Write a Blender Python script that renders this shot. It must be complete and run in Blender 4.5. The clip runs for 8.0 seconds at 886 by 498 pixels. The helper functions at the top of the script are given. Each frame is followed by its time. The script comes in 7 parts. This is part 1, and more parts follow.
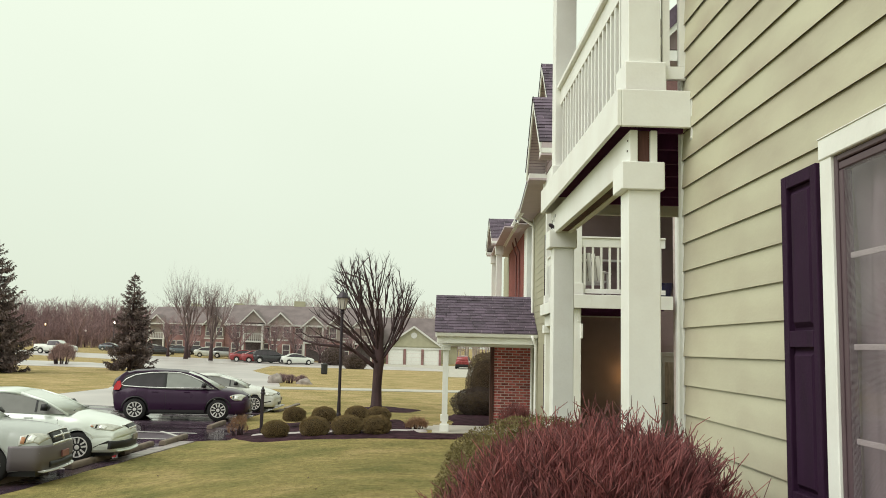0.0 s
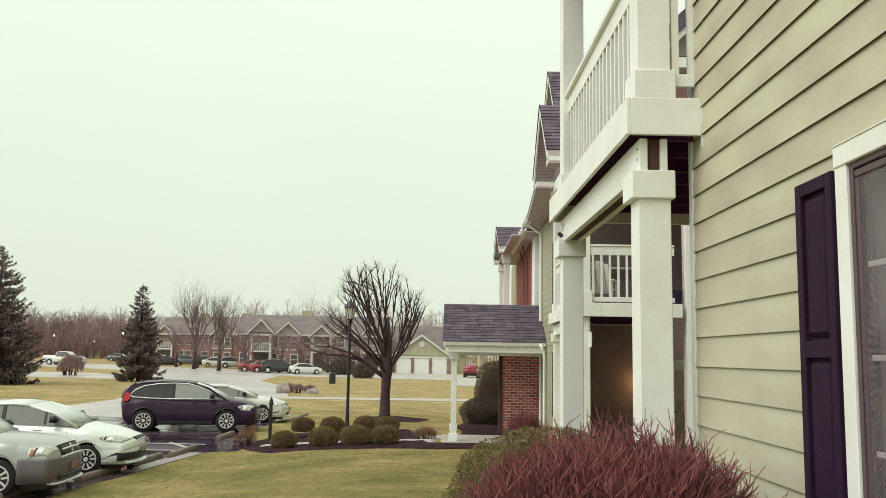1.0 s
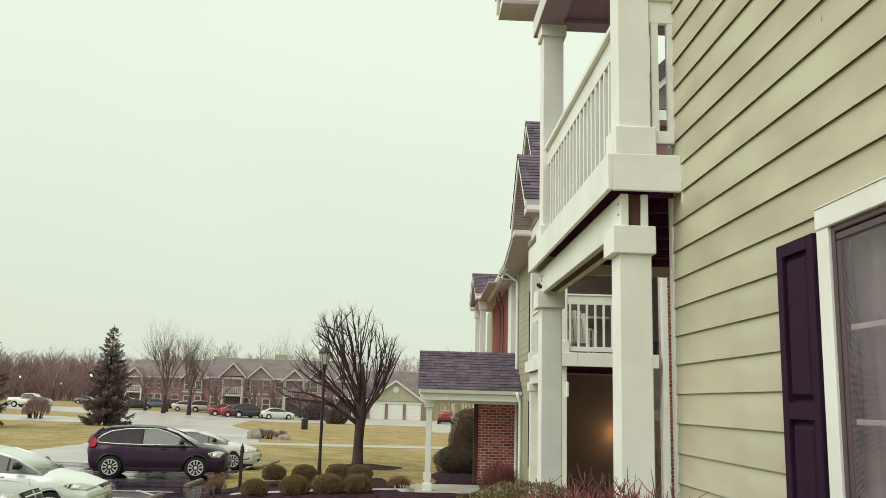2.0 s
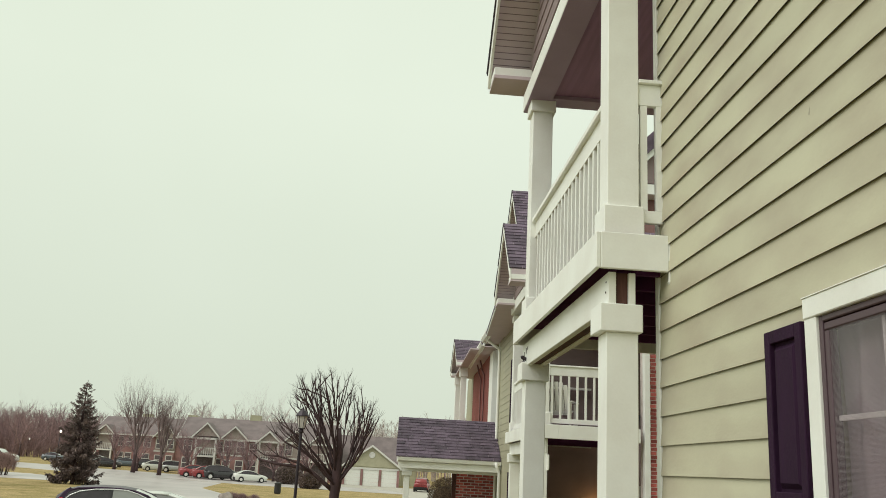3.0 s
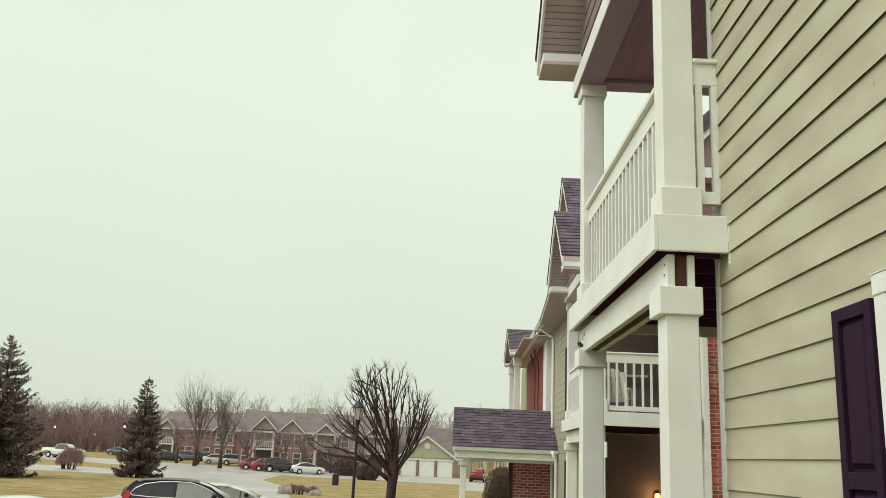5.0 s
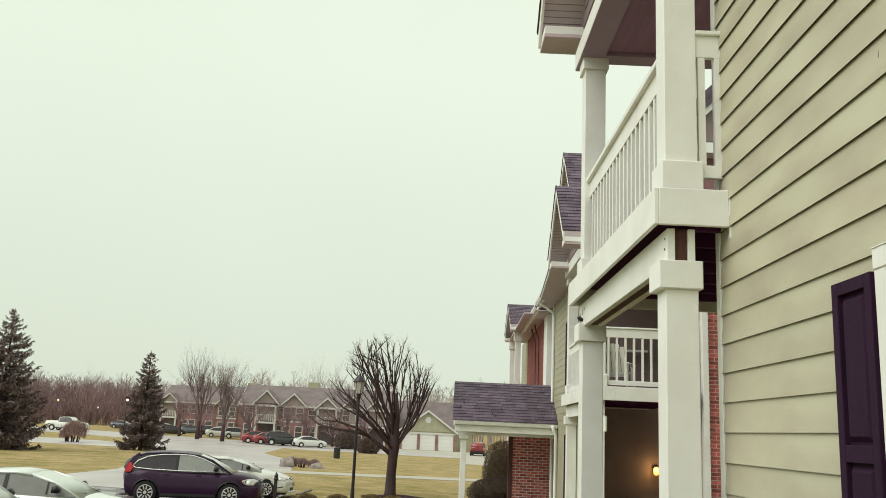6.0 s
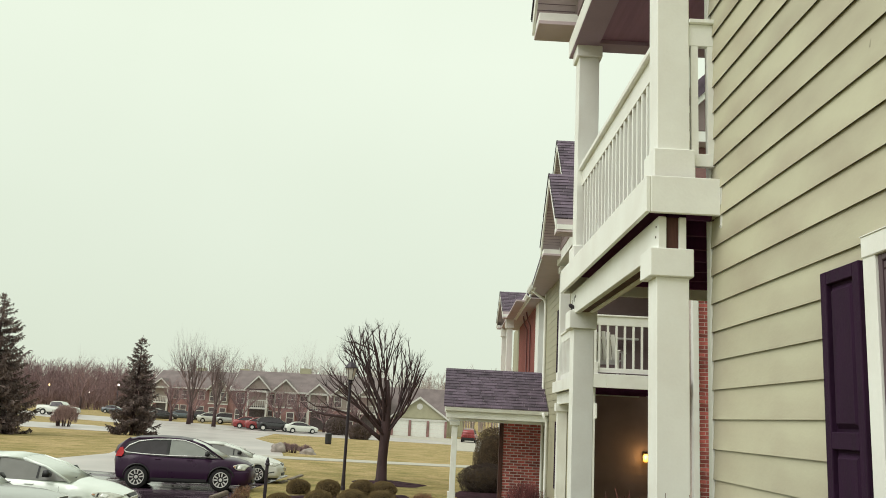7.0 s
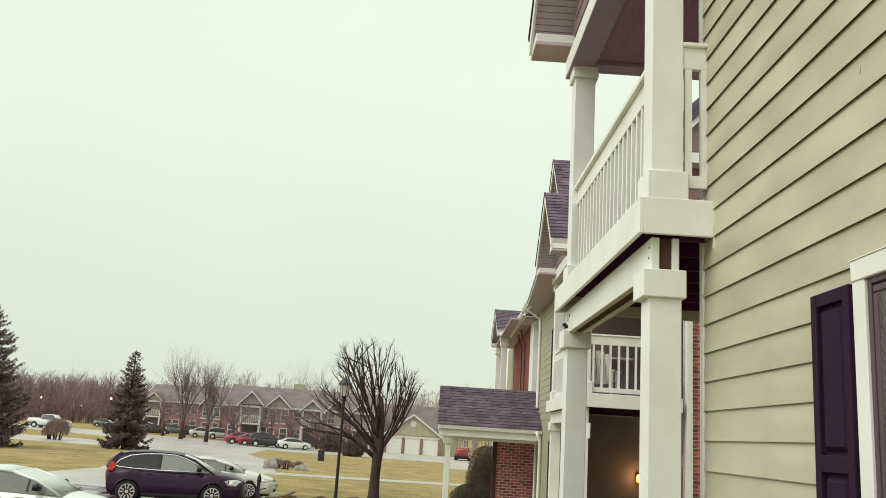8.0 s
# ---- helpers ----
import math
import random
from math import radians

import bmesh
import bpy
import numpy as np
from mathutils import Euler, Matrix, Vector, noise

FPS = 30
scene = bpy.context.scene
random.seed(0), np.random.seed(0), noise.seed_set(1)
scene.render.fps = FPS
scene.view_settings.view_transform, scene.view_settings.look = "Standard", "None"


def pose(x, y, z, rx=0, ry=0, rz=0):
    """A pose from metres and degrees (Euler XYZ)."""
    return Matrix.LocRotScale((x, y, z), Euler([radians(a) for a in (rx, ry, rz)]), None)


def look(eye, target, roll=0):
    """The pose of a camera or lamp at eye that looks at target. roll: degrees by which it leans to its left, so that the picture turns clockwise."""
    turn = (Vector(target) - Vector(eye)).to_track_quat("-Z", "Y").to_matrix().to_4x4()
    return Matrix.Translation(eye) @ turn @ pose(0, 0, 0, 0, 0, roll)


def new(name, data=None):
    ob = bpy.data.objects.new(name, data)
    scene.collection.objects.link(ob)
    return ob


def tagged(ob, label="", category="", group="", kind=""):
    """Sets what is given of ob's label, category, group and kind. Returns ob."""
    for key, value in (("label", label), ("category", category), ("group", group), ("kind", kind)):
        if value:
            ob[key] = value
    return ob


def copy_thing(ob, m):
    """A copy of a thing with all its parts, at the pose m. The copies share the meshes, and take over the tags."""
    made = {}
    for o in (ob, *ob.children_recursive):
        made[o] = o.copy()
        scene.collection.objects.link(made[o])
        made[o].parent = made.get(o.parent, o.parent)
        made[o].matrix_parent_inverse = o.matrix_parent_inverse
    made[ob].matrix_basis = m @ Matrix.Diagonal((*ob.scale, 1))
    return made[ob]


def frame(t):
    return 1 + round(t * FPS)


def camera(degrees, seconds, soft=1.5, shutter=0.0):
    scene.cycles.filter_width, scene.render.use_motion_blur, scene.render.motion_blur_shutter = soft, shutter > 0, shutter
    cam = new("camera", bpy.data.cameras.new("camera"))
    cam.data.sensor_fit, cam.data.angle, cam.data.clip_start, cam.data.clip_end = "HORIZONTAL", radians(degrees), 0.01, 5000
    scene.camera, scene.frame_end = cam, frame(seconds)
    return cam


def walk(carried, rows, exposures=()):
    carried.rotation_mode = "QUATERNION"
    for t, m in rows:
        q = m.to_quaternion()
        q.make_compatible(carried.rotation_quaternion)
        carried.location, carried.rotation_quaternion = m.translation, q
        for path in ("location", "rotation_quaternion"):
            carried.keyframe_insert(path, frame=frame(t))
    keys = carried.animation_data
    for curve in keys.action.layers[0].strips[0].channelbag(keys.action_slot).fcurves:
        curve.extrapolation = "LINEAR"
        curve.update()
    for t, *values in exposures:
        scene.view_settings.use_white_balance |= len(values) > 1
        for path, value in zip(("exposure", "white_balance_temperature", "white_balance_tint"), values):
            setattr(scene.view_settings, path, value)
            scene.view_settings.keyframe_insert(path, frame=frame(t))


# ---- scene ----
cam = camera(55.4, 8.0, soft=0.9)
PATH = [
    (0, (0.028, 0.033, 1.504), (0.016, 2.020, 1.736), 1.4),
    (0.5, (0.020, 0.048, 1.501), (-0.033, 2.036, 1.716), 1.7),
    (1, (0.014, 0.069, 1.524), (-0.015, 2.053, 1.775), 1.0),
    (1.5, (-0.002, 0.081, 1.545), (-0.005, 2.059, 1.837), 0.6),
    (1.7, (-0.007, 0.096, 1.556), (-0.002, 2.071, 1.870), 0.9),
    (2.8, (-0.059, 0.074, 1.621), (0.010, 2.014, 2.103), 3.0),
    (2.9, (-0.061, 0.073, 1.624), (0.003, 2.010, 2.118), 3.0),
    (3, (-0.060, 0.077, 1.626), (-0.000, 2.011, 2.132), 3.2),
    (3.5, (-0.074, 0.085, 1.623), (-0.041, 2.011, 2.161), 3.8),
    (4, (-0.090, 0.083, 1.618), (-0.099, 2.012, 2.145), 3.5),
    (4.5, (-0.092, 0.085, 1.616), (-0.138, 2.019, 2.124), 2.6),
    (4.7, (-0.099, 0.067, 1.608), (-0.153, 2.004, 2.106), 2.5),
    (5.8, (-0.098, 0.066, 1.590), (-0.156, 2.018, 2.022), 2.6),
    (6, (-0.087, 0.088, 1.590), (-0.144, 2.042, 2.013), 2.7),
    (6.5, (-0.091, 0.087, 1.585), (-0.143, 2.045, 1.988), 2.6),
    (7, (-0.084, 0.079, 1.583), (-0.122, 2.039, 1.977), 3.0),
    (7.5, (-0.080, 0.054, 1.587), (-0.110, 2.011, 1.998), 3.5),
    (8, (-0.071, 0.058, 1.586), (-0.102, 2.010, 2.020), 3.7),
]
walk(cam, [(t, look(eye, target, roll)) for t, eye, target, roll in PATH], exposures=[(0.0, 0.13), (0.5, 0.15), (1.0, 0.12), (1.5, 0.10), (2.8, -0.08), (3.3, -0.07), (4.5, -0.04), (6.0, 0.01), (8.0, 0.05)])

# ---- world and light ----
world = bpy.data.worlds.new("overcast")
scene.world = world
world.use_nodes = True
wn, wl = world.node_tree.nodes, world.node_tree.links
wn.clear()
sky = wn.new("ShaderNodeTexSky")
sky.sky_type, sky.sun_disc = "NISHITA", False
sky.sun_elevation, sky.sun_rotation = radians(48), radians(240)
sky.air_density, sky.dust_density, sky.ozone_density = 1.0, 4.0, 1.0
cloud_coord = wn.new("ShaderNodeTexCoord")
cloud_noise = wn.new("ShaderNodeTexNoise")
cloud_noise.inputs["Scale"].default_value = 1.6
cloud_noise.inputs["Detail"].default_value = 4
cloud_ramp = wn.new("ShaderNodeValToRGB")
cloud_ramp.color_ramp.elements[0].position, cloud_ramp.color_ramp.elements[0].color = 0.3, (6.7, 7.4, 6.05, 1)
cloud_ramp.color_ramp.elements[1].position, cloud_ramp.color_ramp.elements[1].color = 0.75, (7.2, 7.9, 6.6, 1)
cover = wn.new("ShaderNodeMixRGB")
cover.inputs["Fac"].default_value = 0.95
wbg = wn.new("ShaderNodeBackground")
wbg.inputs["Strength"].default_value = 0.12
wout = wn.new("ShaderNodeOutputWorld")
wl.new(cloud_coord.outputs["Generated"], cloud_noise.inputs["Vector"])
wl.new(cloud_noise.outputs["Fac"], cloud_ramp.inputs["Fac"])
wl.new(sky.outputs["Color"], cover.inputs["Color1"])
# the cloud is thinner and brighter overhead than low over the woods
cloud_split, cloud_height, cloud_dim = wn.new("ShaderNodeSeparateXYZ"), wn.new("ShaderNodeMapRange"), wn.new("ShaderNodeMixRGB")
cloud_height.inputs["From Min"].default_value, cloud_height.inputs["From Max"].default_value = 0.0, 0.40
cloud_height.inputs["To Min"].default_value, cloud_height.inputs["To Max"].default_value = 0.86, 1.02
cloud_dim.blend_type, cloud_dim.inputs["Fac"].default_value = "MULTIPLY", 1.0
wl.new(cloud_coord.outputs["Generated"], cloud_split.inputs[0])
wl.new(cloud_split.outputs["Z"], cloud_height.inputs["Value"])
wl.new(cloud_ramp.outputs["Color"], cloud_dim.inputs["Color1"])
wl.new(cloud_height.outputs["Result"], cloud_dim.inputs["Color2"])
wl.new(cloud_dim.outputs["Color"], cover.inputs["Color2"])
wl.new(cover.outputs["Color"], wbg.inputs["Color"])
wl.new(wbg.outputs["Background"], wout.inputs["Surface"])

sun_data = bpy.data.lights.new("sun", "SUN")
sun_data.energy, sun_data.angle, sun_data.color = 1.78, radians(55), (1.0, 0.945, 0.94)
sun = new("sun", sun_data)
sun.matrix_world = look((-24, -14, 31), (0, 0, 0))


# ---- materials ----
def material(name, base, rough=0.6, metal=0.0, vary=0.12, scale=6.0, fine=90.0, bump=0.0, bump_scale=60.0, other=None, per_piece=0.0, spec=0.5,
             coat=0.0, stretch=(1, 1, 1), island=0.0):
    """A node material: base colour with broad stains, fine grain and bump; other: the colour of the stains."""
    m = bpy.data.materials.new(name)
    m.use_nodes = True
    n, l = m.node_tree.nodes, m.node_tree.links
    b = n["Principled BSDF"]
    b.inputs["Roughness"].default_value, b.inputs["Metallic"].default_value = rough, metal
    b.inputs["Specular IOR Level"].default_value, b.inputs["Coat Weight"].default_value = spec, coat
    co, mp = n.new("ShaderNodeTexCoord"), n.new("ShaderNodeMapping")
    mp.inputs["Scale"].default_value = stretch
    l.new(co.outputs["Object"], mp.inputs["Vector"])
    big, small = n.new("ShaderNodeTexNoise"), n.new("ShaderNodeTexNoise")
    for tex, s, d in ((big, scale, 5), (small, fine, 3)):
        tex.inputs["Scale"].default_value, tex.inputs["Detail"].default_value = s, d
        l.new(mp.outputs["Vector"], tex.inputs["Vector"])
    ramp = n.new("ShaderNodeValToRGB")
    dark = other or tuple(c * (1 - 2 * vary) for c in base)
    ramp.color_ramp.elements[0].position, ramp.color_ramp.elements[0].color = 0.3, (*dark, 1)
    ramp.color_ramp.elements[1].position, ramp.color_ramp.elements[1].color = 0.62, (*base, 1)
    l.new(big.outputs["Fac"], ramp.inputs["Fac"])
    hsv = n.new("ShaderNodeHueSaturation")
    val = n.new("ShaderNodeMath")
    val.operation, val.inputs[1].default_value, val.inputs[2].default_value = "MULTIPLY_ADD", 2 * vary, 1 - vary
    l.new(small.outputs["Fac"], val.inputs[0])
    last = val.outputs[0]
    for amount, node, out in ((per_piece, "ShaderNodeObjectInfo", "Random"), (island, "ShaderNodeNewGeometry", "Random Per Island")):
        if amount:
            src, mul, add = n.new(node), n.new("ShaderNodeMath"), n.new("ShaderNodeMath")
            mul.operation, mul.inputs[1].default_value, mul.inputs[2].default_value = "MULTIPLY_ADD", 2 * amount, 1 - amount
            l.new(src.outputs[out], mul.inputs[0])
            add.operation = "MULTIPLY"
            l.new(last, add.inputs[0]), l.new(mul.outputs[0], add.inputs[1])
            last = add.outputs[0]
    l.new(last, hsv.inputs["Value"])
    l.new(ramp.outputs["Color"], hsv.inputs["Color"])
    l.new(hsv.outputs["Color"], b.inputs["Base Color"])
    rr = n.new("ShaderNodeMath")
    rr.operation, rr.inputs[1].default_value, rr.inputs[2].default_value = "MULTIPLY_ADD", 0.2, max(rough - 0.1, 0.02)
    l.new(big.outputs["Fac"], rr.inputs[0]), l.new(rr.outputs[0], b.inputs["Roughness"])
    if bump:
        bt, bn = n.new("ShaderNodeTexNoise"), n.new("ShaderNodeBump")
        bt.inputs["Scale"].default_value, bt.inputs["Detail"].default_value = bump_scale, 4
        l.new(mp.outputs["Vector"], bt.inputs["Vector"])
        bn.inputs["Strength"].default_value, bn.inputs["Distance"].default_value = min(bump, 1.0), 0.01
        l.new(bt.outputs["Fac"], bn.inputs["Height"]), l.new(bn.outputs["Normal"], b.inputs["Normal"])
    return m


def glass_material(name, tint=(0.9, 0.95, 0.95), clear=0.6, rough=0.02):
    """A pane: part clear, part gloss by Fresnel."""
    m = bpy.data.materials.new(name)
    m.use_nodes = True
    n, l = m.node_tree.nodes, m.node_tree.links
    n.remove(n["Principled BSDF"])
    tr, gl, mix, fr = n.new("ShaderNodeBsdfTransparent"), n.new("ShaderNodeBsdfGlossy"), n.new("ShaderNodeMixShader"), n.new("ShaderNodeLayerWeight")
    power, scale = n.new("ShaderNodeMath"), n.new("ShaderNodeMath")
    power.operation, power.inputs[1].default_value = "POWER", 4.0
    scale.operation, scale.inputs[1].default_value, scale.inputs[2].default_value = "MULTIPLY_ADD", 0.55, 0.03
    tr.inputs["Color"].default_value = (*[c * clear for c in tint], 1)
    gl.inputs["Roughness"].default_value = rough
    fr.inputs["Blend"].default_value = 0.5
    l.new(fr.outputs["Facing"], power.inputs[0]), l.new(power.outputs[0], scale.inputs[0]), l.new(scale.outputs[0], mix.inputs[0])
    l.new(tr.outputs[0], mix.inputs[1]), l.new(gl.outputs[0], mix.inputs[2])
    l.new(mix.outputs[0], n["Material Output"].inputs["Surface"])
    return m


def glow_material(name, colour, strength):
    m = bpy.data.materials.new(name)
    m.use_nodes = True
    b = m.node_tree.nodes["Principled BSDF"]
    b.inputs["Base Color"].default_value = (0.8, 0.8, 0.8, 1)
    b.inputs["Emission Color"].default_value, b.inputs["Emission Strength"].default_value = (*colour, 1), strength
    return m


WHITE = material("white_paint", (0.895, 0.915, 0.87), 0.5, vary=0.03, scale=2.5, fine=60, bump=0.12, bump_scale=40, other=(0.82, 0.82, 0.77))
SIDING = material("green_siding", (0.56, 0.545, 0.40), 0.5, vary=0.04, scale=1.5, fine=70, bump=0.10, bump_scale=26, stretch=(1, 0.7, 1.6), other=(0.42, 0.37, 0.275), per_piece=0.06)
# near-black colour for the shade line below each lap board
LAP_SHADE = material("lap_underside_shade", (0.035, 0.026, 0.022), 0.9, vary=0.2, spec=0.1)
SIDING_FAR = material("green_siding_weathered", (0.42, 0.40, 0.28), 0.6, vary=0.06, scale=1.3, fine=40, bump=0.2, bump_scale=30, other=(0.36, 0.34, 0.24))
SHUTTER = material("dark_shutter_paint", (0.036, 0.014, 0.038), 0.65, spec=0.10, vary=0.15, scale=8, fine=150, bump=0.3, bump_scale=120, stretch=(1, 4, 0.4))
RAW_WOOD = material("raw_brown_wood", (0.11, 0.045, 0.035), 0.8, vary=0.3, scale=9, fine=80, bump=0.4, stretch=(1, 1, 0.2))
SOFFIT = material("soffit_vinyl", (0.60, 0.50, 0.53), 0.6, vary=0.05, scale=3, fine=60, bump=0.1)
CEILING = material("brown_ceiling_boards", (0.36, 0.205, 0.335), 0.7, vary=0.12, scale=3, fine=40, bump=0.1, stretch=(6, 0.3, 1))
# mauve base colour holds the shade on beam undersides
UNDERSIDE = material("shaded_beam_underside", (0.40, 0.30, 0.42), 0.6, vary=0.05, scale=3, fine=60)
GROOVE = material("soffit_joint", (0.24, 0.175, 0.21), 0.8, vary=0.1)
# mauve-brown stands in for siding shaded under gables and behind the balcony
SHADE_MAUVE = material("shade_mauve_siding", (0.27, 0.205, 0.205), 0.7, vary=0.08, scale=2, fine=40, bump=0.2)
SHINGLE = material("asphalt_shingle", (0.135, 0.100, 0.138), 0.85, vary=0.25, scale=3, fine=60, bump=0.5, bump_scale=90, per_piece=0.3, island=0.3)
BRICK = material("red_brick", (0.51, 0.135, 0.122), 0.85, vary=0.18, scale=8, fine=70, bump=0.4, bump_scale=60, per_piece=0.45, island=0.25)
# brick colour lightened to imitate haze on the far houses
FAR_BRICK = material("hazy_far_brick", (0.33, 0.185, 0.178), 0.9, vary=0.2, scale=1.2, fine=12, bump=0.2)
MORTAR = material("mortar", (0.78, 0.68, 0.64), 0.9, vary=0.12, scale=8, fine=90, bump=0.3)
MULCH = material("dark_mulch", (0.055, 0.026, 0.036), 0.95, vary=0.35, scale=4, fine=40, bump=1.0, bump_scale=35, spec=0.1)
ROAD = material("worn_damp_road", (0.50, 0.455, 0.44), 0.36, vary=0.16, scale=0.3, fine=20, spec=0.6)
CONCRETE = material("concrete", (0.47, 0.44, 0.38), 0.75, vary=0.1, scale=2, fine=40, bump=0.25)
STOP = material("weathered_concrete_stop", (0.21, 0.165, 0.13), 0.8, vary=0.2, scale=4, fine=50, bump=0.3)
PAINT_LINE = material("road_paint", (0.62, 0.62, 0.58), 0.5, vary=0.15, scale=3, fine=30)
BLACK_METAL = material("black_metal", (0.035, 0.024, 0.034), 0.4, 0.2, vary=0.15)
BARK = material("dark_wet_bark", (0.075, 0.042, 0.045), 0.85, vary=0.25, scale=5, fine=40, bump=0.8, bump_scale=30, stretch=(1, 1, 0.3))
# near-black base stands in for the darkness of unlit rooms
DIM = material("unlit_room_black", (0.045, 0.024, 0.036), 0.9, vary=0.1)
GLASS = glass_material("window_glass", (0.95, 0.91, 0.93), clear=0.94)


def lawn_material():
    """Winter grass: olive and straw patches, a mown grain, and more straw colour from y 20 to 48."""
    m = bpy.data.materials.new("winter_lawn")
    m.use_nodes = True
    n, l = m.node_tree.nodes, m.node_tree.links
    b = n["Principled BSDF"]
    b.inputs["Roughness"].default_value, b.inputs["Specular IOR Level"].default_value = 0.95, 0.1
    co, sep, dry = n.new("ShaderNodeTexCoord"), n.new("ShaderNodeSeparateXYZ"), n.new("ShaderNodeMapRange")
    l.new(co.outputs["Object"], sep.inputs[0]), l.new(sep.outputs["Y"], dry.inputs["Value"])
    # share of straw colour added along y
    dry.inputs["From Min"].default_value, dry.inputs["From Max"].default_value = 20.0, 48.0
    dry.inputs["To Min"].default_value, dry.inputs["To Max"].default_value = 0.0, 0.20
    fac = []
    for s, d, stretch in ((0.7, 6, (1, 1, 1)), (9.0, 4, (1, 0.6, 1)), (55.0, 3, (1, 0.5, 1))):
        mp, t = n.new("ShaderNodeMapping"), n.new("ShaderNodeTexNoise")
        mp.inputs["Scale"].default_value = stretch
        t.inputs["Scale"].default_value, t.inputs["Detail"].default_value, t.inputs["Roughness"].default_value = s, d, 0.65
        l.new(co.outputs["Object"], mp.inputs[0]), l.new(mp.outputs[0], t.inputs["Vector"])
        fac.append(t.outputs["Fac"])
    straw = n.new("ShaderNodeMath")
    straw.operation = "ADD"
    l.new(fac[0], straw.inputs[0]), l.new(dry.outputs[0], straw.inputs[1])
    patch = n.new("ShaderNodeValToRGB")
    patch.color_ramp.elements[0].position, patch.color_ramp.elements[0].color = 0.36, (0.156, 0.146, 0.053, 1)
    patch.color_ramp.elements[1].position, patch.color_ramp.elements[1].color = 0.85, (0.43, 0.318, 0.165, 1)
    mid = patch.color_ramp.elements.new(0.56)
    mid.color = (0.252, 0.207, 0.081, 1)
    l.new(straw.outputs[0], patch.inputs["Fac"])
    last = patch.outputs["Color"]
    for f, lo, hi in ((fac[1], 0.62, 1.38), (fac[2], 0.55, 1.45)):
        r, mul = n.new("ShaderNodeMapRange"), n.new("ShaderNodeMixRGB")
        mul.blend_type, mul.inputs["Fac"].default_value = "MULTIPLY", 1.0
        r.inputs["From Min"].default_value, r.inputs["From Max"].default_value, r.inputs["To Min"].default_value, r.inputs["To Max"].default_value = 0.25, 0.75, lo, hi
        l.new(f, r.inputs["Value"]), l.new(last, mul.inputs["Color1"]), l.new(r.outputs[0], mul.inputs["Color2"])
        last = mul.outputs["Color"]
    l.new(last, b.inputs["Base Color"])
    bump = n.new("ShaderNodeBump")
    bump.inputs["Strength"].default_value, bump.inputs["Distance"].default_value = 0.35, 0.02
    l.new(fac[2], bump.inputs["Height"]), l.new(bump.outputs["Normal"], b.inputs["Normal"])
    return m


def wet_asphalt():
    """Dark asphalt under rain: smooth puddles between damp, rougher ground."""
    m = material("wet_asphalt", (0.085, 0.056, 0.080), 0.2, vary=0.25, scale=0.5, fine=60, spec=0.6, other=(0.05, 0.034, 0.046))
    n, l = m.node_tree.nodes, m.node_tree.links
    b = n["Principled BSDF"]
    co, mp, t, r = n.new("ShaderNodeTexCoord"), n.new("ShaderNodeMapping"), n.new("ShaderNodeTexNoise"), n.new("ShaderNodeMapRange")
    mp.inputs["Scale"].default_value = (0.35, 1.0, 1.0)
    t.inputs["Scale"].default_value, t.inputs["Detail"].default_value = 0.9, 4
    r.inputs["From Min"].default_value, r.inputs["From Max"].default_value, r.inputs["To Min"].default_value, r.inputs["To Max"].default_value = 0.42, 0.60, 0.03, 0.34
    l.new(co.outputs["Object"], mp.inputs[0]), l.new(mp.outputs[0], t.inputs["Vector"]), l.new(t.outputs["Fac"], r.inputs["Value"]), l.new(r.outputs[0], b.inputs["Roughness"])
    return m


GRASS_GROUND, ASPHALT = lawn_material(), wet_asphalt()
CURTAIN = material("sheer_curtain", (0.43, 0.385, 0.405), 0.9, vary=0.16, scale=5, fine=200)


# ---- helpers for building ----
def part(name, bm, mat, parent=None, label="", smooth=False):
    """Links a bmesh as one mesh object under a thing or a part."""
    me = bpy.data.meshes.new(name)
    if smooth:
        for f in bm.faces:
            f.smooth = True
    bm.to_mesh(me)
    bm.free()
    for one in mat if isinstance(mat, (list, tuple)) else (mat,):
        me.materials.append(one)
    ob = new(name, me)
    if parent is not None:
        ob.parent = parent
    if label:
        ob["label"] = label
    return ob


def thing(name, label, category, place=(0, 0, 0), turn=0.0, group="", kind=""):
    """An Empty at the base of a thing."""
    ob = new(name)
    ob.matrix_basis = pose(*place, 0, 0, turn)
    ob.empty_display_size = 0.2
    return tagged(ob, label, category, group, kind)


def box(x0, x1, y0, y1, z0, z1, bevel=0.0, bm=None):
    """A box between those planes, with its edges taken off by bevel."""
    own = bmesh.new()
    bmesh.ops.create_cube(own, size=1)
    for v in own.verts:
        v.co = ((x0 + x1) / 2 + v.co.x * (x1 - x0), (y0 + y1) / 2 + v.co.y * (y1 - y0), (z0 + z1) / 2 + v.co.z * (z1 - z0))
    if bevel:
        bmesh.ops.bevel(own, geom=own.edges[:], offset=bevel, segments=1, affect="EDGES")
    if bm is None:
        return own
    return joined(bm, own)


def joined(bm, other):
    made = {v: bm.verts.new(v.co) for v in other.verts}
    for f in other.faces:
        g = bm.faces.new([made[v] for v in f.verts])
        g.smooth, g.material_index = f.smooth, f.material_index
    other.free()
    return bm


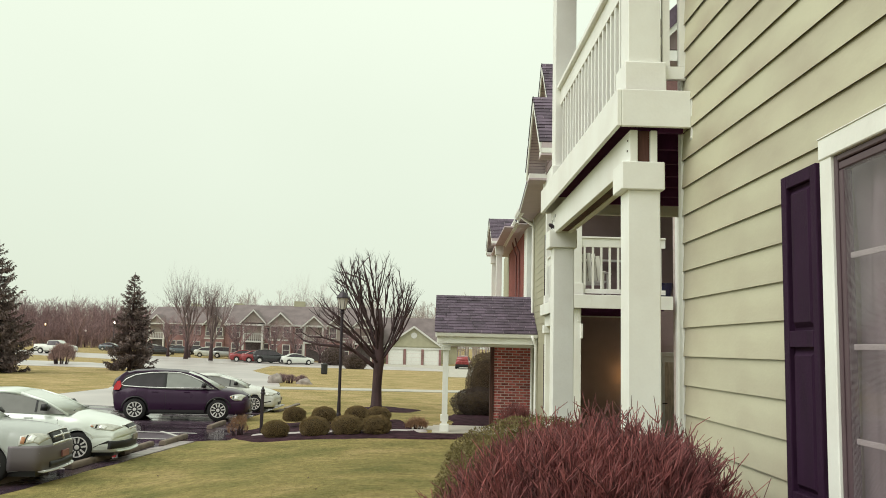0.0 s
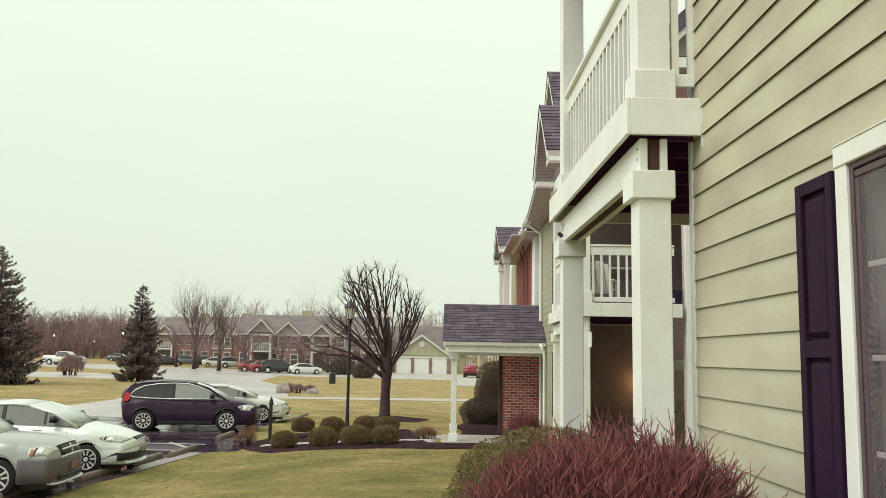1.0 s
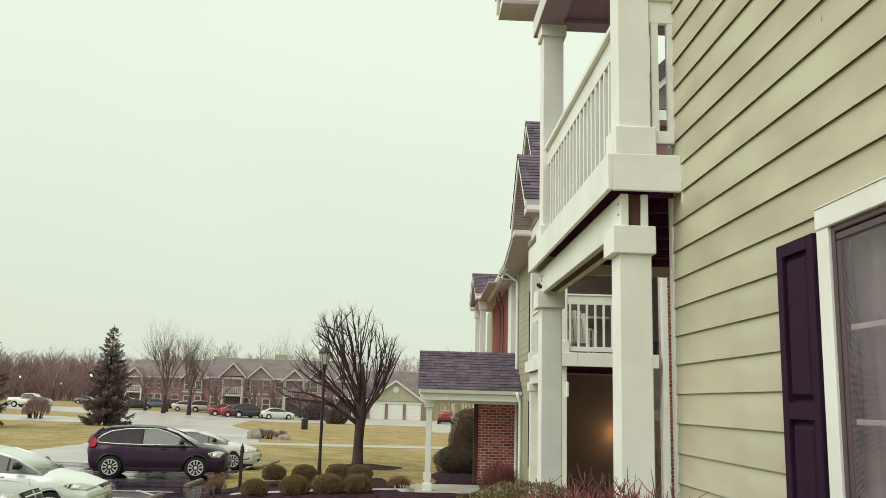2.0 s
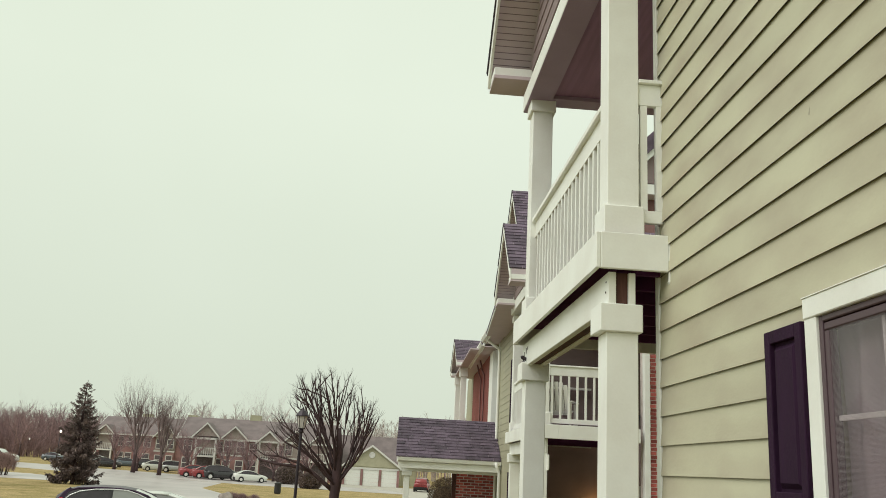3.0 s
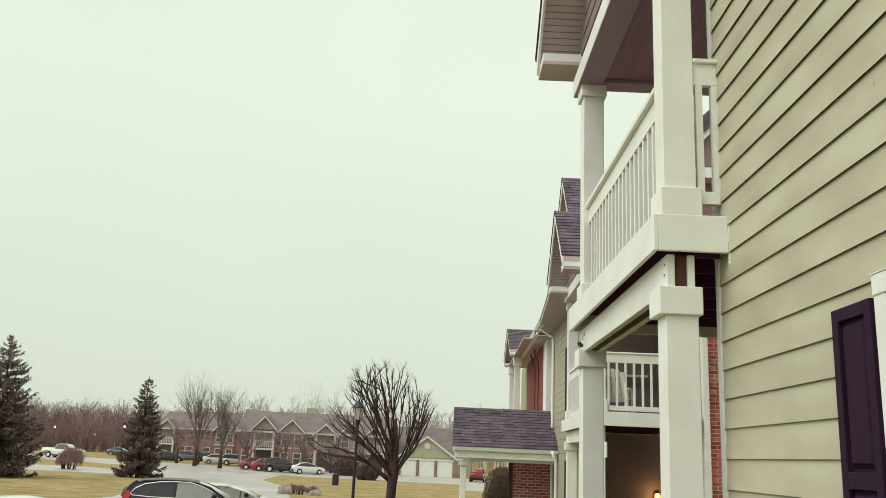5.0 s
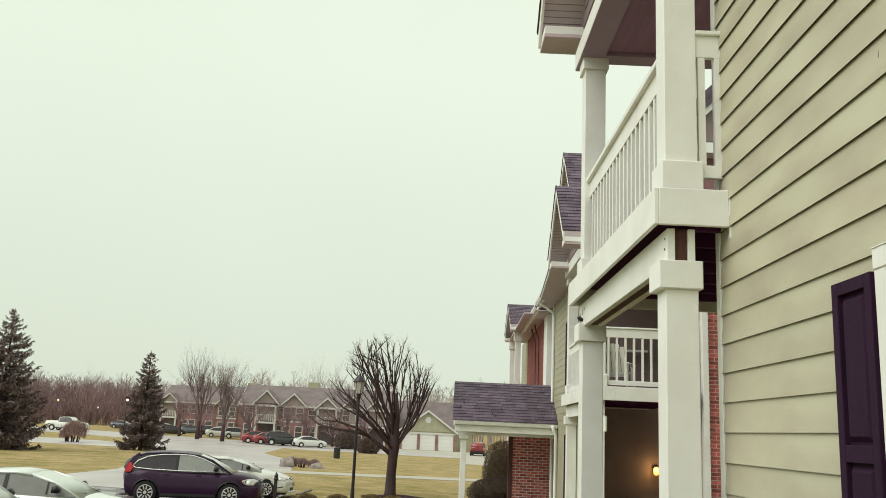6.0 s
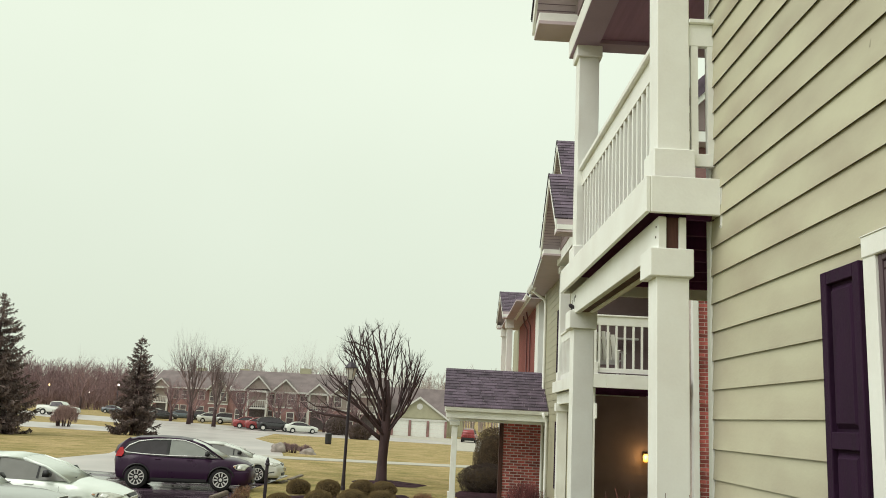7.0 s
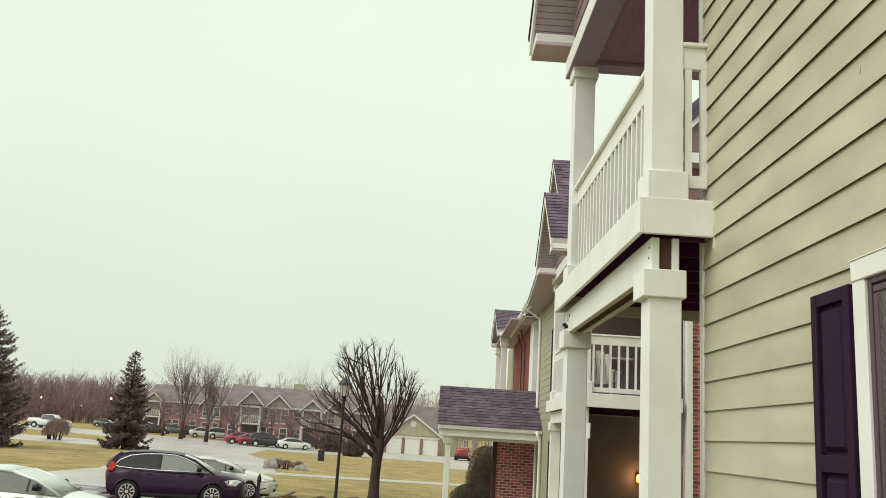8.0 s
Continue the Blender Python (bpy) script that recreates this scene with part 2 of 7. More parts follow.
def prism(points, axis, a, b, bm=None):
    """A polygon swept along an axis from a to b. The polygon lies in the two other axes, in the order x, y, z."""
    bm = bm or bmesh.new()
    def at(p, d):
        return {"x": (d, p[0], p[1]), "y": (p[0], d, p[1]), "z": (p[0], p[1], d)}[axis]
    lo, hi = [bm.verts.new(at(p, a)) for p in points], [bm.verts.new(at(p, b)) for p in points]
    made = [bm.faces.new(lo), bm.faces.new(hi[::-1])]
    for n in range(len(points)):
        k = (n + 1) % len(points)
        made.append(bm.faces.new((lo[k], lo[n], hi[n], hi[k])))
    bmesh.ops.recalc_face_normals(bm, faces=made)
    return bm


def tube(path, radii, sides=6, bm=None, cap=True):
    """A tapered tube along points."""
    bm = bm or bmesh.new()
    rings = []
    for n, p in enumerate(path):
        p = Vector(p)
        way = (Vector(path[min(n + 1, len(path) - 1)]) - Vector(path[max(n - 1, 0)])).normalized()
        side = way.cross(Vector((0.31, 0.92, 0.23))).normalized()
        up = side.cross(way)
        r = radii[n] if isinstance(radii, (list, tuple)) else radii
        rings.append([bm.verts.new(p + r * (math.cos(a) * side + math.sin(a) * up)) for a in (2 * math.pi * k / sides for k in range(sides))])
    for one, two in zip(rings, rings[1:]):
        for k in range(sides):
            f = bm.faces.new((one[k], one[(k + 1) % sides], two[(k + 1) % sides], two[k]))
            f.smooth = True
    if cap and sides > 2:
        bm.faces.new(rings[0][::-1]), bm.faces.new(rings[-1])
    return bm


def lathe(profile, sides=16, bm=None, centre=(0, 0, 0), axis="z", cap=True):
    """A turned body from (radius, height) pairs."""
    bm = bm or bmesh.new()
    rings = []
    for r, h in profile:
        ring = []
        for k in range(sides):
            a = 2 * math.pi * k / sides
            u, v = r * math.cos(a), r * math.sin(a)
            co = {"z": (u, v, h), "y": (u, h, v), "x": (h, u, v)}[axis]
            ring.append(bm.verts.new(Vector(centre) + Vector(co)))
        rings.append(ring)
    faces = []
    for one, two in zip(rings, rings[1:]):
        for k in range(sides):
            faces.append(bm.faces.new((one[k], one[(k + 1) % sides], two[(k + 1) % sides], two[k])))
    if cap:
        faces += [bm.faces.new(rings[0][::-1]), bm.faces.new(rings[-1])]
    bmesh.ops.recalc_face_normals(bm, faces=faces)
    return bm


def step(v, a, b):
    """0 below a, 1 above b, smooth between."""
    u = min(max((v - a) / (b - a), 0.0), 1.0)
    return u * u * (3 - 2 * u)


LOT = -1.17


def lot(x, y, lift=0.0):
    """The level of the lot and of all beyond it, which rises a little to the side of the road and away from the houses."""
    return LOT - 0.0065 * x + 0.001 * y + lift


NEAR = pose(0.1656, 0.0843, 0.0309, 0, 0, 1.364)


def near(ob):
    """The near house stands turned a little against the row: its things are built square and then set there."""
    ob.matrix_basis = NEAR @ ob.matrix_basis
    return ob


def ground_height(x, y):
    """The lawn falls from the house to the parking lot."""
    bank = step(x, -7.2, -0.5) * (1 - step(-x, 4.9, 5.8) * step(y, 21.8, 22.8) * (1 - step(y, 26.5, 28.0)))
    rise = 1.06 * bank * (1 - step(y, 7.0, 20.0))
    porch = 0.33 * bank * step(y, 8.0, 20.0) * (1 - step(y, 27.0, 36.0))
    return lot(x, y) + max(rise + porch, 0.0) + 0.03 * bank * noise.noise((x * 0.4, y * 0.4, 0))


# ---- ground ----
def ground_sheet():
    xs = [-900, -500, -300, -200, -140, -100, -75, -55, -42, -32, -25, -20, -16, -13] + [-11 + 0.5 * n for n in range(27)] + [3.5, 5, 8, 12, 20, 40, 80, 150, 300, 600, 900]
    ys = [-60, -30, -15, -8, -4, -2] + [0.5 * n for n in range(0, 61)] + [32, 34, 36, 40, 45, 50, 60, 75, 95, 120, 160, 220, 320, 500, 900, 1500]
    bm = bmesh.new()
    rows = [[bm.verts.new((x, y, ground_height(x, y))) for x in xs] for y in ys]
    for a, b in zip(rows, rows[1:]):
        for k in range(len(xs) - 1):
            bm.faces.new((a[k], a[k + 1], b[k + 1], b[k])).smooth = True
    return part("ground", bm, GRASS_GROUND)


tagged(ground_sheet(), "damp yellow-green winter lawn with sparse bare patches", "lawn", kind="structure")


def sheet(name, corners, mat, label, category, lift):
    """A flat paved sheet with a thin edge, on the level part of the ground."""
    bm = prism(corners, "z", -0.05, lift)
    for v in bm.verts:
        v.co.z += lot(v.co.x, v.co.y)
    return tagged(part(name, bm, mat), label, category, kind="structure")


ragged = [(-7.38 + 0.11 * (y - 13.83) + 0.07 * noise.noise((y * 0.9, 0, 7)) + 0.03 * noise.noise((y * 4, 0, 3)), y) for y in [0.25 * k for k in range(40, 89)]]
sheet("road_parking", [(-18.6, 0), (-8.9, 0), *ragged, (-6.5, 22.6), (-6.15, 22.95), (-5.75, 23.0), (-5.58, 23.25), (-5.65, 23.8), (-5.9, 24.8), (-6.1, 26.4), (-6.75, 28.0), (-6.75, 36.5), (-9.3, 41), (-10.4, 47), (-17.4, 45)], ASPHALT, "wet dark asphalt parking lot", "parking lot", 0.008)
sheet("road_drive", [(-17.35, 44), (-17.6, 35.0), (-14.5, 33.3), (-11.4, 32.8), (-9.4, 37.5), (-10.3, 46), (-9.9, 51.5), (-13.1, 66), (-17.2, 76), (-19, 93), (-60, 114), (-36, 99), (-23.6, 68)], ROAD, "wet grey asphalt drive between lawns", "road", 0.012)
sheet("road_far_parking", [(-130, 150), (-36, 102), (-16, 92), (6, 92), (6, 112), (-30, 118), (-130, 172)], ROAD, "wet asphalt parking lot before far apartment houses", "parking lot", 0.016)
sheet("road_left", [(-130, 70), (-29, 72.5), (-25, 76), (-36, 86), (-130, 92)], ROAD, "wet light grey asphalt road", "road", 0.020)
sheet("pavement_path", [(-10.9, 48.0), (8, 51.6), (8, 54.0), (-10.9, 50.4)], CONCRETE, "pale concrete footpath across the lawn", "footpath", 0.03)
sheet("pavement_garage", [(0.2, 76), (14, 76), (14, 119), (-9, 119), (-9, 108), (-2, 104), (0.2, 95)], CONCRETE, "pale wet concrete apron before the garages", "pavement", 0.024)

# ---- near house wall ----
EXPOSURE = 0.179
CORNER_Y = 5.29
WIN = (1.736, 3.254, 0.86, 2.276)


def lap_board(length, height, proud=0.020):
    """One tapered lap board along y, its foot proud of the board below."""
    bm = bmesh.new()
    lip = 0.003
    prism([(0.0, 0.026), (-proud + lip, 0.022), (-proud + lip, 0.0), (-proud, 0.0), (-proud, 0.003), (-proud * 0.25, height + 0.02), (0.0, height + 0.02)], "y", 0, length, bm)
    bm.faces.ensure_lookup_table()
    # the three underside faces take the painted lap shade
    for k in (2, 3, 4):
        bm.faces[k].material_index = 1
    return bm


wall_near = near(tagged(part("wall_near", box(1.51, 1.66, -4.0, 5.34, -0.3, 0.86), SIDING_FAR), "olive green lap-siding house wall with white corner board", "wall", kind="structure"))
part("wall_core", box(1.51, 1.66, -4.0, WIN[0], 0.86, 6.6), SIDING_FAR, wall_near)
part("wall_core", box(1.51, 1.66, WIN[1], 5.34, 0.86, 6.6), SIDING_FAR, wall_near)
part("wall_core", box(1.51, 1.66, WIN[0], WIN[1], WIN[3], 6.6), SIDING_FAR, wall_near)
board_meshes = {}


def put_board(y0, y1, z, height):
    key = round(y1 - y0, 3), round(height, 4)
    if key not in board_meshes:
        ob = part("siding_board", lap_board(y1 - y0, height), (SIDING, LAP_SHADE), wall_near)
        board_meshes[key] = ob.data
    else:
        ob = new("siding_board", board_meshes[key])
        ob.parent = wall_near
    ob.location = (1.51, y0, z)


for n in range(-8, 30):
    z, height = 1.455 + EXPOSURE * n, EXPOSURE
    joint = (-1.2, 0.6, 0.1, -0.5)[n % 4]
    spans = [(-4.0, joint), (joint, CORNER_Y)]
    if z + EXPOSURE > WIN[2] - 0.1 and z < WIN[3] + 0.02:
        spans = [(-4.0, WIN[0] - 0.02), (WIN[1] + 0.02, CORNER_Y)]
    for y0, y1 in spans:
        put_board(y0 + 0.0015, y1 - 0.0015, z, height)
part("corner_board", box(1.487, 1.512, 5.29, 5.36, -0.3, 6.6, 0.004), WHITE, wall_near, "white corner board")
part("corner_board", box(1.513, 1.66, 5.342, 5.362, -0.3, 6.6, 0.004), WHITE, wall_near, "white corner board")


def screen_mesh(y0, y1, z0, z1):
    """A woven screen: thin wires both ways, a few millimetres apart."""
    bm = bmesh.new()
    d, r = 0.0042, 0.00032
    for k in range(1, int((y1 - y0) / d)):
        y = y0 + k * d
        bm.faces.new([bm.verts.new(v) for v in ((-0.006, y - r, z0), (-0.006, y + r, z0), (-0.006, y + r, z1), (-0.006, y - r, z1))])
    for k in range(1, int((z1 - z0) / d)):
        z = z0 + k * d
        bm.faces.new([bm.verts.new(v) for v in ((-0.0065, y0, z - r), (-0.0065, y0, z + r), (-0.0065, y1, z + r), (-0.0065, y1, z - r))])
    return bm


SCREEN_WIRE = material("grey_screen_wire", (0.34, 0.30, 0.32), 0.6, vary=0.05)


def near_window():
    y0, y1, z0, z1 = WIN
    w = thing("window_near", "white-framed window with grey sheer curtain and white grilles", "window", (1.5, 0, 0), kind="structure")
    t = 0.095
    for nm, b in (("window_head", (-0.035, 0.0, y0 - t, y1 + t, z1, z1 + 0.087)), ("window_sill", (-0.05, 0.0, y0 - t, y1 + t, z0 - t, z0)),
                  ("window_casing", (-0.03, 0.0, y1, y1 + t, z0, z1)), ("window_casing", (-0.03, 0.0, y0 - t, y0, z0, z1)),
                  ("window_jamb", (-0.018, 0.03, y1 - 0.028, y1 - 0.001, z0, z1)), ("window_jamb", (-0.018, 0.03, y0 + 0.001, y0 + 0.028, z0, z1)), ("window_jamb", (-0.018, 0.03, y0 + 0.029, y1 - 0.029, z1 - 0.026, z1 - 0.001)), ("window_jamb", (-0.018, 0.03, y0 + 0.029, y1 - 0.029, z0 + 0.001, z0 + 0.028))):
        part(nm, box(*b, bevel=0.004), WHITE if nm != "window_jamb" else GREY_FRAME, w)
    part("drip_cap", prism([(-0.039, z1 + 0.087), (-0.039, z1 + 0.091), (0.0, z1 + 0.099), (0.0, z1 + 0.087)], "y", y0 - t, y1 + t), WHITE, w)
    s = 0.062
    e = 0.029
    for a, b, c, d in ((y0 + e, y1 - e, z0 + e, z0 + s), (y0 + e, y1 - e, z1 - s, z1 - e), (y0 + e, y0 + s, z0 + s, z1 - s), (y1 - s, y1 - e, z0 + s, z1 - s)):
        part("window_frame", box(-0.012, 0.028, a + 0.001, b - 0.001, c + 0.001, d - 0.001, 0.004), GREY_FRAME, w, "grey inner sash frame")
    for k in range(1, 4):
        z = 1.869 - 0.356 * (k - 1)
        part("grille", box(0.010, 0.016, y0 + s, y1 - s, z - 0.011, z + 0.011, 0.002), GRILLE, w, "white horizontal grille bar")
    for k in range(1, 4):
        y = y1 - s - 0.34 * k
        part("grille", box(0.0102, 0.0158, y - 0.009, y + 0.009, z0 + s, z1 - s, 0.002), GRILLE, w, "white upright grille bar")
    pane = part("pane", box(0.0, 0.005, y0 + s, y1 - s, z0 + s, z1 - s), GLASS, w, "glass pane reflecting the grey sky")
    pane.visible_shadow = False
    part("insect_screen", screen_mesh(y0 + s - 0.02, y1 - s + 0.02, z0 + s - 0.02, z1 - s + 0.02), SCREEN_WIRE, w, "fine grey insect screen")["kind"] = "stuff"
    bm = bmesh.new()
    cols = []
    steps = 160
    for k in range(steps + 1):
        y = y0 + 0.02 + (y1 - y0 - 0.04) * k / steps
        x = 0.075 + 0.016 * math.sin(y * 46 + 1.1 * math.sin(y * 9)) + 0.01 * math.sin(y * 19)
        cols.append([bm.verts.new((x + 0.012 * math.sin(y * 30 + j) * j / 8, y, z0 - 0.1 + (z1 - z0 + 0.1) * j / 8)) for j in range(9)])
    for a, b in zip(cols, cols[1:]):
        for j in range(8):
            bm.faces.new((a[j], b[j], b[j + 1], a[j + 1])).smooth = True
    part("curtain", bm, CURTAIN, w, "grey sheer curtain in soft folds")
    return w


GREY_FRAME = material("grey_sash", (0.105, 0.066, 0.080), 0.5, vary=0.08)
GRILLE = material("white_grille", (0.85, 0.85, 0.82), 0.5, vary=0.05)
near(near_window())
room = near(tagged(part("wall_room", box(1.67, 5.0, -4.0, 5.29, -0.3, 6.4), DIM), "plain walls coloured near-black for the unlit room behind the curtain", "wall", kind="structure"))
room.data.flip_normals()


def shutter(y0, y1, z0, z1, x, mat, name="window_shutter", label="dark purple-black raised-panel wooden shutter on the siding"):
    """A two-panel shutter that hangs on a wall which faces -x."""
    s = thing(name, label, "shutter", (x, (y0 + y1) / 2, z0))
    w, h, st = y1 - y0, z1 - z0, 0.055
    a, b = -w / 2, w / 2
    rails = [(0, 0.05), (h * 0.465, h * 0.465 + 0.072), (h - 0.058, h)]
    for u, v in ((a, a + st), (b - st, b)):
        part("stile", box(-0.032, 0, u, v, 0, h, 0.003), mat, s)
    for u, v in rails:
        part("rail", box(-0.0315, 0, a + st, b - st, u, v, 0.003), mat, s)
    for (_, u), (v, _) in zip(rails, rails[1:]):
        bm = box(-0.006, 0, a + st, b - st, u, v)
        own = bmesh.new()
        r = 0.036
        lo = [own.verts.new((-0.007, p, q)) for p, q in ((a + st + 0.014, u + 0.014), (b - st - 0.014, u + 0.014), (b - st - 0.014, v - 0.014), (a + st + 0.014, v - 0.014))]
        hi = [own.verts.new((-0.026, p, q)) for p, q in ((a + st + r, u + r), (b - st - r, u + r), (b - st - r, v - r), (a + st + r, v - r))]
        own.faces.new(hi)
        for k in range(4):
            own.faces.new((lo[k], lo[(k + 1) % 4], hi[(k + 1) % 4], hi[k]))
        bmesh.ops.recalc_face_normals(own, faces=own.faces[:])
        part("panel", joined(bm, own), mat, s)
    return s


near(shutter(3.376, 3.721, 0.845, 2.277, 1.497, SHUTTER))


# ---- balconies ----
def balcony(name, label, gap=0.128, near_cap=True, far=4.0, top=2.42):
    """A white timber balcony: x 0 is its outer face, y 0 its near face, z 0 the deck's top; far: its length; top: where the caps of the upper posts begin."""
    b = thing(name, label, "balcony")
    depth = 1.9
    lo = -3.35
    # deck and its fascia
    part("deck", box(0.03, depth, 0.03, far - 0.03, -0.06, -0.004), DECK_SHADE, b, "deck boards coloured purple-dark for the shade below")
    part("fascia", box(0.0, 0.03, 0.0, far, -0.236, 0.0, 0.004), WHITE, b)
    part("fascia", box(0.031, 0.468, 0.0, 0.03, -0.236, 0.002, 0.004), WHITE, b)
    part("fascia", box(0.031, depth, far - 0.03, far, -0.236, 0.0, 0.004), WHITE, b)
    for k in range(int(far / 0.45)):
        y = 0.16 + k * 0.45
        part("joist", box(0.30, depth, y, y + 0.04, -0.23, -0.062), DECK_SHADE, b, "joist coloured purple-dark for the shade under the deck")
    # beam: two boards with a raw timber between them
    for u, v in ((0.101, 0.152), (0.233, 0.278)):
        part("beam_board", box(u, v, 0.085, far - 0.05, -0.475, -0.238, 0.004), WHITE, b)
    part("beam_core", box(0.153, 0.232, 0.11, far - 0.07, -0.462, -0.238), RAW_WOOD, b, "raw brown timber between beam boards")
    for y in (0.10, far - 0.305):
        part("post", box(0.093, 0.299, y, y + 0.205, lo, -0.625 if near_cap or y > 1 else -0.238, 0.005), WHITE, b)
        if near_cap or y > 1:
            part("post_cap", box(0.047, 0.322, y - 0.03, y + 0.235, -0.625, -0.445, 0.006), WHITE, b)
        part("upper_post", box(0.096, 0.308, y, y + 0.205, 0.21, top, 0.005), WHITE, b)
        part("post_base", box(0.068, 0.335, y - 0.03, y + 0.235, 0.0, 0.21, 0.006), WHITE, b)
        part("upper_cap", box(0.068, 0.335, y - 0.03, y + 0.235, top, top + 0.13, 0.006), WHITE, b)
    # railing along the outer side
    y0, y1 = 0.305, far - 0.305
    part("top_rail", box(0.115, 0.265, y0, y1, 1.005, 1.05, 0.005), WHITE, b)
    part("rail_apron", box(0.15, 0.19, y0, y1, 0.845, 1.004, 0.003), WHITE, b)
    part("bottom_rail", box(0.15, 0.19, y0, y1, 0.06, 0.15, 0.003), WHITE, b)
    count = int((y1 - y0) / gap)
    for k in range(1, count + 1):
        y = y0 + (y1 - y0) * k / (count + 1)
        part("baluster", box(0.152, 0.188, y - 0.018, y + 0.018, 0.151, 0.844), WHITE, b)
    return b


# the purple-dark base carries the shade under the deck
DECK_SHADE = material("deck_shade_wood", (0.13, 0.038, 0.12), 0.85, vary=0.15, spec=0.1)


def end_rail(parent, x0, x1, y, bars, up=0.0, half=0.018):
    """A railing across the balcony's end; up: how much higher it stands than the one along the side."""
    part("top_rail", box(x0, x1, y - 0.025, y + 0.065, 1.02 + up, 1.05 + up, 0.005), WHITE, parent)
    part("rail_apron", box(x0, x1, y, y + 0.04, 0.865 + up, 1.019 + up, 0.003), WHITE, parent)
    part("bottom_rail", box(x0, x1, y, y + 0.04, 0.03 + up, 0.115 + up, 0.003), WHITE, parent)
    for x in bars:
        part("baluster", box(x - half, x + half, y + 0.002, y + 0.038, 0.116 + up, 0.864 + up), WHITE, parent)


OUT1, DECK1 = 1.026, 3.12
near_balcony = balcony("balcony", "white painted timber balcony on square posts by the siding wall", 0.148, True, 3.53, 2.25)
near_balcony.location = (OUT1, 5.10, DECK1)
near(near_balcony)
end_rail(near_balcony, 0.309, 0.478, 0.12, (0.349, 0.458), 0.085, 0.023)
NAIL = material("rusty_nail_mark", (0.06, 0.035, 0.04), 0.8, vary=0.2)
for y, z, h in ((0.125, -0.300, 0.010), (0.135, -0.365, 0.012), (3.25, -0.33, 0.06), (3.37, -0.36, 0.07), (3.17, -0.31, 0.03)):
    part("nail_mark", box(0.0965, 0.0995, y, y + 0.014, z - h / 2, z + h / 2), NAIL, near_balcony, "dark rusty nail mark")
part("flashing", prism([(0.469, 0.0), (0.482, 0.0), (0.482, -0.29), (0.472, -0.315), (0.464, -0.30), (0.469, -0.29)], "y", -0.010, 0.02), WHITE, near_balcony, "bent white flashing strip")
spot = near(thing("spot_lamp", "small black spot lamp on the post cap", "lamp", (1.10, 8.36, 2.675)))
part("foot", lathe([(0.016, 0.0), (0.016, 0.01), (0.006, 0.014), (0.006, 0.03)], 10), BLACK_METAL, spot)
part("head", tube([(-0.026, -0.018, 0.056), (-0.012, -0.009, 0.05), (0.012, 0.006, 0.038), (0.03, 0.018, 0.03)], [0.010, 0.021, 0.020, 0.013], 10), BLACK_METAL, spot)
fixture = near(thing("wall_fixture", "small dark fixture under a siding lap", "fixture", (1.49, 3.71, 4.05)))
part("plate", box(-0.008, 0.012, -0.028, 0.028, 0.012, 0.036, 0.003), BLACK_METAL, fixture)
part("hook", tube([(-0.006, 0.01, 0.016), (-0.016, 0.01, 0.008), (-0.016, 0.024, 0.004)], 0.004, 6), BLACK_METAL, fixture)
part("hairline_crack", prism([(1.5035, 3.222), (1.4945, 3.158), (1.4975, 3.158), (1.5065, 3.222)], "y", 3.2535, 3.2547), NAIL, wall_near, "hairline crack in a siding board")


# ---- gable roofs over the balconies ----
def shingle_slope(name, parent, a, b, up, rows, mat=None):
    """A roof slope from eave corner a to b, rising by the vector up, with courses of shingles laid in steps."""
    a, b, up = Vector(a), Vector(b), Vector(up)
    along = b - a
    normal = along.cross(up).normalized()
    if normal.z < 0:
        normal = -normal
    bm = bmesh.new()
    for r in range(rows):
        lo, hi = a + up * (r / rows), a + up * ((r + 1.12) / rows if r < rows - 1 else 1)
        width = along.length
        pos, n = -0.15 * (r % 3), 0
        while pos < width:
            w = 0.26 + 0.16 * random.random()
            u, v = max(pos, 0), min(pos + w - 0.008, width)
            pos += w
            if v - u < 0.03:
                continue
            t = along.normalized()
            lift = 0.016 + 0.008 * random.random()
            p = [lo + t * u, lo + t * v, hi + t * v, hi + t * u]
            vs = [bm.verts.new(q + normal * (lift if k < 2 else 0.004)) for k, q in enumerate(p)]
            vs += [bm.verts.new(q) for q in p[:2]]
            bm.faces.new(vs[:4])
            bm.faces.new((vs[4], vs[5], vs[1], vs[0]))
    ob = part(name, bm, mat or SHINGLE, parent, "dark grey-purple asphalt shingles in staggered courses")
    ob["kind"] = "stuff"
    return ob


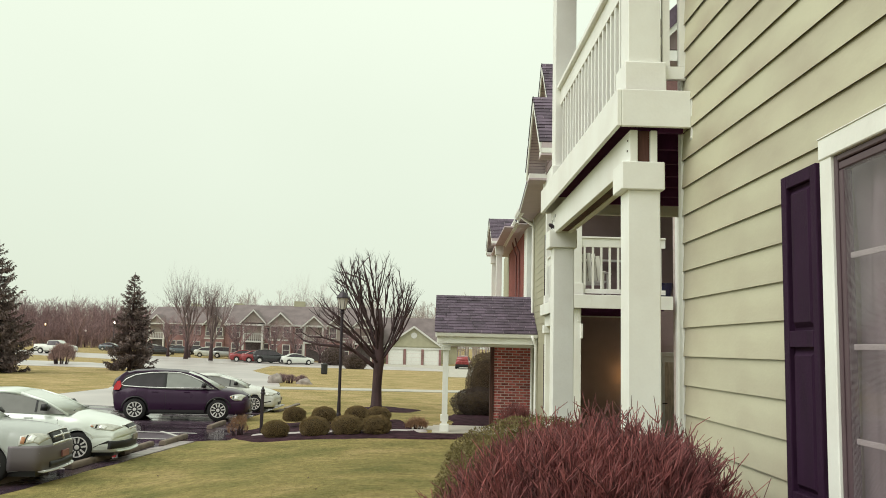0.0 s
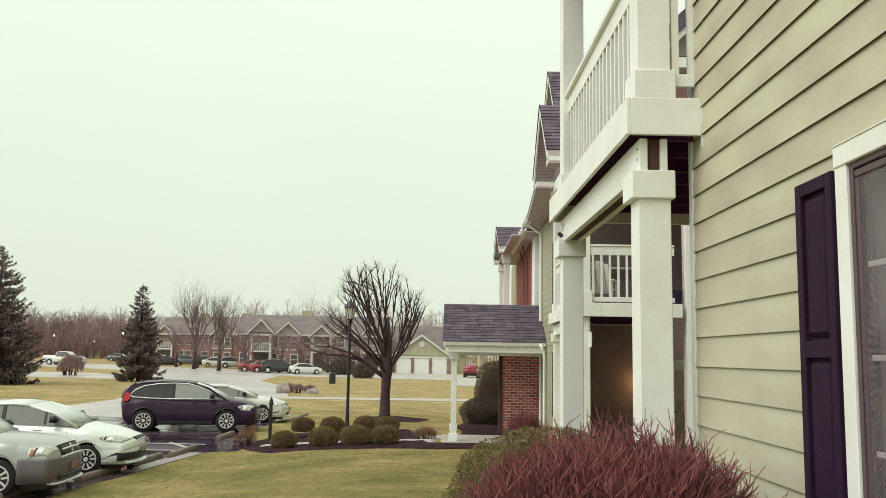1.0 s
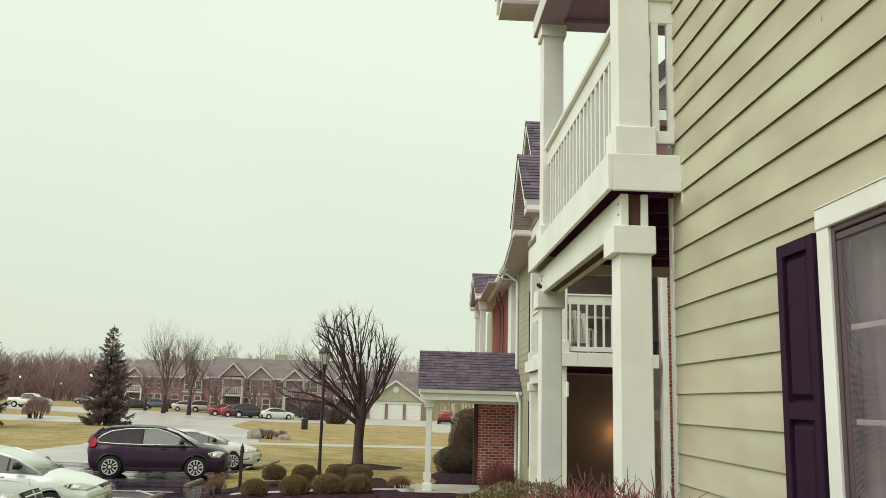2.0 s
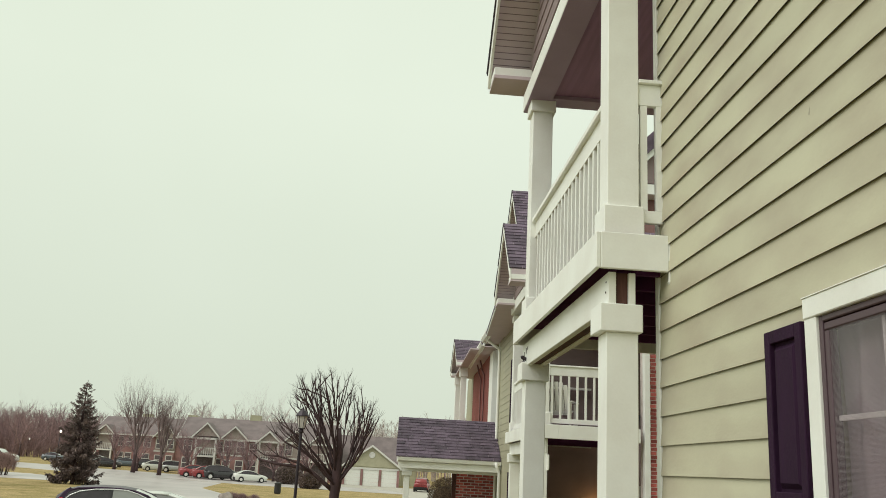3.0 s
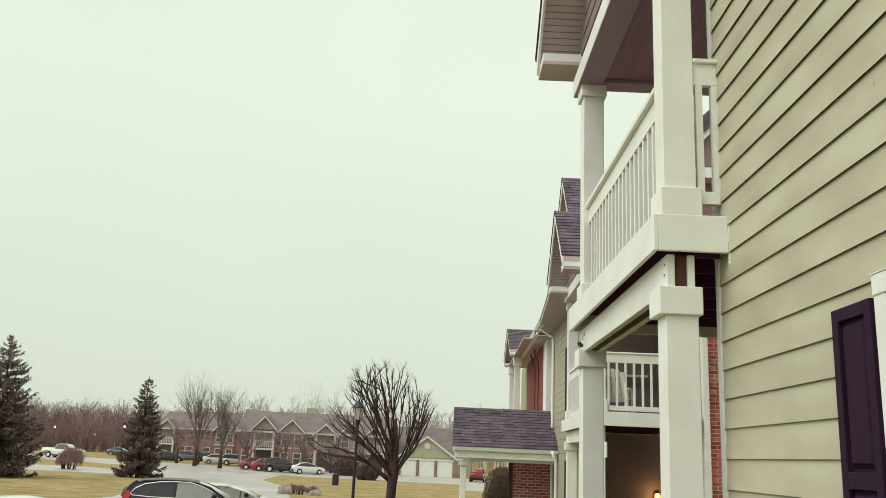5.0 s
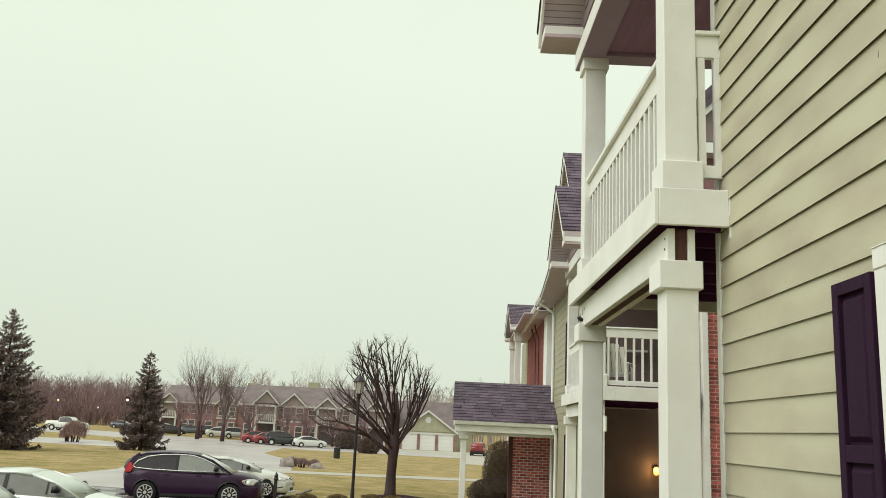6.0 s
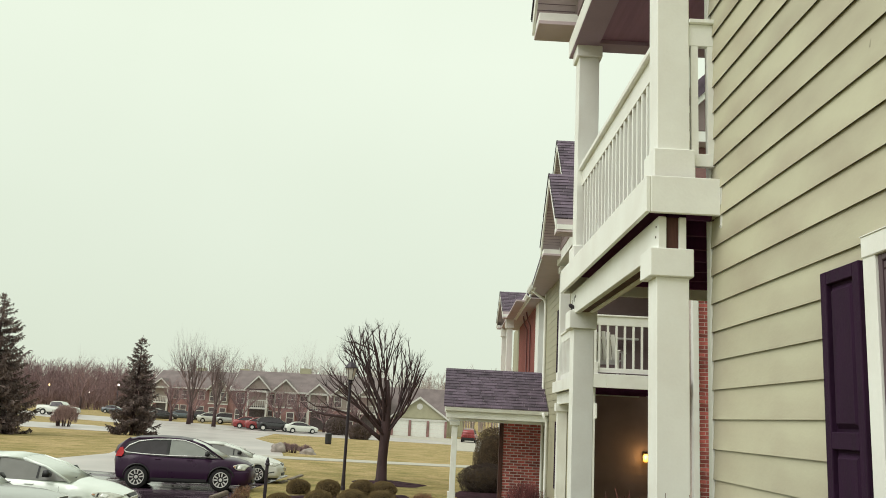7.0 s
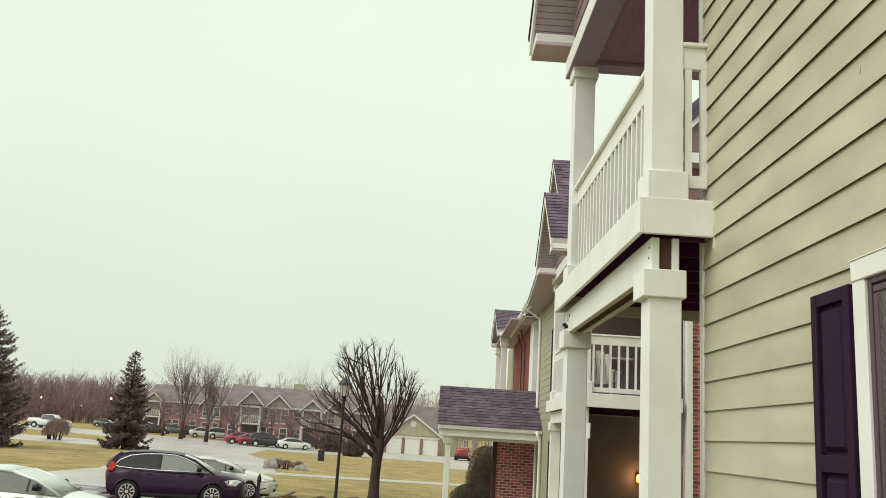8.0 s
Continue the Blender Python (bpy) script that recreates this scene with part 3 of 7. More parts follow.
def gable_roof(name, label, y0, y1, z_eave, pitch, x_front, x_wall, x_back, wall_mat, rows=14):
    """A gable that faces -x: eaves at y0 and y1, its rake at x_front, its siding at x_wall, its ridge running back."""
    g = thing(name, label, "roof", (0, 0, 0), kind="structure")
    mid, half = (y0 + y1) / 2, (y1 - y0) / 2
    top = z_eave + pitch * half
    for sgn, ye in ((1, y0), (-1, y1)):
        lo, hi = (ye, z_eave), (mid, top)
        t = 0.10
        part("roof_deck", prism([lo, hi, (hi[0], hi[1] - t), (lo[0], lo[1] - t)], "x", x_front + 0.03, x_back), SOFFIT, g, "pale soffit board")
        part("rake_board", prism([(lo[0], lo[1] + 0.01), (hi[0], hi[1] + 0.01), (hi[0], hi[1] - 0.2), (lo[0] + sgn * 0.02, lo[1] - 0.19)], "x", x_front, x_front + 0.028), WHITE, g)
        part("drip_edge", prism([(lo[0] - sgn * 0.02, lo[1]), (hi[0], hi[1] + 0.012), (hi[0], hi[1] + 0.028), (lo[0] - sgn * 0.02, lo[1] + 0.016)], "x", x_front - 0.012, x_front + 0.01), BLACK_METAL, g)
        part("eave_return", box(x_front + 0.03, x_wall, min(ye, ye + sgn * 0.42), max(ye, ye + sgn * 0.42), z_eave - 0.20, z_eave - 0.10, 0.004), WHITE, g)
        bm = bmesh.new()
        run = math.hypot(half, pitch * half)
        for k in range(3, int(run / 0.075)):
            u, v = k * 0.075 / run, (k * 0.075 + 0.006) / run
            prism([(ye + sgn * half * u, z_eave + pitch * half * u - t - 0.004), (ye + sgn * half * v, z_eave + pitch * half * v - t - 0.004), (ye + sgn * half * v, z_eave + pitch * half * v - t + 0.002), (ye + sgn * half * u, z_eave + pitch * half * u - t + 0.002)], "x", x_front + 0.032, x_wall - 0.002, bm)
        part("soffit_groove", bm, GROOVE, g, "dark joints of the soffit boards")
        part("return_trim", box(x_front + 0.025, x_wall, min(ye + sgn * 0.012, ye + sgn * 0.44), max(ye + sgn * 0.012, ye + sgn * 0.44), z_eave - 0.245, z_eave - 0.201, 0.004), SOFFIT, g)
        shingle_slope("shingles", g, (x_front - 0.02, ye, z_eave + 0.012), (x_back, ye, z_eave + 0.012), (0, sgn * half, pitch * half), rows)
    inner = 0.34
    part("gable_wall", prism([(y0 + inner, z_eave - 0.12), (y1 - inner, z_eave - 0.12), (mid, top - 0.12 - 0.0)], "x", x_wall, x_wall + 0.1), wall_mat, g)
    for k in range(int((top - z_eave) / EXPOSURE)):
        z = z_eave - 0.12 + EXPOSURE * k
        w = half - inner - (z - z_eave + 0.12) / pitch * ((half - inner) * pitch / (top - z_eave)) - 0.02
        if w > 0.15:
            part("siding_board", prism([(x_wall, z), (x_wall - 0.016, z), (x_wall - 0.006, z + EXPOSURE), (x_wall, z + EXPOSURE)], "y", mid - w, mid + w), wall_mat, g)
    return g


near(gable_roof("roof_near", "gable roof with white rake boards over the corner balcony", 4.66, 9.08, 6.13, 1.0, 0.69, 1.16, 6.0, SHADE_MAUVE))
near(tagged(part("ceiling_near", box(1.322, 4.2, 4.9, 8.465, 5.545, 5.585), CEILING), "brownish soffit boards above the balcony", "ceiling", kind="structure"))
near(tagged(part("trim_beam_near", box(1.06, 1.32, 5.08, 8.66, 5.502, 5.70, 0.005), WHITE), "white boxed beam under the gable", "beam", kind="structure"))
# added board: paints the white beam's shaded underside
near(tagged(part("trim_beam_underside", box(1.064, 1.318, 5.085, 8.655, 5.495, 5.500), UNDERSIDE), "thin board added to colour the white beam's underside mauve-grey for shade", "beam", kind="structure"))
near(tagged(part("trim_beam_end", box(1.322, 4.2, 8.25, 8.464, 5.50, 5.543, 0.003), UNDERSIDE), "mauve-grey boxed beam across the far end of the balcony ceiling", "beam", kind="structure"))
near(tagged(part("wall_gable_foot", joined(box(1.16, 1.26, 5.02, 8.70, 5.701, 6.02), box(1.145, 1.159, 5.02, 8.70, 5.705, 5.88)), SHADE_MAUVE), "siding foot of the gable, coloured mauve-brown for shade", "wall", kind="structure"))
main = near(thing("roof_near_main", "shingled main roof of the near house", "roof", kind="structure"))
part("roof_slope", prism([(1.05, 6.55), (5.3, 8.70), (5.3, 8.85), (1.05, 6.70)], "y", -4.4, 4.74), SHINGLE, main)
part("roof_slope", prism([(9.6, 6.55), (5.31, 8.70), (5.31, 8.85), (9.6, 6.70)], "y", -4.4, 4.74), SHINGLE, main)
part("gable_end", prism([(1.51, 6.5), (9.1, 6.5), (5.3, 8.6)], "y", -4.0, -3.85), SIDING_FAR, main)
part("fascia", box(1.03, 1.049, -4.4, 4.74, 6.52, 6.71), WHITE, main)
near(tagged(part("wall_setback", box(4.4, 4.6, 5.35, 14.3, -0.8, 6.6), SIDING_FAR), "olive green siding wall set back behind the balcony", "wall", kind="structure"))
near(tagged(part("wall_return", box(1.661, 4.6, 5.30, 5.34, -0.8, 6.6), SIDING_FAR), "olive green siding return wall at the corner", "wall", kind="structure"))


# ---- lap-siding and brick walls ----
def sided_wall(name, label, axis, face, a, b, z0, z1, thick=0.15, holes=(), mat=None):
    """A lap-siding wall that faces -x (axis x) or -y (axis y), from a to b along the other axis. holes: (from, to, low, high)."""
    mat = mat or SIDING_FAR
    def cut(u0, u1, w0, w1, d0, d1):
        return box(d0, d1, u0, u1, w0, w1) if axis == "x" else box(u0, u1, d0, d1, w0, w1)
    spans = [(a, b, z0, z1)]
    for h in holes:
        spans = [s for o in spans for s in (
            ((o[0], h[0], o[2], o[3]), (h[1], o[1], o[2], o[3]), (h[0], h[1], o[2], h[2]), (h[0], h[1], h[3], o[3])) if o[0] <= h[0] and h[1] <= o[1] else (o,)) if s[1] > s[0] and s[3] > s[2]]
    core = bmesh.new()
    for o in spans:
        joined(core, cut(*o, face + 0.012, face + thick))
    wall = tagged(part(name, core, mat), label, "wall", kind="structure")
    n = 0
    z = z0
    while z < z1 - 0.02:
        top = min(z + EXPOSURE, z1)
        parts = [(a, b)]
        for h in holes:
            if top > h[2] and z < h[3]:
                parts = [q for p in parts for q in ((p[0], h[0]), (h[1], p[1])) if q[1] - q[0] > 0.01]
        for u, v in parts:
            prof = [(face + 0.012, z), (face - 0.004, z), (face + 0.004, top), (face + 0.012, top)]
            bm = prism(prof, "y", u, v) if axis == "x" else prism([(p[0], p[1]) for p in prof], "x", u, v)
            part("siding_board", bm, mat, wall)
        z += EXPOSURE
    return wall


def brick_wall(name, label, axis, face, a, b, z0, z1, thick=0.3, size=(0.203, 0.0677, 0.010)):
    """A wall of single bricks over a mortar core. axis y: it faces -y; axis x: it faces -x."""
    g = 0.005
    core = box(a, b, face + g, face + thick, z0, z1) if axis == "y" else box(face + g, face + thick, a, b, z0, z1)
    wall = tagged(part(name, core, MORTAR), label, "wall", kind="structure")
    L, H, J = size
    shared = {}
    row, z = 0, z0
    while z + H - J <= z1:
        u = a - (0.5 * L if row % 2 else 0)
        while u < b:
            u0, u1 = max(u, a), min(u + L - J, b)
            if u1 - u0 > 0.03:
                key = round(u1 - u0, 3)
                if key not in shared:
                    w = u1 - u0
                    bm = box(0, w, 0, 0.05, 0, H - J, 0.003) if axis == "y" else box(0, 0.05, 0, w, 0, H - J, 0.003)
                    ob = part("brick", bm, BRICK, wall)
                    shared[key] = ob.data
                else:
                    ob = new("brick", shared[key])
                    ob.parent = wall
                jit = 0.002 * random.random()
                ob.location = (u0, face - jit, z) if axis == "y" else (face - jit, u0, z)
            u += L
        z += H
        row += 1
    return wall


# ---- second house, set lower ----
OUT2, DECK2, NEAR2 = 2.11, 2.49, 14.9
second = balcony("balcony", "white painted timber balcony of the lower neighbouring house", near_cap=False)
second.location = (OUT2, NEAR2, DECK2)
end_rail(second, 0.309, 1.80, 0.12, [0.36 + 0.150 * k for k in range(10)])
part("fascia", box(0.469, 1.90, 0.0, 0.03, -0.236, 0.002, 0.004), WHITE, second)
part("corner_trim", box(1.98, 2.08, 0.031, 0.16, -3.3, 2.6, 0.004), WHITE, second)
part("top_rail", box(0.30, 1.85, 3.80, 3.95, 1.0, 1.045, 0.005), WHITE, second)
gable_roof("roof_second", "gable roof with white rake boards on the lower house", 15.84, 18.68, 5.45, 0.92, 1.74, 2.15, 8.0, SHADE_MAUVE)
tagged(part("ceiling_second", box(2.42, 5.0, 14.95, 18.9, 5.13, 5.17), SOFFIT), "pale soffit above the second balcony", "ceiling", kind="structure")
tagged(part("trim_beam_second", box(2.15, 2.41, 14.9, 18.9, 5.095, 5.45, 0.005), WHITE), "white boxed beam under the second gable", "beam", kind="structure")
# mauve tint puts the patio's purplish shade into the olive siding
PATIO = material("shade_tinted_patio_siding", (0.54, 0.42, 0.43), 0.65, vary=0.08, scale=2, fine=40, bump=0.2)
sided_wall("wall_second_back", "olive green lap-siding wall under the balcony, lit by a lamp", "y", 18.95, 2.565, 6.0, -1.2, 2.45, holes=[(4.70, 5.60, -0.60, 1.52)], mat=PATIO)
sided_wall("wall_second_recess", "siding wall behind the second balcony, coloured mauve-brown for shade", "y", 18.95, 2.565, 6.0, 2.45, 5.6, mat=SHADE_MAUVE)
sided_wall("wall_second_front", "olive green lap-siding front wall of the lower house", "x", 2.565, 19.10, 24.9, -1.2, 5.6, holes=[(20.1, 21.3, 2.9, 4.4), (20.1, 21.3, 0.1, 1.6)])
tagged(part("wall_second_inside", box(2.8, 6.0, 19.2, 24.8, -1.2, 5.5), DIM), "solid near-black block for the unlit rooms behind the windows", "wall", kind="structure")
tagged(part("trim_corner_second", box(2.545, 2.70, 24.9, 25.0, -1.2, 5.6, 0.004), WHITE), "white corner board of the lower house", "trim", kind="structure")


def small_window(y0, y1, z0, z1, x, shutter_mat, label, shutter_label):
    """A window with casing, sash bars and a pair of shutters, in a wall that faces -x."""
    w = thing("window_house", label, "window", (x, 0, 0), kind="structure")
    for b in ((-0.03, 0.02, y0 - 0.09, y1 + 0.09, z1, z1 + 0.09), (-0.04, 0.02, y0 - 0.09, y1 + 0.09, z0 - 0.09, z0), (-0.028, 0.02, y0 - 0.09, y0, z0, z1), (-0.028, 0.02, y1, y1 + 0.09, z0, z1)):
        part("window_frame", box(*b, bevel=0.004), WHITE, w)
    mid = (z0 + z1) / 2
    part("sash_bar", box(0.02, 0.06, y0, y1, mid - 0.025, mid + 0.025, 0.003), WHITE, w)
    for a, b in ((z0, mid - 0.025), (mid + 0.025, z1)):
        part("pane", box(0.04, 0.046, y0, y1, a, b), GLASS, w).visible_shadow = False
    for a, b in ((y0 - 0.46, y0 - 0.10), (y1 + 0.10, y1 + 0.46)):
        shutter(a, b, z0 - 0.06, z1 + 0.06, x - 0.006, shutter_mat, label=shutter_label)
    return w


for z in (2.9, 0.1):
    small_window(20.1, 21.3, z, z + 1.5, 2.565, SHUTTER, "white-framed house window with dark shutters", "dark purple-black panelled shutter beside a house window")


def eave_run(name, label, x, y0, y1, z, x_wall, rise_to, pitch=0.5):
    """An eave along y: soffit, fascia, gutter and the slope above it."""
    e = thing(name, label, "roof", kind="structure")
    part("soffit", box(x + 0.02, x_wall, y0, y1, z - 0.03, z), SOFFIT, e)
    part("fascia", box(x, x + 0.022, y0, y1, z - 0.04, z + 0.15, 0.004), WHITE, e)
    gutter = [(x, z + 0.13), (x - 0.015, z + 0.13), (x - 0.02, z + 0.02), (x - 0.08, z + 0.02), (x - 0.115, z + 0.09), (x - 0.115, z + 0.14), (x - 0.13, z + 0.14), (x - 0.13, z + 0.08), (x - 0.085, z + 0.0), (x, z + 0.0)]
    part("gutter", prism(gutter, "y", y0 - 0.03, y1 + 0.03), WHITE, e, "white metal gutter")
    run = rise_to - x
    part("roof_deck", prism([(x, z + 0.12), (rise_to, z + 0.12 + run * pitch), (rise_to, z + 0.05 + run * pitch), (x, z + 0.05)], "y", y0, y1), SOFFIT, e)
    shingle_slope("shingles", e, (x - 0.03, y1, z + 0.135), (x - 0.03, y0, z + 0.135), (run, 0, run * pitch), int(run / 0.14))
    return e


eave2 = thing("roof_eave_second", "soffit and roof edge of the lower house beside its gable", "roof", kind="structure")
plan = [(1.82, 18.75), (2.03, 23.5), (2.56, 23.5), (2.56, 18.75)]
part("soffit", prism(plan, "z", 5.32, 5.35), SOFFIT, eave2, "pale soffit board")
part("roof_deck", prism([(1.80, 18.75), (2.01, 23.52), (2.7, 23.52), (2.7, 18.75)], "z", 5.351, 5.44), SHINGLE, eave2)
part("fascia", prism([(1.805, 18.75), (2.015, 23.5), (2.028, 23.5), (1.818, 18.75)], "z", 5.30, 5.35), WHITE, eave2)
eave_run("roof_eave_gutter", "white gutter and eave at the corner of the lower house", 2.15, 23.45, 25.3, 5.40, 2.56, 6.5)
gable_roof("roof_second_main", "taller shingled gable of the lower house", 20.25, 23.15, 7.58, 1.0, 2.4, 2.75, 8.0, SIDING_FAR)
sided_wall("wall_second_upper", "olive green siding below the taller gable", "x", 2.76, 20.5, 22.9, 6.2, 7.45)


def downspout(name, x, y, z0, z1, out):
    """A downpipe on a wall that faces -x, with an elbow up to the gutter."""
    d = tagged(part(name, tube([(x - out, y, z1), (x - out + 0.02, y, z1 - 0.08), (x - 0.06, y, z1 - 0.34), (x - 0.045, y, z1 - 0.45), (x - 0.045, y, z0 + 0.1), (x - 0.15, y, z0)], 0.042, 8), WHITE),
               "white metal downspout with an elbow below the gutter", "downspout")
    return d


downspout("downspout", 2.565, 24.6, -0.75, 5.47, 0.46)

BOUNCE_SLAB = material("dark_bounce_slab", (0.17, 0.145, 0.14), 0.6, vary=0.15, scale=2, fine=30)
# wall lamp, entrance door and small box under the second balcony
WARM = glow_material("warm_bulb", (1.0, 0.46, 0.06), 2.0)
lamp = thing("wall_lamp", "lit warm porch lamp on the siding wall", "lamp", (4.15, 18.93, 1.02))
part("back_plate", box(-0.05, 0.05, -0.03, 0.012, -0.08, 0.08, 0.006), BLACK_METAL, lamp)
part("arm", tube([(0, -0.02, 0.03), (0, -0.09, 0.07), (0, -0.11, 0.04)], 0.009, 6), BLACK_METAL, lamp)
part("glass_shade", lathe([(0.03, -0.13), (0.06, -0.10), (0.065, 0.0), (0.035, 0.045)], 12, centre=(0, -0.11, 0)), WARM, lamp, "glowing amber glass shade", smooth=True)
bulb = bpy.data.lights.new("porch_bulb", "POINT")
bulb.energy, bulb.color, bulb.shadow_soft_size = 2.0, (1.0, 0.58, 0.20), 0.05
new("porch_bulb", bulb).location = (4.11, 18.68, 1.02)

# hidden dark floor, added to weaken the lawn's bounce in the patio
tagged(part("pavement_patio_light_cut", box(2.2, 5.7, 14.95, 18.94, -1.3, -0.60), BOUNCE_SLAB), "unseen dark slab added to cut light bounced under the balcony", "pavement", kind="structure")
door2 = thing("door_entrance", "white-framed entrance door with pale curtained glass", "door", (4.70, 18.96, -0.60), kind="structure")
for b in ((0.0, 0.09, -0.03, 0.05, 0, 2.12), (0.81, 0.90, -0.03, 0.05, 0, 2.12), (0.09, 0.81, -0.03, 0.05, 2.03, 2.12)):
    part("door_frame", box(*b, bevel=0.004), WHITE, door2)
part("door_leaf", box(0.09, 0.81, 0.01, 0.05, 0.0, 2.03, 0.003), WHITE, door2)
# warm pale pane colour imitates lamplight on the curtained glass
part("pane", box(0.20, 0.70, 0.004, 0.012, 0.35, 1.9), material("lit_look_curtain_glass", (0.74, 0.66, 0.56), 0.15, vary=0.2, scale=4, stretch=(6, 1, 1)), door2, "curtained door glass coloured pale and warm as if lit")
part("door_handle", tube([(0.15, 0.0, 1.0), (0.15, -0.05, 1.0), (0.24, -0.05, 1.0)], 0.011, 8), BLACK_METAL, door2)
tagged(part("junction_box", box(2.395, 2.43, 14.93, 15.05, 1.72, 1.98, 0.006), WHITE), "small white junction box on the balcony post", "junction box")



def adirondack(name, place, turn):
    c = thing(name, "white plastic slatted garden chair on the balcony", "chair", place, turn, group="balcony chairs")
    for k in range(5):
        x = -0.22 + 0.11 * k
        top = 1.0 - 1.6 * (x * x)
        part("back_slat", prism([(0.20, 0.34), (0.22, 0.34), (0.44, top), (0.42, top)], "x", x - 0.047, x + 0.047), CHAIR_WHITE, c)
    for k in range(5):
        y = -0.28 + 0.10 * k
        part("seat_slat", box(-0.26, 0.26, y, y + 0.085, 0.37 - 0.03 * k, 0.39 - 0.03 * k, 0.004), CHAIR_WHITE, c)
    for x in (-0.31, 0.31):
        part("armrest", box(x - 0.06, x + 0.06, -0.34, 0.34, 0.55, 0.575, 0.006), CHAIR_WHITE, c)
        part("front_leg", box(x - 0.045, x + 0.045, -0.30, -0.22, 0.0, 0.55, 0.004), CHAIR_WHITE, c)
        part("back_leg", prism([(0.24, 0.0), (0.32, 0.0), (0.28, 0.55), (0.2, 0.55)], "x", x - 0.02, x + 0.02), CHAIR_WHITE, c)
    return c


CHAIR_WHITE = material("white_plastic", (0.82, 0.82, 0.80), 0.4, vary=0.03)
adirondack("garden_chair", (2.68, 15.36, DECK2), 155).scale = (0.76, 0.76, 0.76)
POT = material("dark_glazed_pot", (0.03, 0.03, 0.09), 0.3, vary=0.2)
tagged(part("flower_pot", lathe([(0.09, 0), (0.13, 0.02), (0.16, 0.24), (0.17, 0.28), (0.15, 0.28), (0.13, 0.2)], 14, centre=(4.0, 15.5, DECK2)), POT), "dark blue glazed pot on the balcony floor", "pot")

# ---- entrance porch ----
PY0, PY1, PX0, PX1, PZ = 23.5, 27.5, -0.25, 2.55, 1.93
porch = thing("porch", "white entrance porch with shingled gable roof", "porch", (0, 0, 0))
pm, pr = (PY0 + PY1) / 2, (PY1 - PY0) / 2 * 0.56
for sgn, ye in ((1, PY0), (-1, PY1)):
    part("roof_deck", prism([(ye, PZ), (pm, PZ + pr), (pm, PZ + pr - 0.09), (ye, PZ - 0.09)], "x", PX0 + 0.02, PX1), SOFFIT, porch)
    part("rake_board", prism([(ye, PZ), (pm, PZ + pr), (pm, PZ + pr - 0.17), (ye, PZ - 0.15)], "x", PX0 - 0.01, PX0 + 0.019), WHITE, porch)
    shingle_slope("shingles", porch, (PX0 - 0.04, ye - sgn * 0.05, PZ + 0.0), (PX1, ye - sgn * 0.05, PZ + 0.0), (0, sgn * (pm - PY0 + 0.05), pr + 0.025), 14)
    part("fascia", box(PX0 + 0.03, PX1, min(ye, ye + sgn * 0.05), max(ye, ye + sgn * 0.05), PZ - 0.30, PZ - 0.135, 0.004), WHITE, porch)
    part("gutter", prism([(ye, PZ - 0.13), (ye - sgn * 0.10, PZ - 0.11), (ye - sgn * 0.13, PZ - 0.02), (ye - sgn * 0.11, PZ - 0.02), (ye, PZ - 0.02)], "x", PX0 + 0.02, PX1), WHITE, porch, "white metal gutter")
    part("beam", box(PX0 + 0.10, PX1, min(ye + sgn * 0.25, ye + sgn * 0.45), max(ye + sgn * 0.25, ye + sgn * 0.45), PZ - 0.38, PZ - 0.12, 0.005), WHITE, porch)
    yc = ye + sgn * 0.35
    part("post", box(-0.04, 0.115, yc - 0.078, yc + 0.078, -0.60, PZ - 0.50, 0.006), WHITE, porch)
    part("post_cap", box(-0.10, 0.17, yc - 0.135, yc + 0.135, PZ - 0.50, PZ - 0.38, 0.006), WHITE, porch)
    part("post_base", box(-0.09, 0.16, yc - 0.125, yc + 0.125, -0.80, -0.60, 0.006), WHITE, porch)
part("gable_panel", prism([(PY0 + 0.1, PZ - 0.1), (PY1 - 0.1, PZ - 0.1), (pm, PZ + pr - 0.12)], "x", PX0 + 0.12, PX0 + 0.16), WHITE, porch)
part("ceiling_panel", box(PX0 + 0.1, PX1, PY0 + 0.46, PY1 - 0.46, PZ - 0.2, PZ - 0.16), SOFFIT, porch)
tagged(part("pavement_porch", box(-0.9, 2.6, 24.2, 25.4, -1.3, -0.80), CONCRETE), "pale concrete walk to the entrance porch", "pavement", kind="structure")
tagged(part("pavement_porch_slab", box(-0.3, 2.55, 23.4, 25.7, -1.3, -0.795), CONCRETE), "pale concrete slab under the porch", "pavement", kind="structure")

tagged(part("downspout", tube([(2.40, 23.36, 1.88), (2.44, 23.38, 1.74), (2.50, 23.42, 1.62), (2.50, 23.42, -0.60), (2.42, 23.32, -0.72)], 0.04, 8), WHITE), "white downspout at the porch corner", "downspout")
# ---- third house ----
tagged(part("wall_third_core", box(3.0, 8.0, 28.4, 40.0, -1.2, 6.2), SIDING_FAR), "olive siding body of the farthest house in the row", "wall", kind="structure")
sided_wall("wall_third_front", "olive siding strip of the farthest house in the row", "x", 2.70, 27.9, 40.0, -1.2, 5.75)
eave_run("roof_eave_third", "white gutter and eave of the farthest house", 2.28, 27.0, 33.2, 5.55, 2.69, 6.0)
RED_COURSE = material("rust_red_course", (0.31, 0.085, 0.072), 0.85, vary=0.2, scale=5, fine=30, bump=0.3)
red = tagged(part("wall_third_brick", box(2.66, 2.69, 28.8, 36.0, -0.9, 5.5), material("rust_red_brick", (0.27, 0.075, 0.066), 0.85, vary=0.15, scale=3, fine=25, bump=0.3)), "rust-red brick bay of the farthest house", "wall", kind="structure")
for k in range(30):
    part("brick_course", box(-0.006, 0.0, 28.8, 36.0, 3.0 + 0.085 * k, 3.0 + 0.085 * k + 0.070), RED_COURSE, red).location = (2.66, 0, 0)
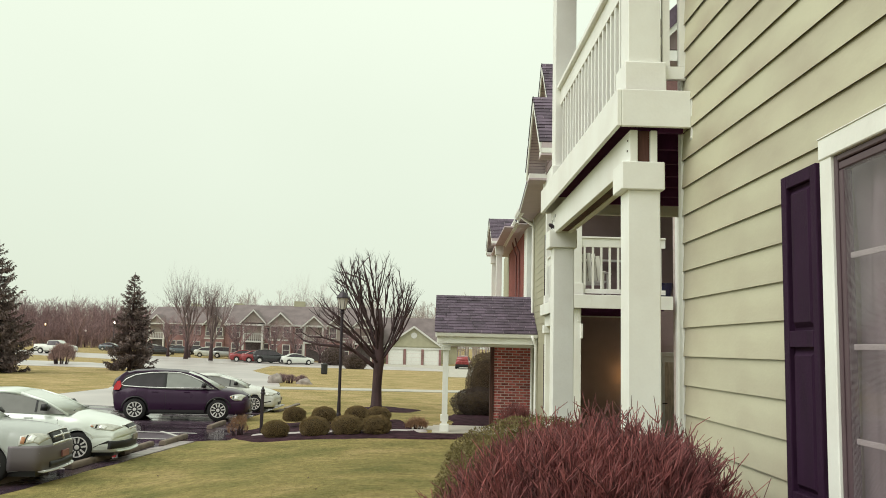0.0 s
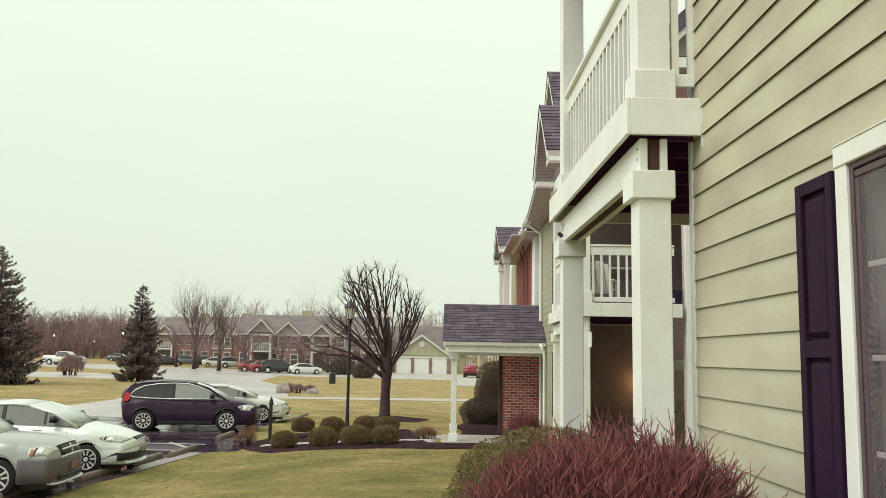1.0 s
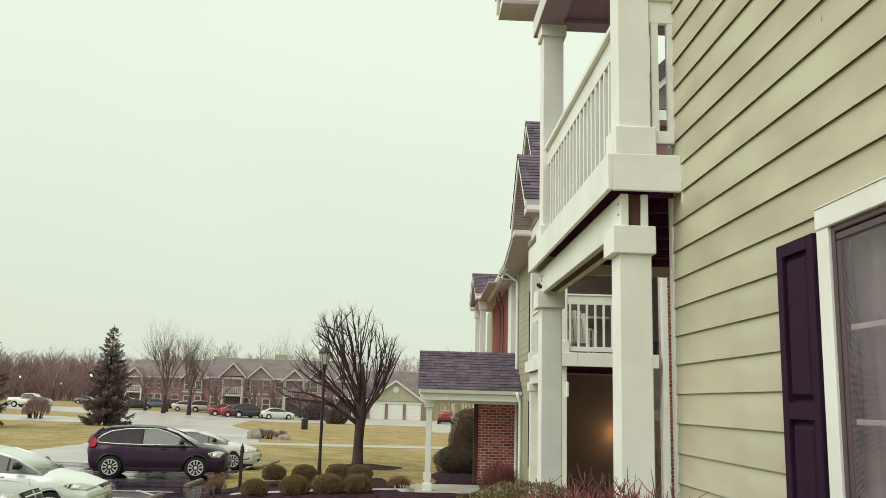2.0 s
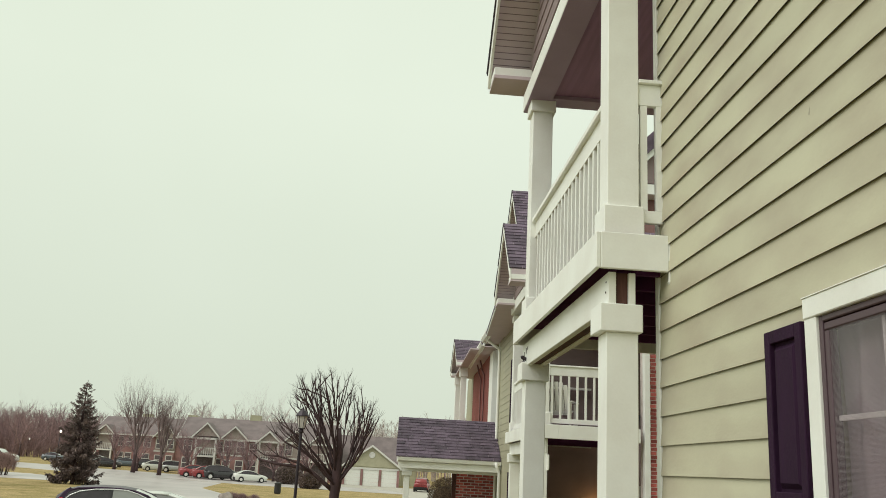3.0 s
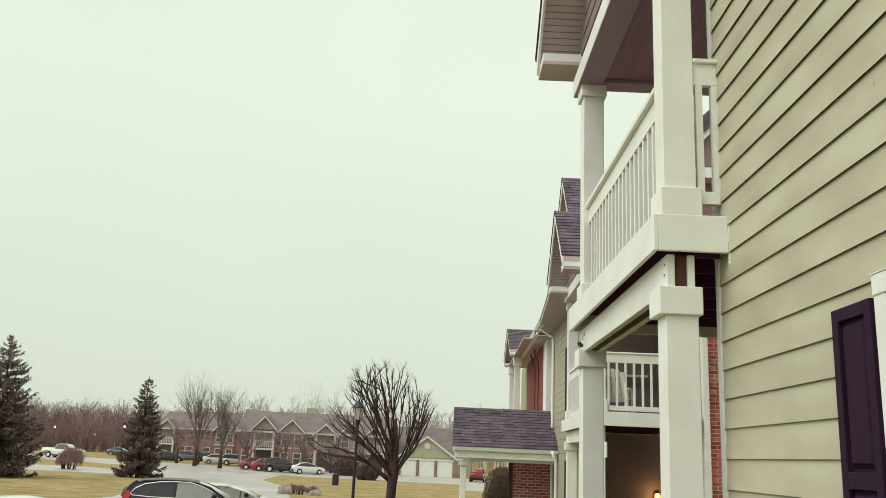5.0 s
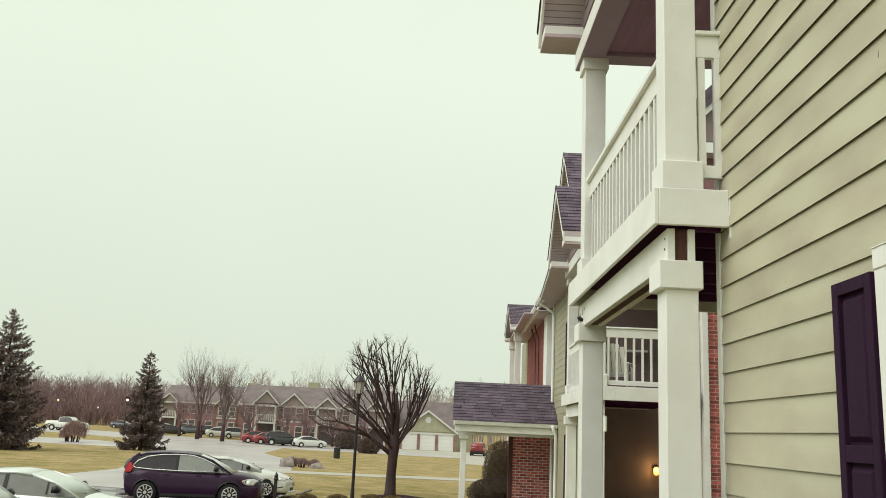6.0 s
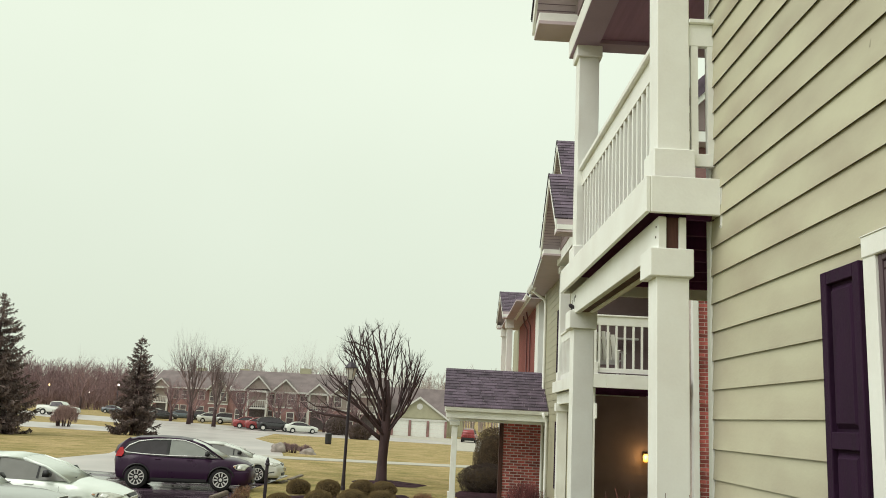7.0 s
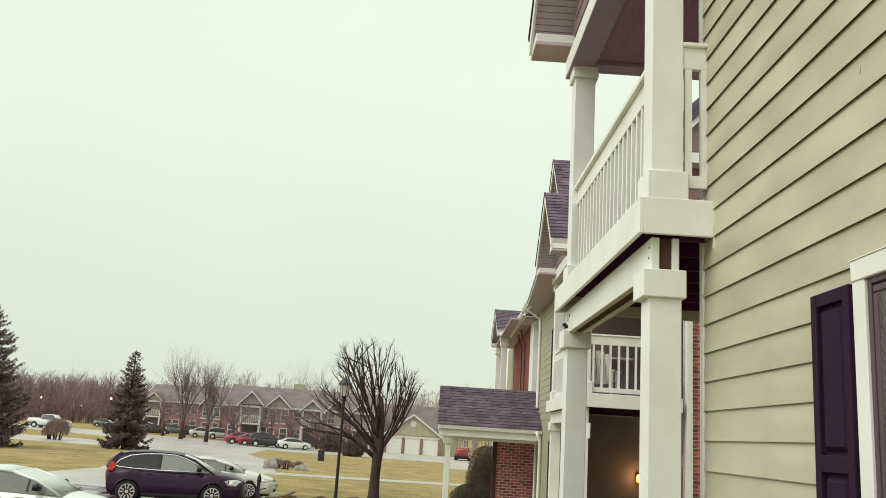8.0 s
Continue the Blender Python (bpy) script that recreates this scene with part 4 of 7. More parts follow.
tagged(part("trim_third_corner", box(2.64, 2.98, 27.75, 28.79, -0.9, 5.55, 0.005), WHITE), "broad white corner board of the farthest house", "trim", kind="structure")
PIPE = material("brown_pipe", (0.15, 0.055, 0.05), 0.5, vary=0.1)
for y in (30.3, 31.6):
    tagged(part("downspout", tube([(2.45, y, 5.5), (2.50, y, 5.2), (2.60, y, 5.0), (2.60, y, 3.4), (2.50, y - 0.2, 3.25), (2.35, y - 0.4, 3.2)], 0.028, 8), PIPE), "dark brown downspout on the red brick bay", "downspout", group="brown downspouts")
for y in (33.2, 36.6):
    tagged(part("porch_column", joined(box(1.95, 2.17, y, y + 0.22, -0.95, 5.5, 0.006), box(1.90, 2.22, y - 0.05, y + 0.27, 5.2, 5.55, 0.006)), WHITE), "square white column of the farthest house", "column", group="columns of the farthest house")
gable_roof("roof_third", "small shingled gable of the farthest house", 32.8, 37.2, 5.80, 0.5, 1.72, 2.1, 8.0, SIDING_FAR)
tagged(part("ceiling_third", box(1.9, 8.0, 28.0, 37.2, 5.552, 5.60), SOFFIT), "pale soffit of the farthest house", "ceiling", kind="structure")

# ---- brick walls ----
brick_wall("wall_brick_second", "red brick wall of the lower house beside its balcony", "y", 15.08, 4.14, 5.35, -0.9, 5.2)
tagged(part("wall_second_pier", box(5.35, 5.85, 15.08, 15.38, -1.2, 5.2), MORTAR), "plain wall end behind the brick pier", "wall", kind="structure")
tagged(part("wall_patio_side", box(5.7, 5.85, 15.4, 18.9, -1.2, 5.1), SIDING_FAR), "olive siding side wall of the patio", "wall", kind="structure")
brick_wall("wall_brick_porch", "red brick wall behind the entrance porch", "y", 26.0, 1.52, 2.70, -0.9, 1.75, size=(0.225, 0.082, 0.020))
tagged(part("trim_brick_corner", box(1.40, 1.512, 25.97, 26.3, -0.9, 1.75, 0.005), RAW_WOOD), "dark red corner post of the porch wall", "trim", kind="structure")

tagged(part("wall_second_tall", box(5.2, 9.0, 20.0, 24.0, 5.0, 8.55), FAR_BRICK), "upper red brick wall of the lower house", "wall", kind="structure")
tagged(part("wall_second_tall_top", prism([(5.25, 8.75), (9.0, 8.75), (9.0, 12.92), (5.25, 9.22)], "y", 19.62, 23.9), SHADE_MAUVE), "brownish siding above the upper brick wall", "wall", kind="structure")
tagged(part("trim_second_tall", prism([(5.2, 8.45), (9.0, 8.45), (9.0, 8.76), (5.2, 8.70)], "y", 19.57, 20.1), WHITE), "white band above the upper brick wall", "trim", kind="structure")
rt = thing("roof_second_tall", "shingled roof slope with white rake on the tall part", "roof", kind="structure")
part("roof_deck", prism([(4.7, 8.70), (9.0, 12.95), (9.0, 13.40), (4.7, 9.15)], "y", 19.40, 24.4), SHINGLE, rt)
part("rake_board", prism([(4.7, 8.53), (9.0, 12.78), (9.0, 12.96), (4.7, 8.71)], "y", 19.46, 19.61), WHITE, rt)

# added out of view to keep light from the left off the patio
tagged(part("wall_patio_light_block", box(2.42, 2.45, 15.3, 18.94, -1.2, 2.20), SIDING_FAR), "unseen wall added to block side light from the patio", "wall", kind="structure")

# ---- beds, kerb and wheel stops ----
WALK = material("damp_walk", (0.50, 0.45, 0.44), 0.25, vary=0.15, scale=2, fine=30)


def draped(name, at, nu, nv, lift, mat, label, category, rough=0.0):
    """A thin sheet that follows the ground: at(u, v) gives its place for u and v from 0 to 1."""
    bm = bmesh.new()
    rows = []
    for i in range(nu + 1):
        row = []
        for j in range(nv + 1):
            x, y = at(i / nu, j / nv)
            row.append(bm.verts.new((x, y, ground_height(x, y) + lift + rough * noise.noise((x * 3, y * 3, 4)) - (lift + 0.02 if i in (0, nu) or j in (0, nv) else 0.0))))
        rows.append(row)
    for a, b in zip(rows, rows[1:]):
        for j in range(nv):
            bm.faces.new((a[j], b[j], b[j + 1], a[j + 1])).smooth = True
    bmesh.ops.recalc_face_normals(bm, faces=bm.faces[:])
    return tagged(part(name, bm, mat), label, category, kind="structure")


def bed_place(u, v):
    """The long bed: its front follows a soft line, rounded at the lot's end; its back runs behind the shrubs."""
    x = -6.1 + 8.1 * u
    front = 21.95 + 0.12 * math.sin(x * 1.3) + 0.06 * math.sin(x * 3.1) + 1.95 * step(-x, 4.6, 6.1) + 0.03 * noise.noise((x * 5, 1, 0))
    back = 27.3 - 4.15 * step(x, -1.5, -0.6) - 2.0 * step(-x, 5.0, 6.1)
    return x, front + (back - front) * v


draped("ground_bed", bed_place, 90, 44, 0.04, MULCH, "dark wet mulch bed with clipped shrubs", "flower bed", 0.03)
draped("ground_bed_tree", lambda u, v: (-2.45 + 1.55 * v * (1 + 0.1 * math.sin(10 * math.pi * u)) * math.cos(2 * math.pi * u), 35.3 + 1.75 * v * (1 + 0.1 * math.sin(10 * math.pi * u)) * math.sin(2 * math.pi * u)), 40, 8, 0.04, MULCH, "dark mulch ring round the tree", "flower bed", 0.02)
draped("ground_bed_porch", lambda u, v: (0.15 + 0.12 * math.sin(9 * u) + 2.3 * v, 25.75 + 6.2 * u), 40, 16, 0.05, MULCH, "dark mulch under the hedge beside the porch", "flower bed", 0.03)
draped("ground_bed_house", lambda u, v: (0.35 + 0.15 * math.sin(12 * u * 1.1) - 0.1 * step(12 * u, 5, 9) + 0.04 * noise.noise((u * 40, 2, 0)) + 1.5 * v, -1.5 + 13.5 * u), 110, 12, 0.035, MULCH, "dark mulch along the house wall", "flower bed", 0.02)
draped("pavement_walk", lambda u, v: (-5.3 + 4.9 * u, 23.50 + 0.30 * v + 0.05 * math.sin(7 * u)), 60, 4, 0.065, WALK, "narrow damp concrete walk before the shrubs", "pavement")


WET_KERB = material("wet_kerb", (0.40, 0.345, 0.335), 0.4, vary=0.2, scale=2, fine=40, bump=0.3)


def lot_edge(y):
    """Where the lawn meets the lot."""
    return -7.38 + 0.11 * (y - 13.83)


edging = thing("kerb", "flush wet concrete edging between lawn and parking lot", "kerb", kind="structure")
for n in range(4):
    y0 = 18.74 + n * 0.92
    bm = prism([(lot_edge(y0) - 0.36 - 0.05 * (n % 3), y0 + 0.01), (lot_edge(y0) - 0.02, y0 + 0.01), (lot_edge(y0 + 0.92) - 0.02, y0 + 0.91), (lot_edge(y0 + 0.92) - 0.34 - 0.06 * (n % 2), y0 + 0.91)], "z", lot(-7, y0) - 0.1, lot(-7, y0) + 0.022)
    part("kerb_stone", bm, WET_KERB, edging)

stop_first = None
for n, (x, y, turn) in enumerate(((-8.05, 13.2, -5), (-7.80, 15.95, -5), (-7.40, 18.15, -3), (-7.26, 20.5, -2), (-6.97, 22.35, -1), (-7.0, 26.6, 1), (-7.05, 30.3, 2), (-7.1, 33.4, 0))):
    m = pose(x, y, lot(x, y, 0.008), 0, 0, turn)
    if stop_first is None:
        bm = prism([(-0.085, 0.0), (0.085, 0.0), (0.08, 0.08), (0.055, 0.12), (-0.055, 0.12), (-0.08, 0.08)], "y", -0.9, 0.9)
        bmesh.ops.bevel(bm, geom=bm.edges[:], offset=0.012, segments=1, affect="EDGES")
        stop_first = tagged(part("wheel_stop", bm, STOP), "weathered brownish concrete wheel stop on wet asphalt", "wheel stop", "wheel stops")
        stop_first.matrix_basis = m
    else:
        copy_thing(stop_first, m)
for n, (x, y, turn) in enumerate(((-10.3, 12.2, 5), (-10.3, 14.7, 5), (-10.0, 17.1, 5), (-9.8, 20.0, 4), (-9.6, 22.75, 3), (-9.5, 24.4, 2), (-9.3, 30.4, 8), (-9.2, 36.0, 8))):
    ob = tagged(part("trim_bay_line", box(-2.5, 2.5, -0.05, 0.05, 0, 0.005), PAINT_LINE), "worn white parking bay line", "road marking", group="bay lines", kind="structure")
    ob.matrix_basis = pose(x, y, lot(x, y, 0.008), 0, 0.37, turn)
ob = tagged(part("trim_bay_line", box(-0.85, 0.85, -0.05, 0.05, 0, 0.005), PAINT_LINE), "worn slanting white line on the asphalt", "road marking", group="bay lines", kind="structure")
ob.matrix_basis = pose(-7.55, 24.0, lot(-7.55, 24.0, 0.010), 0, 0.3, -52)

kerb2 = thing("kerb", "pale broken concrete kerb at the end of the parking lot", "kerb", kind="structure")
for n in range(3):
    y0 = 32.6 + n * 1.65
    part("kerb_stone", box(-6.42 + 0.02 * (n % 3), -6.24 + 0.02 * (n % 3), y0 + 0.03, y0 + 1.1 + 0.4 * (n % 2), lot(-6.3, y0) - 0.1, lot(-6.3, y0) + 0.06, 0.015), STOP, kerb2)

# standing water in the corner of the lot and between the bays
WATER = material("standing_water", (0.045, 0.028, 0.042), 0.03, vary=0.1, scale=2, spec=0.6)


def puddle(x, y, rx, ry, turn, seed):
    """A thin film of water with a wandering edge."""
    rim = []
    for k in range(48):
        a = 2 * math.pi * k / 48
        q = 1 + 0.32 * noise.noise((math.cos(a) * 1.3, math.sin(a) * 1.3, seed)) + 0.12 * noise.noise((math.cos(a) * 4, math.sin(a) * 4, seed))
        u, v = rx * q * math.cos(a), ry * q * math.sin(a)
        c, d = math.cos(radians(turn)), math.sin(radians(turn))
        rim.append((x + u * c - v * d, y + u * d + v * c))
    bm = prism(rim, "z", -0.01, 0.0125)
    for w in bm.verts:
        w.co.z += lot(w.co.x, w.co.y)
    return tagged(part("water_puddle", bm, WATER), "still rain puddle on dark asphalt", "puddle", kind="structure")


for x, y, rx, ry, turn, seed in ((-6.45, 23.75, 0.72, 0.75, 20, 1.0), (-9.3, 30.7, 2.3, 0.75, 10, 4.0), (-8.6, 25.6, 1.6, 0.35, 6, 2.0), (-8.3, 21.4, 0.9, 0.30, 8, 3.0)):
    puddle(x, y, rx, ry, turn, seed)


# ---- shrubs ----
TWIG = material("dark_red_twigs", (0.258, 0.080, 0.076), 0.7, vary=0.3, scale=3, fine=30, other=(0.14, 0.047, 0.050), island=0.65)
LEAF = material("boxwood_leaf", (0.225, 0.180, 0.072), 0.7, vary=0.25, scale=4, fine=40, other=(0.13, 0.11, 0.04), island=0.22)
LEAF_BROWN = material("bronze_leaf", (0.265, 0.185, 0.080), 0.75, vary=0.2, scale=4, fine=40, island=0.22)
NEEDLE = material("fir_needles", (0.20, 0.145, 0.135), 0.8, vary=0.3, scale=2, fine=20, island=0.5)
HEDGE_LIGHT = material("brown_hedge_leaf", (0.16, 0.115, 0.070), 0.8, vary=0.25, scale=4, fine=40, island=0.3)
HEDGE = material("dark_hedge_leaf", (0.085, 0.062, 0.050), 0.8, vary=0.25, scale=4, fine=40, island=0.3)
TWIG_GREY = material("bare_grey_twigs", (0.22, 0.155, 0.15), 0.9, vary=0.2, scale=1, fine=10, island=0.4)
# haze over the distant woods is mixed into these paler twig colours
TWIG_HAZE = material("bare_hazy_twigs", (0.50, 0.43, 0.41), 0.95, vary=0.15, scale=1, fine=10, island=0.3)
TWIG_PALE = material("bare_pale_red_twigs", (0.42, 0.27, 0.24), 0.9, vary=0.2, scale=1, fine=10, island=0.4)
TWIG_RED = material("bare_reddish_twigs", (0.33, 0.215, 0.222), 0.9, vary=0.2, scale=1, fine=10, island=0.4)


TWIG_TAN = material("dry_brown_twigs", (0.34, 0.19, 0.11), 0.9, vary=0.2, scale=2, fine=20, island=0.3)


def twig(bm, p, way, length, r, rng, sides=3, bend=0.25, segs=3):
    """A thin bent stem; returns its points."""
    pts, d = [Vector(p)], Vector(way).normalized()
    for _ in range(segs):
        d = (d + Vector((rng.uniform(-1, 1), rng.uniform(-1, 1), rng.uniform(-0.4, 0.8))) * bend * 0.5).normalized()
        pts.append(pts[-1] + d * length / segs)
    tube(pts, [r * (1 - 0.6 * k / segs) for k in range(segs + 1)], sides, bm, cap=False)
    return pts


def twig_shrub(name, label, centre, rx, ry, height, count, seed, mat=None, r=0.0045, fork=2, lean=0.0):
    """A clipped shrub of bare upright twigs: stems from the ground that fork into a dense brush under a domed top."""
    rng = random.Random(seed)
    cx, cy = centre
    base = ground_height(cx, cy)
    s = thing(name, label, "shrub", (cx, cy, base))
    bm = bmesh.new()
    for _ in range(count):
        a, q = rng.uniform(0, 2 * math.pi), math.sqrt(rng.random())
        u, v = q * math.cos(a), q * math.sin(a)
        top = height * (1 - (0.62 * q ** 5.5 if u > 0 else 0.62 * q ** (3.0 + 1.4 * u))) * rng.uniform(0.86, 1.0) + (rng.random() ** 7) * 0.14 - lean * max(0.6 - u, 0)
        foot = Vector((u * rx * 0.75, v * ry * 0.75, top * rng.uniform(0.30, 0.70)))
        way = Vector((u * 0.38 + rng.uniform(-0.20, 0.20), v * 0.38 + rng.uniform(-0.20, 0.20), 1.0))
        pts = twig(bm, foot, way, (top - foot.z) * 0.95, r * rng.uniform(0.6, 1.15), rng, bend=0.6, segs=5)
        for _ in range(fork):
            p = pts[rng.choice((2, 3, 4, 4))]
            w = way.normalized() * 0.8 + Vector((rng.uniform(-0.9, 0.9), rng.uniform(-0.9, 0.9), rng.uniform(0.0, 0.6)))
            twig(bm, p, w, rng.uniform(0.05, 0.15), r * 0.72, rng, bend=1.0, segs=2)
    ob = part("twig_mass", bm, mat or TWIG, s)
    ob["kind"] = "stuff"
    bm = bmesh.new()
    for _ in range(max(count // 60, 12)):
        a, q = rng.uniform(0, 2 * math.pi), math.sqrt(rng.random()) * 0.9
        p = Vector((q * math.cos(a) * rx * 0.5, q * math.sin(a) * ry * 0.5, -0.03))
        tube([p, p + Vector((p.x * 0.25, p.y * 0.25, height * 0.35)), p + Vector((p.x * 0.55, p.y * 0.55, height * 0.62))], [r * 3, r * 2.4, r * 1.4], 5, bm)
    stems = part("stem_mass", bm, BARK, s)
    stems["kind"] = "stuff"
    return s


def leaf_shrub(name, label, place, radii, count, size, seed, mat, group=""):
    """A clipped evergreen: a dark lumpy core under many small leaves, with an uneven outline."""
    rng = random.Random(seed)
    s = thing(name, label, "shrub", place, group=group)
    rx, ry, rz = radii
    bm = bmesh.new()
    for _ in range(count):
        z = rng.uniform(-0.75, 1.0)
        a = rng.uniform(0, 2 * math.pi)
        c = math.sqrt(max(1 - z * z, 0.0))
        n = Vector((c * math.cos(a), c * math.sin(a), z))
        lump = 1 + 0.09 * noise.noise(n * 2.4 + Vector((seed, 0, 0))) + 0.05 * noise.noise(n * 7)
        d = lump * (1 - 0.22 * rng.random() ** 2)
        p = Vector((n.x * rx * d, n.y * ry * d, rz * 0.75 + n.z * rz * d))
        t = (n + Vector((rng.uniform(-1, 1), rng.uniform(-1, 1), rng.uniform(-0.6, 1.0))) * 0.9).normalized()
        side = t.cross(Vector((rng.uniform(-1, 1), rng.uniform(-1, 1), rng.uniform(-1, 1)))).normalized()
        l, w = size * rng.uniform(0.7, 1.3), size * 0.30
        q = [bm.verts.new(v) for v in (p, p + t * l * 0.5 + side * w, p + t * l, p + t * l * 0.5 - side * w)]
        bm.faces.new(q)
    crown = part("foliage", bm, mat, s)
    crown["kind"] = "stuff"
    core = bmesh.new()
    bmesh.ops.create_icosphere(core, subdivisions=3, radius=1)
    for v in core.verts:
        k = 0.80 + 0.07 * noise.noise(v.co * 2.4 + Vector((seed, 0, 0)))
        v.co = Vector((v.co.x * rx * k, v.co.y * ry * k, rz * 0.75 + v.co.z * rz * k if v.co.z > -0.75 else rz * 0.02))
    part("core", core, CORE, s, "dark lumpy core inside the leaves")
    return s


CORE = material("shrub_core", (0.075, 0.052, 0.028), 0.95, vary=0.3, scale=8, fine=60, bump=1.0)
twig_shrub("barberry_shrub", "clipped bare dark-red twiggy shrub before the house wall", (0.60, 4.05), 0.92, 0.78, 1.345, 5200, 3, r=0.0050, fork=7, lean=0.07)
leaf_shrub("boxwood_shrub", "rounded olive-green clipped shrub beside the red twigs", (0.78, 6.9, ground_height(0.78, 6.9)), (0.82, 0.92, 0.60), 50000, 0.018, 5, LEAF)
for n, (x, y, r) in enumerate(((-4.46, 22.95, 0.37), (-4.47, 25.8, 0.36), (-3.42, 22.95, 0.42), (-2.56, 22.95, 0.43), (-1.78, 22.95, 0.41), (-3.60, 25.9, 0.38), (-2.62, 26.2, 0.40), (-1.98, 26.1, 0.40))):
    leaf_shrub("round_shrub", "ball-clipped bronze-green shrub in the mulch bed", (x, y, max(ground_height(x, y) + 0.02, -0.81 if y > 25 else -5)), (r * 0.96, r * 0.92, r * 0.68), 9500, 0.024, 20 + n, LEAF_BROWN, "shrubs in the mulch bed")
twig_shrub("bare_shrub", "low bare reddish shrub in the mulch bed", (-5.75, 24.1), 0.36, 0.34, 0.60, 150, 9, TWIG_TAN, 0.006, 2)
twig_shrub("bare_shrub", "low dry brown tuft beside the path", (-0.75, 24.3), 0.42, 0.3, 0.28, 420, 10, TWIG_TAN, 0.006, 2)
twig_shrub("bare_shrub", "low bare dark-red shrub by the brick wall", (1.9, 23.0), 0.62, 0.4, 0.95, 500, 11, TWIG, 0.006, 2)
leaf_shrub("evergreen_shrub", "tall dark evergreen shrub beside the porch", (1.62, 33.5, ground_height(1.62, 33.5)), (0.78, 0.7, 1.42), 26000, 0.034, 31, HEDGE_LIGHT)
leaf_shrub("evergreen_shrub", "broad dark hedge shrub beside the porch", (1.25, 31.0, ground_height(1.25, 31.0)), (0.98, 0.7, 0.60), 22000, 0.028, 32, HEDGE)

# ---- lamp post and garden post ----
lp = thing("street_lamp", "black lamp post with a frosted lantern", "street lamp", (-3.64, 29.8, ground_height(-3.64, 29.8)))
part("pole", lathe([(0.085, 0.0), (0.085, 0.10), (0.07, 0.15), (0.062, 0.5), (0.055, 0.55), (0.050, 3.55), (0.08, 3.6), (0.08, 3.66), (0.05, 3.7)], 14), BLACK_METAL, lp)
part("lantern_glass", lathe([(0.10, 3.72), (0.19, 4.12)], 6), material("frosted_lantern", (0.60, 0.56, 0.52), 0.4, vary=0.05), lp, "frosted lantern glass")
part("lantern_base", lathe([(0.11, 3.69), (0.12, 3.725)], 6), BLACK_METAL, lp)
for k in range(6):
    a = 2 * math.pi * k / 6
    part("lantern_rib", tube([(0.105 * math.cos(a), 0.105 * math.sin(a), 3.71), (0.197 * math.cos(a), 0.197 * math.sin(a), 4.12)], 0.01, 4), BLACK_METAL, lp)
part("lantern_roof", lathe([(0.235, 4.12), (0.23, 4.15), (0.12, 4.30), (0.06, 4.34), (0.03, 4.36), (0.04, 4.40), (0.01, 4.45)], 12), BLACK_METAL, lp)
gp = thing("garden_post", "short black post with a pointed finial in the bed", "post", (-5.05, 23.9, ground_height(-5.05, 23.9)))
part("pole", box(-0.04, 0.04, -0.04, 0.04, -0.05, 1.12, 0.006), BLACK_METAL, gp)
part("finial", lathe([(0.05, 1.12), (0.07, 1.15), (0.05, 1.2), (0.055, 1.24), (0.0, 1.36)], 10), BLACK_METAL, gp)


# ---- trees ----
def grow(bm, p, d, length, r, depth, rng, spread, kids, up=0.15, thin=None, sides=6):
    """A limb and what grows from it."""
    pts, rad = [Vector(p)], [r]
    d = Vector(d).normalized()
    segs = 4 if depth > 1 else 3
    for k in range(segs):
        d = (d + Vector((rng.uniform(-1, 1), rng.uniform(-1, 1), rng.uniform(-1, 1))) * 0.13 + Vector((0, 0, up))).normalized()
        pts.append(pts[-1] + d * length / segs)
        rad.append(r * (1 - 0.45 * (k + 1) / segs))
    tube(pts, rad, max(sides, 3), bm, cap=False)
    if depth <= 0:
        return
    for k in range(kids):
        f = rng.uniform(0.35, 1.0) if k else 1.0
        i = min(int(f * segs), segs)
        a = rng.uniform(0, 2 * math.pi)
        side = d.cross(Vector((math.cos(a), math.sin(a), 0.3))).normalized()
        grow(bm, pts[i], d + side * spread * rng.uniform(0.5, 1.1), length * rng.uniform(0.55, 0.8), rad[i] * rng.uniform(0.5, 0.7), depth - 1, rng, spread, kids, up, thin, sides - 1)


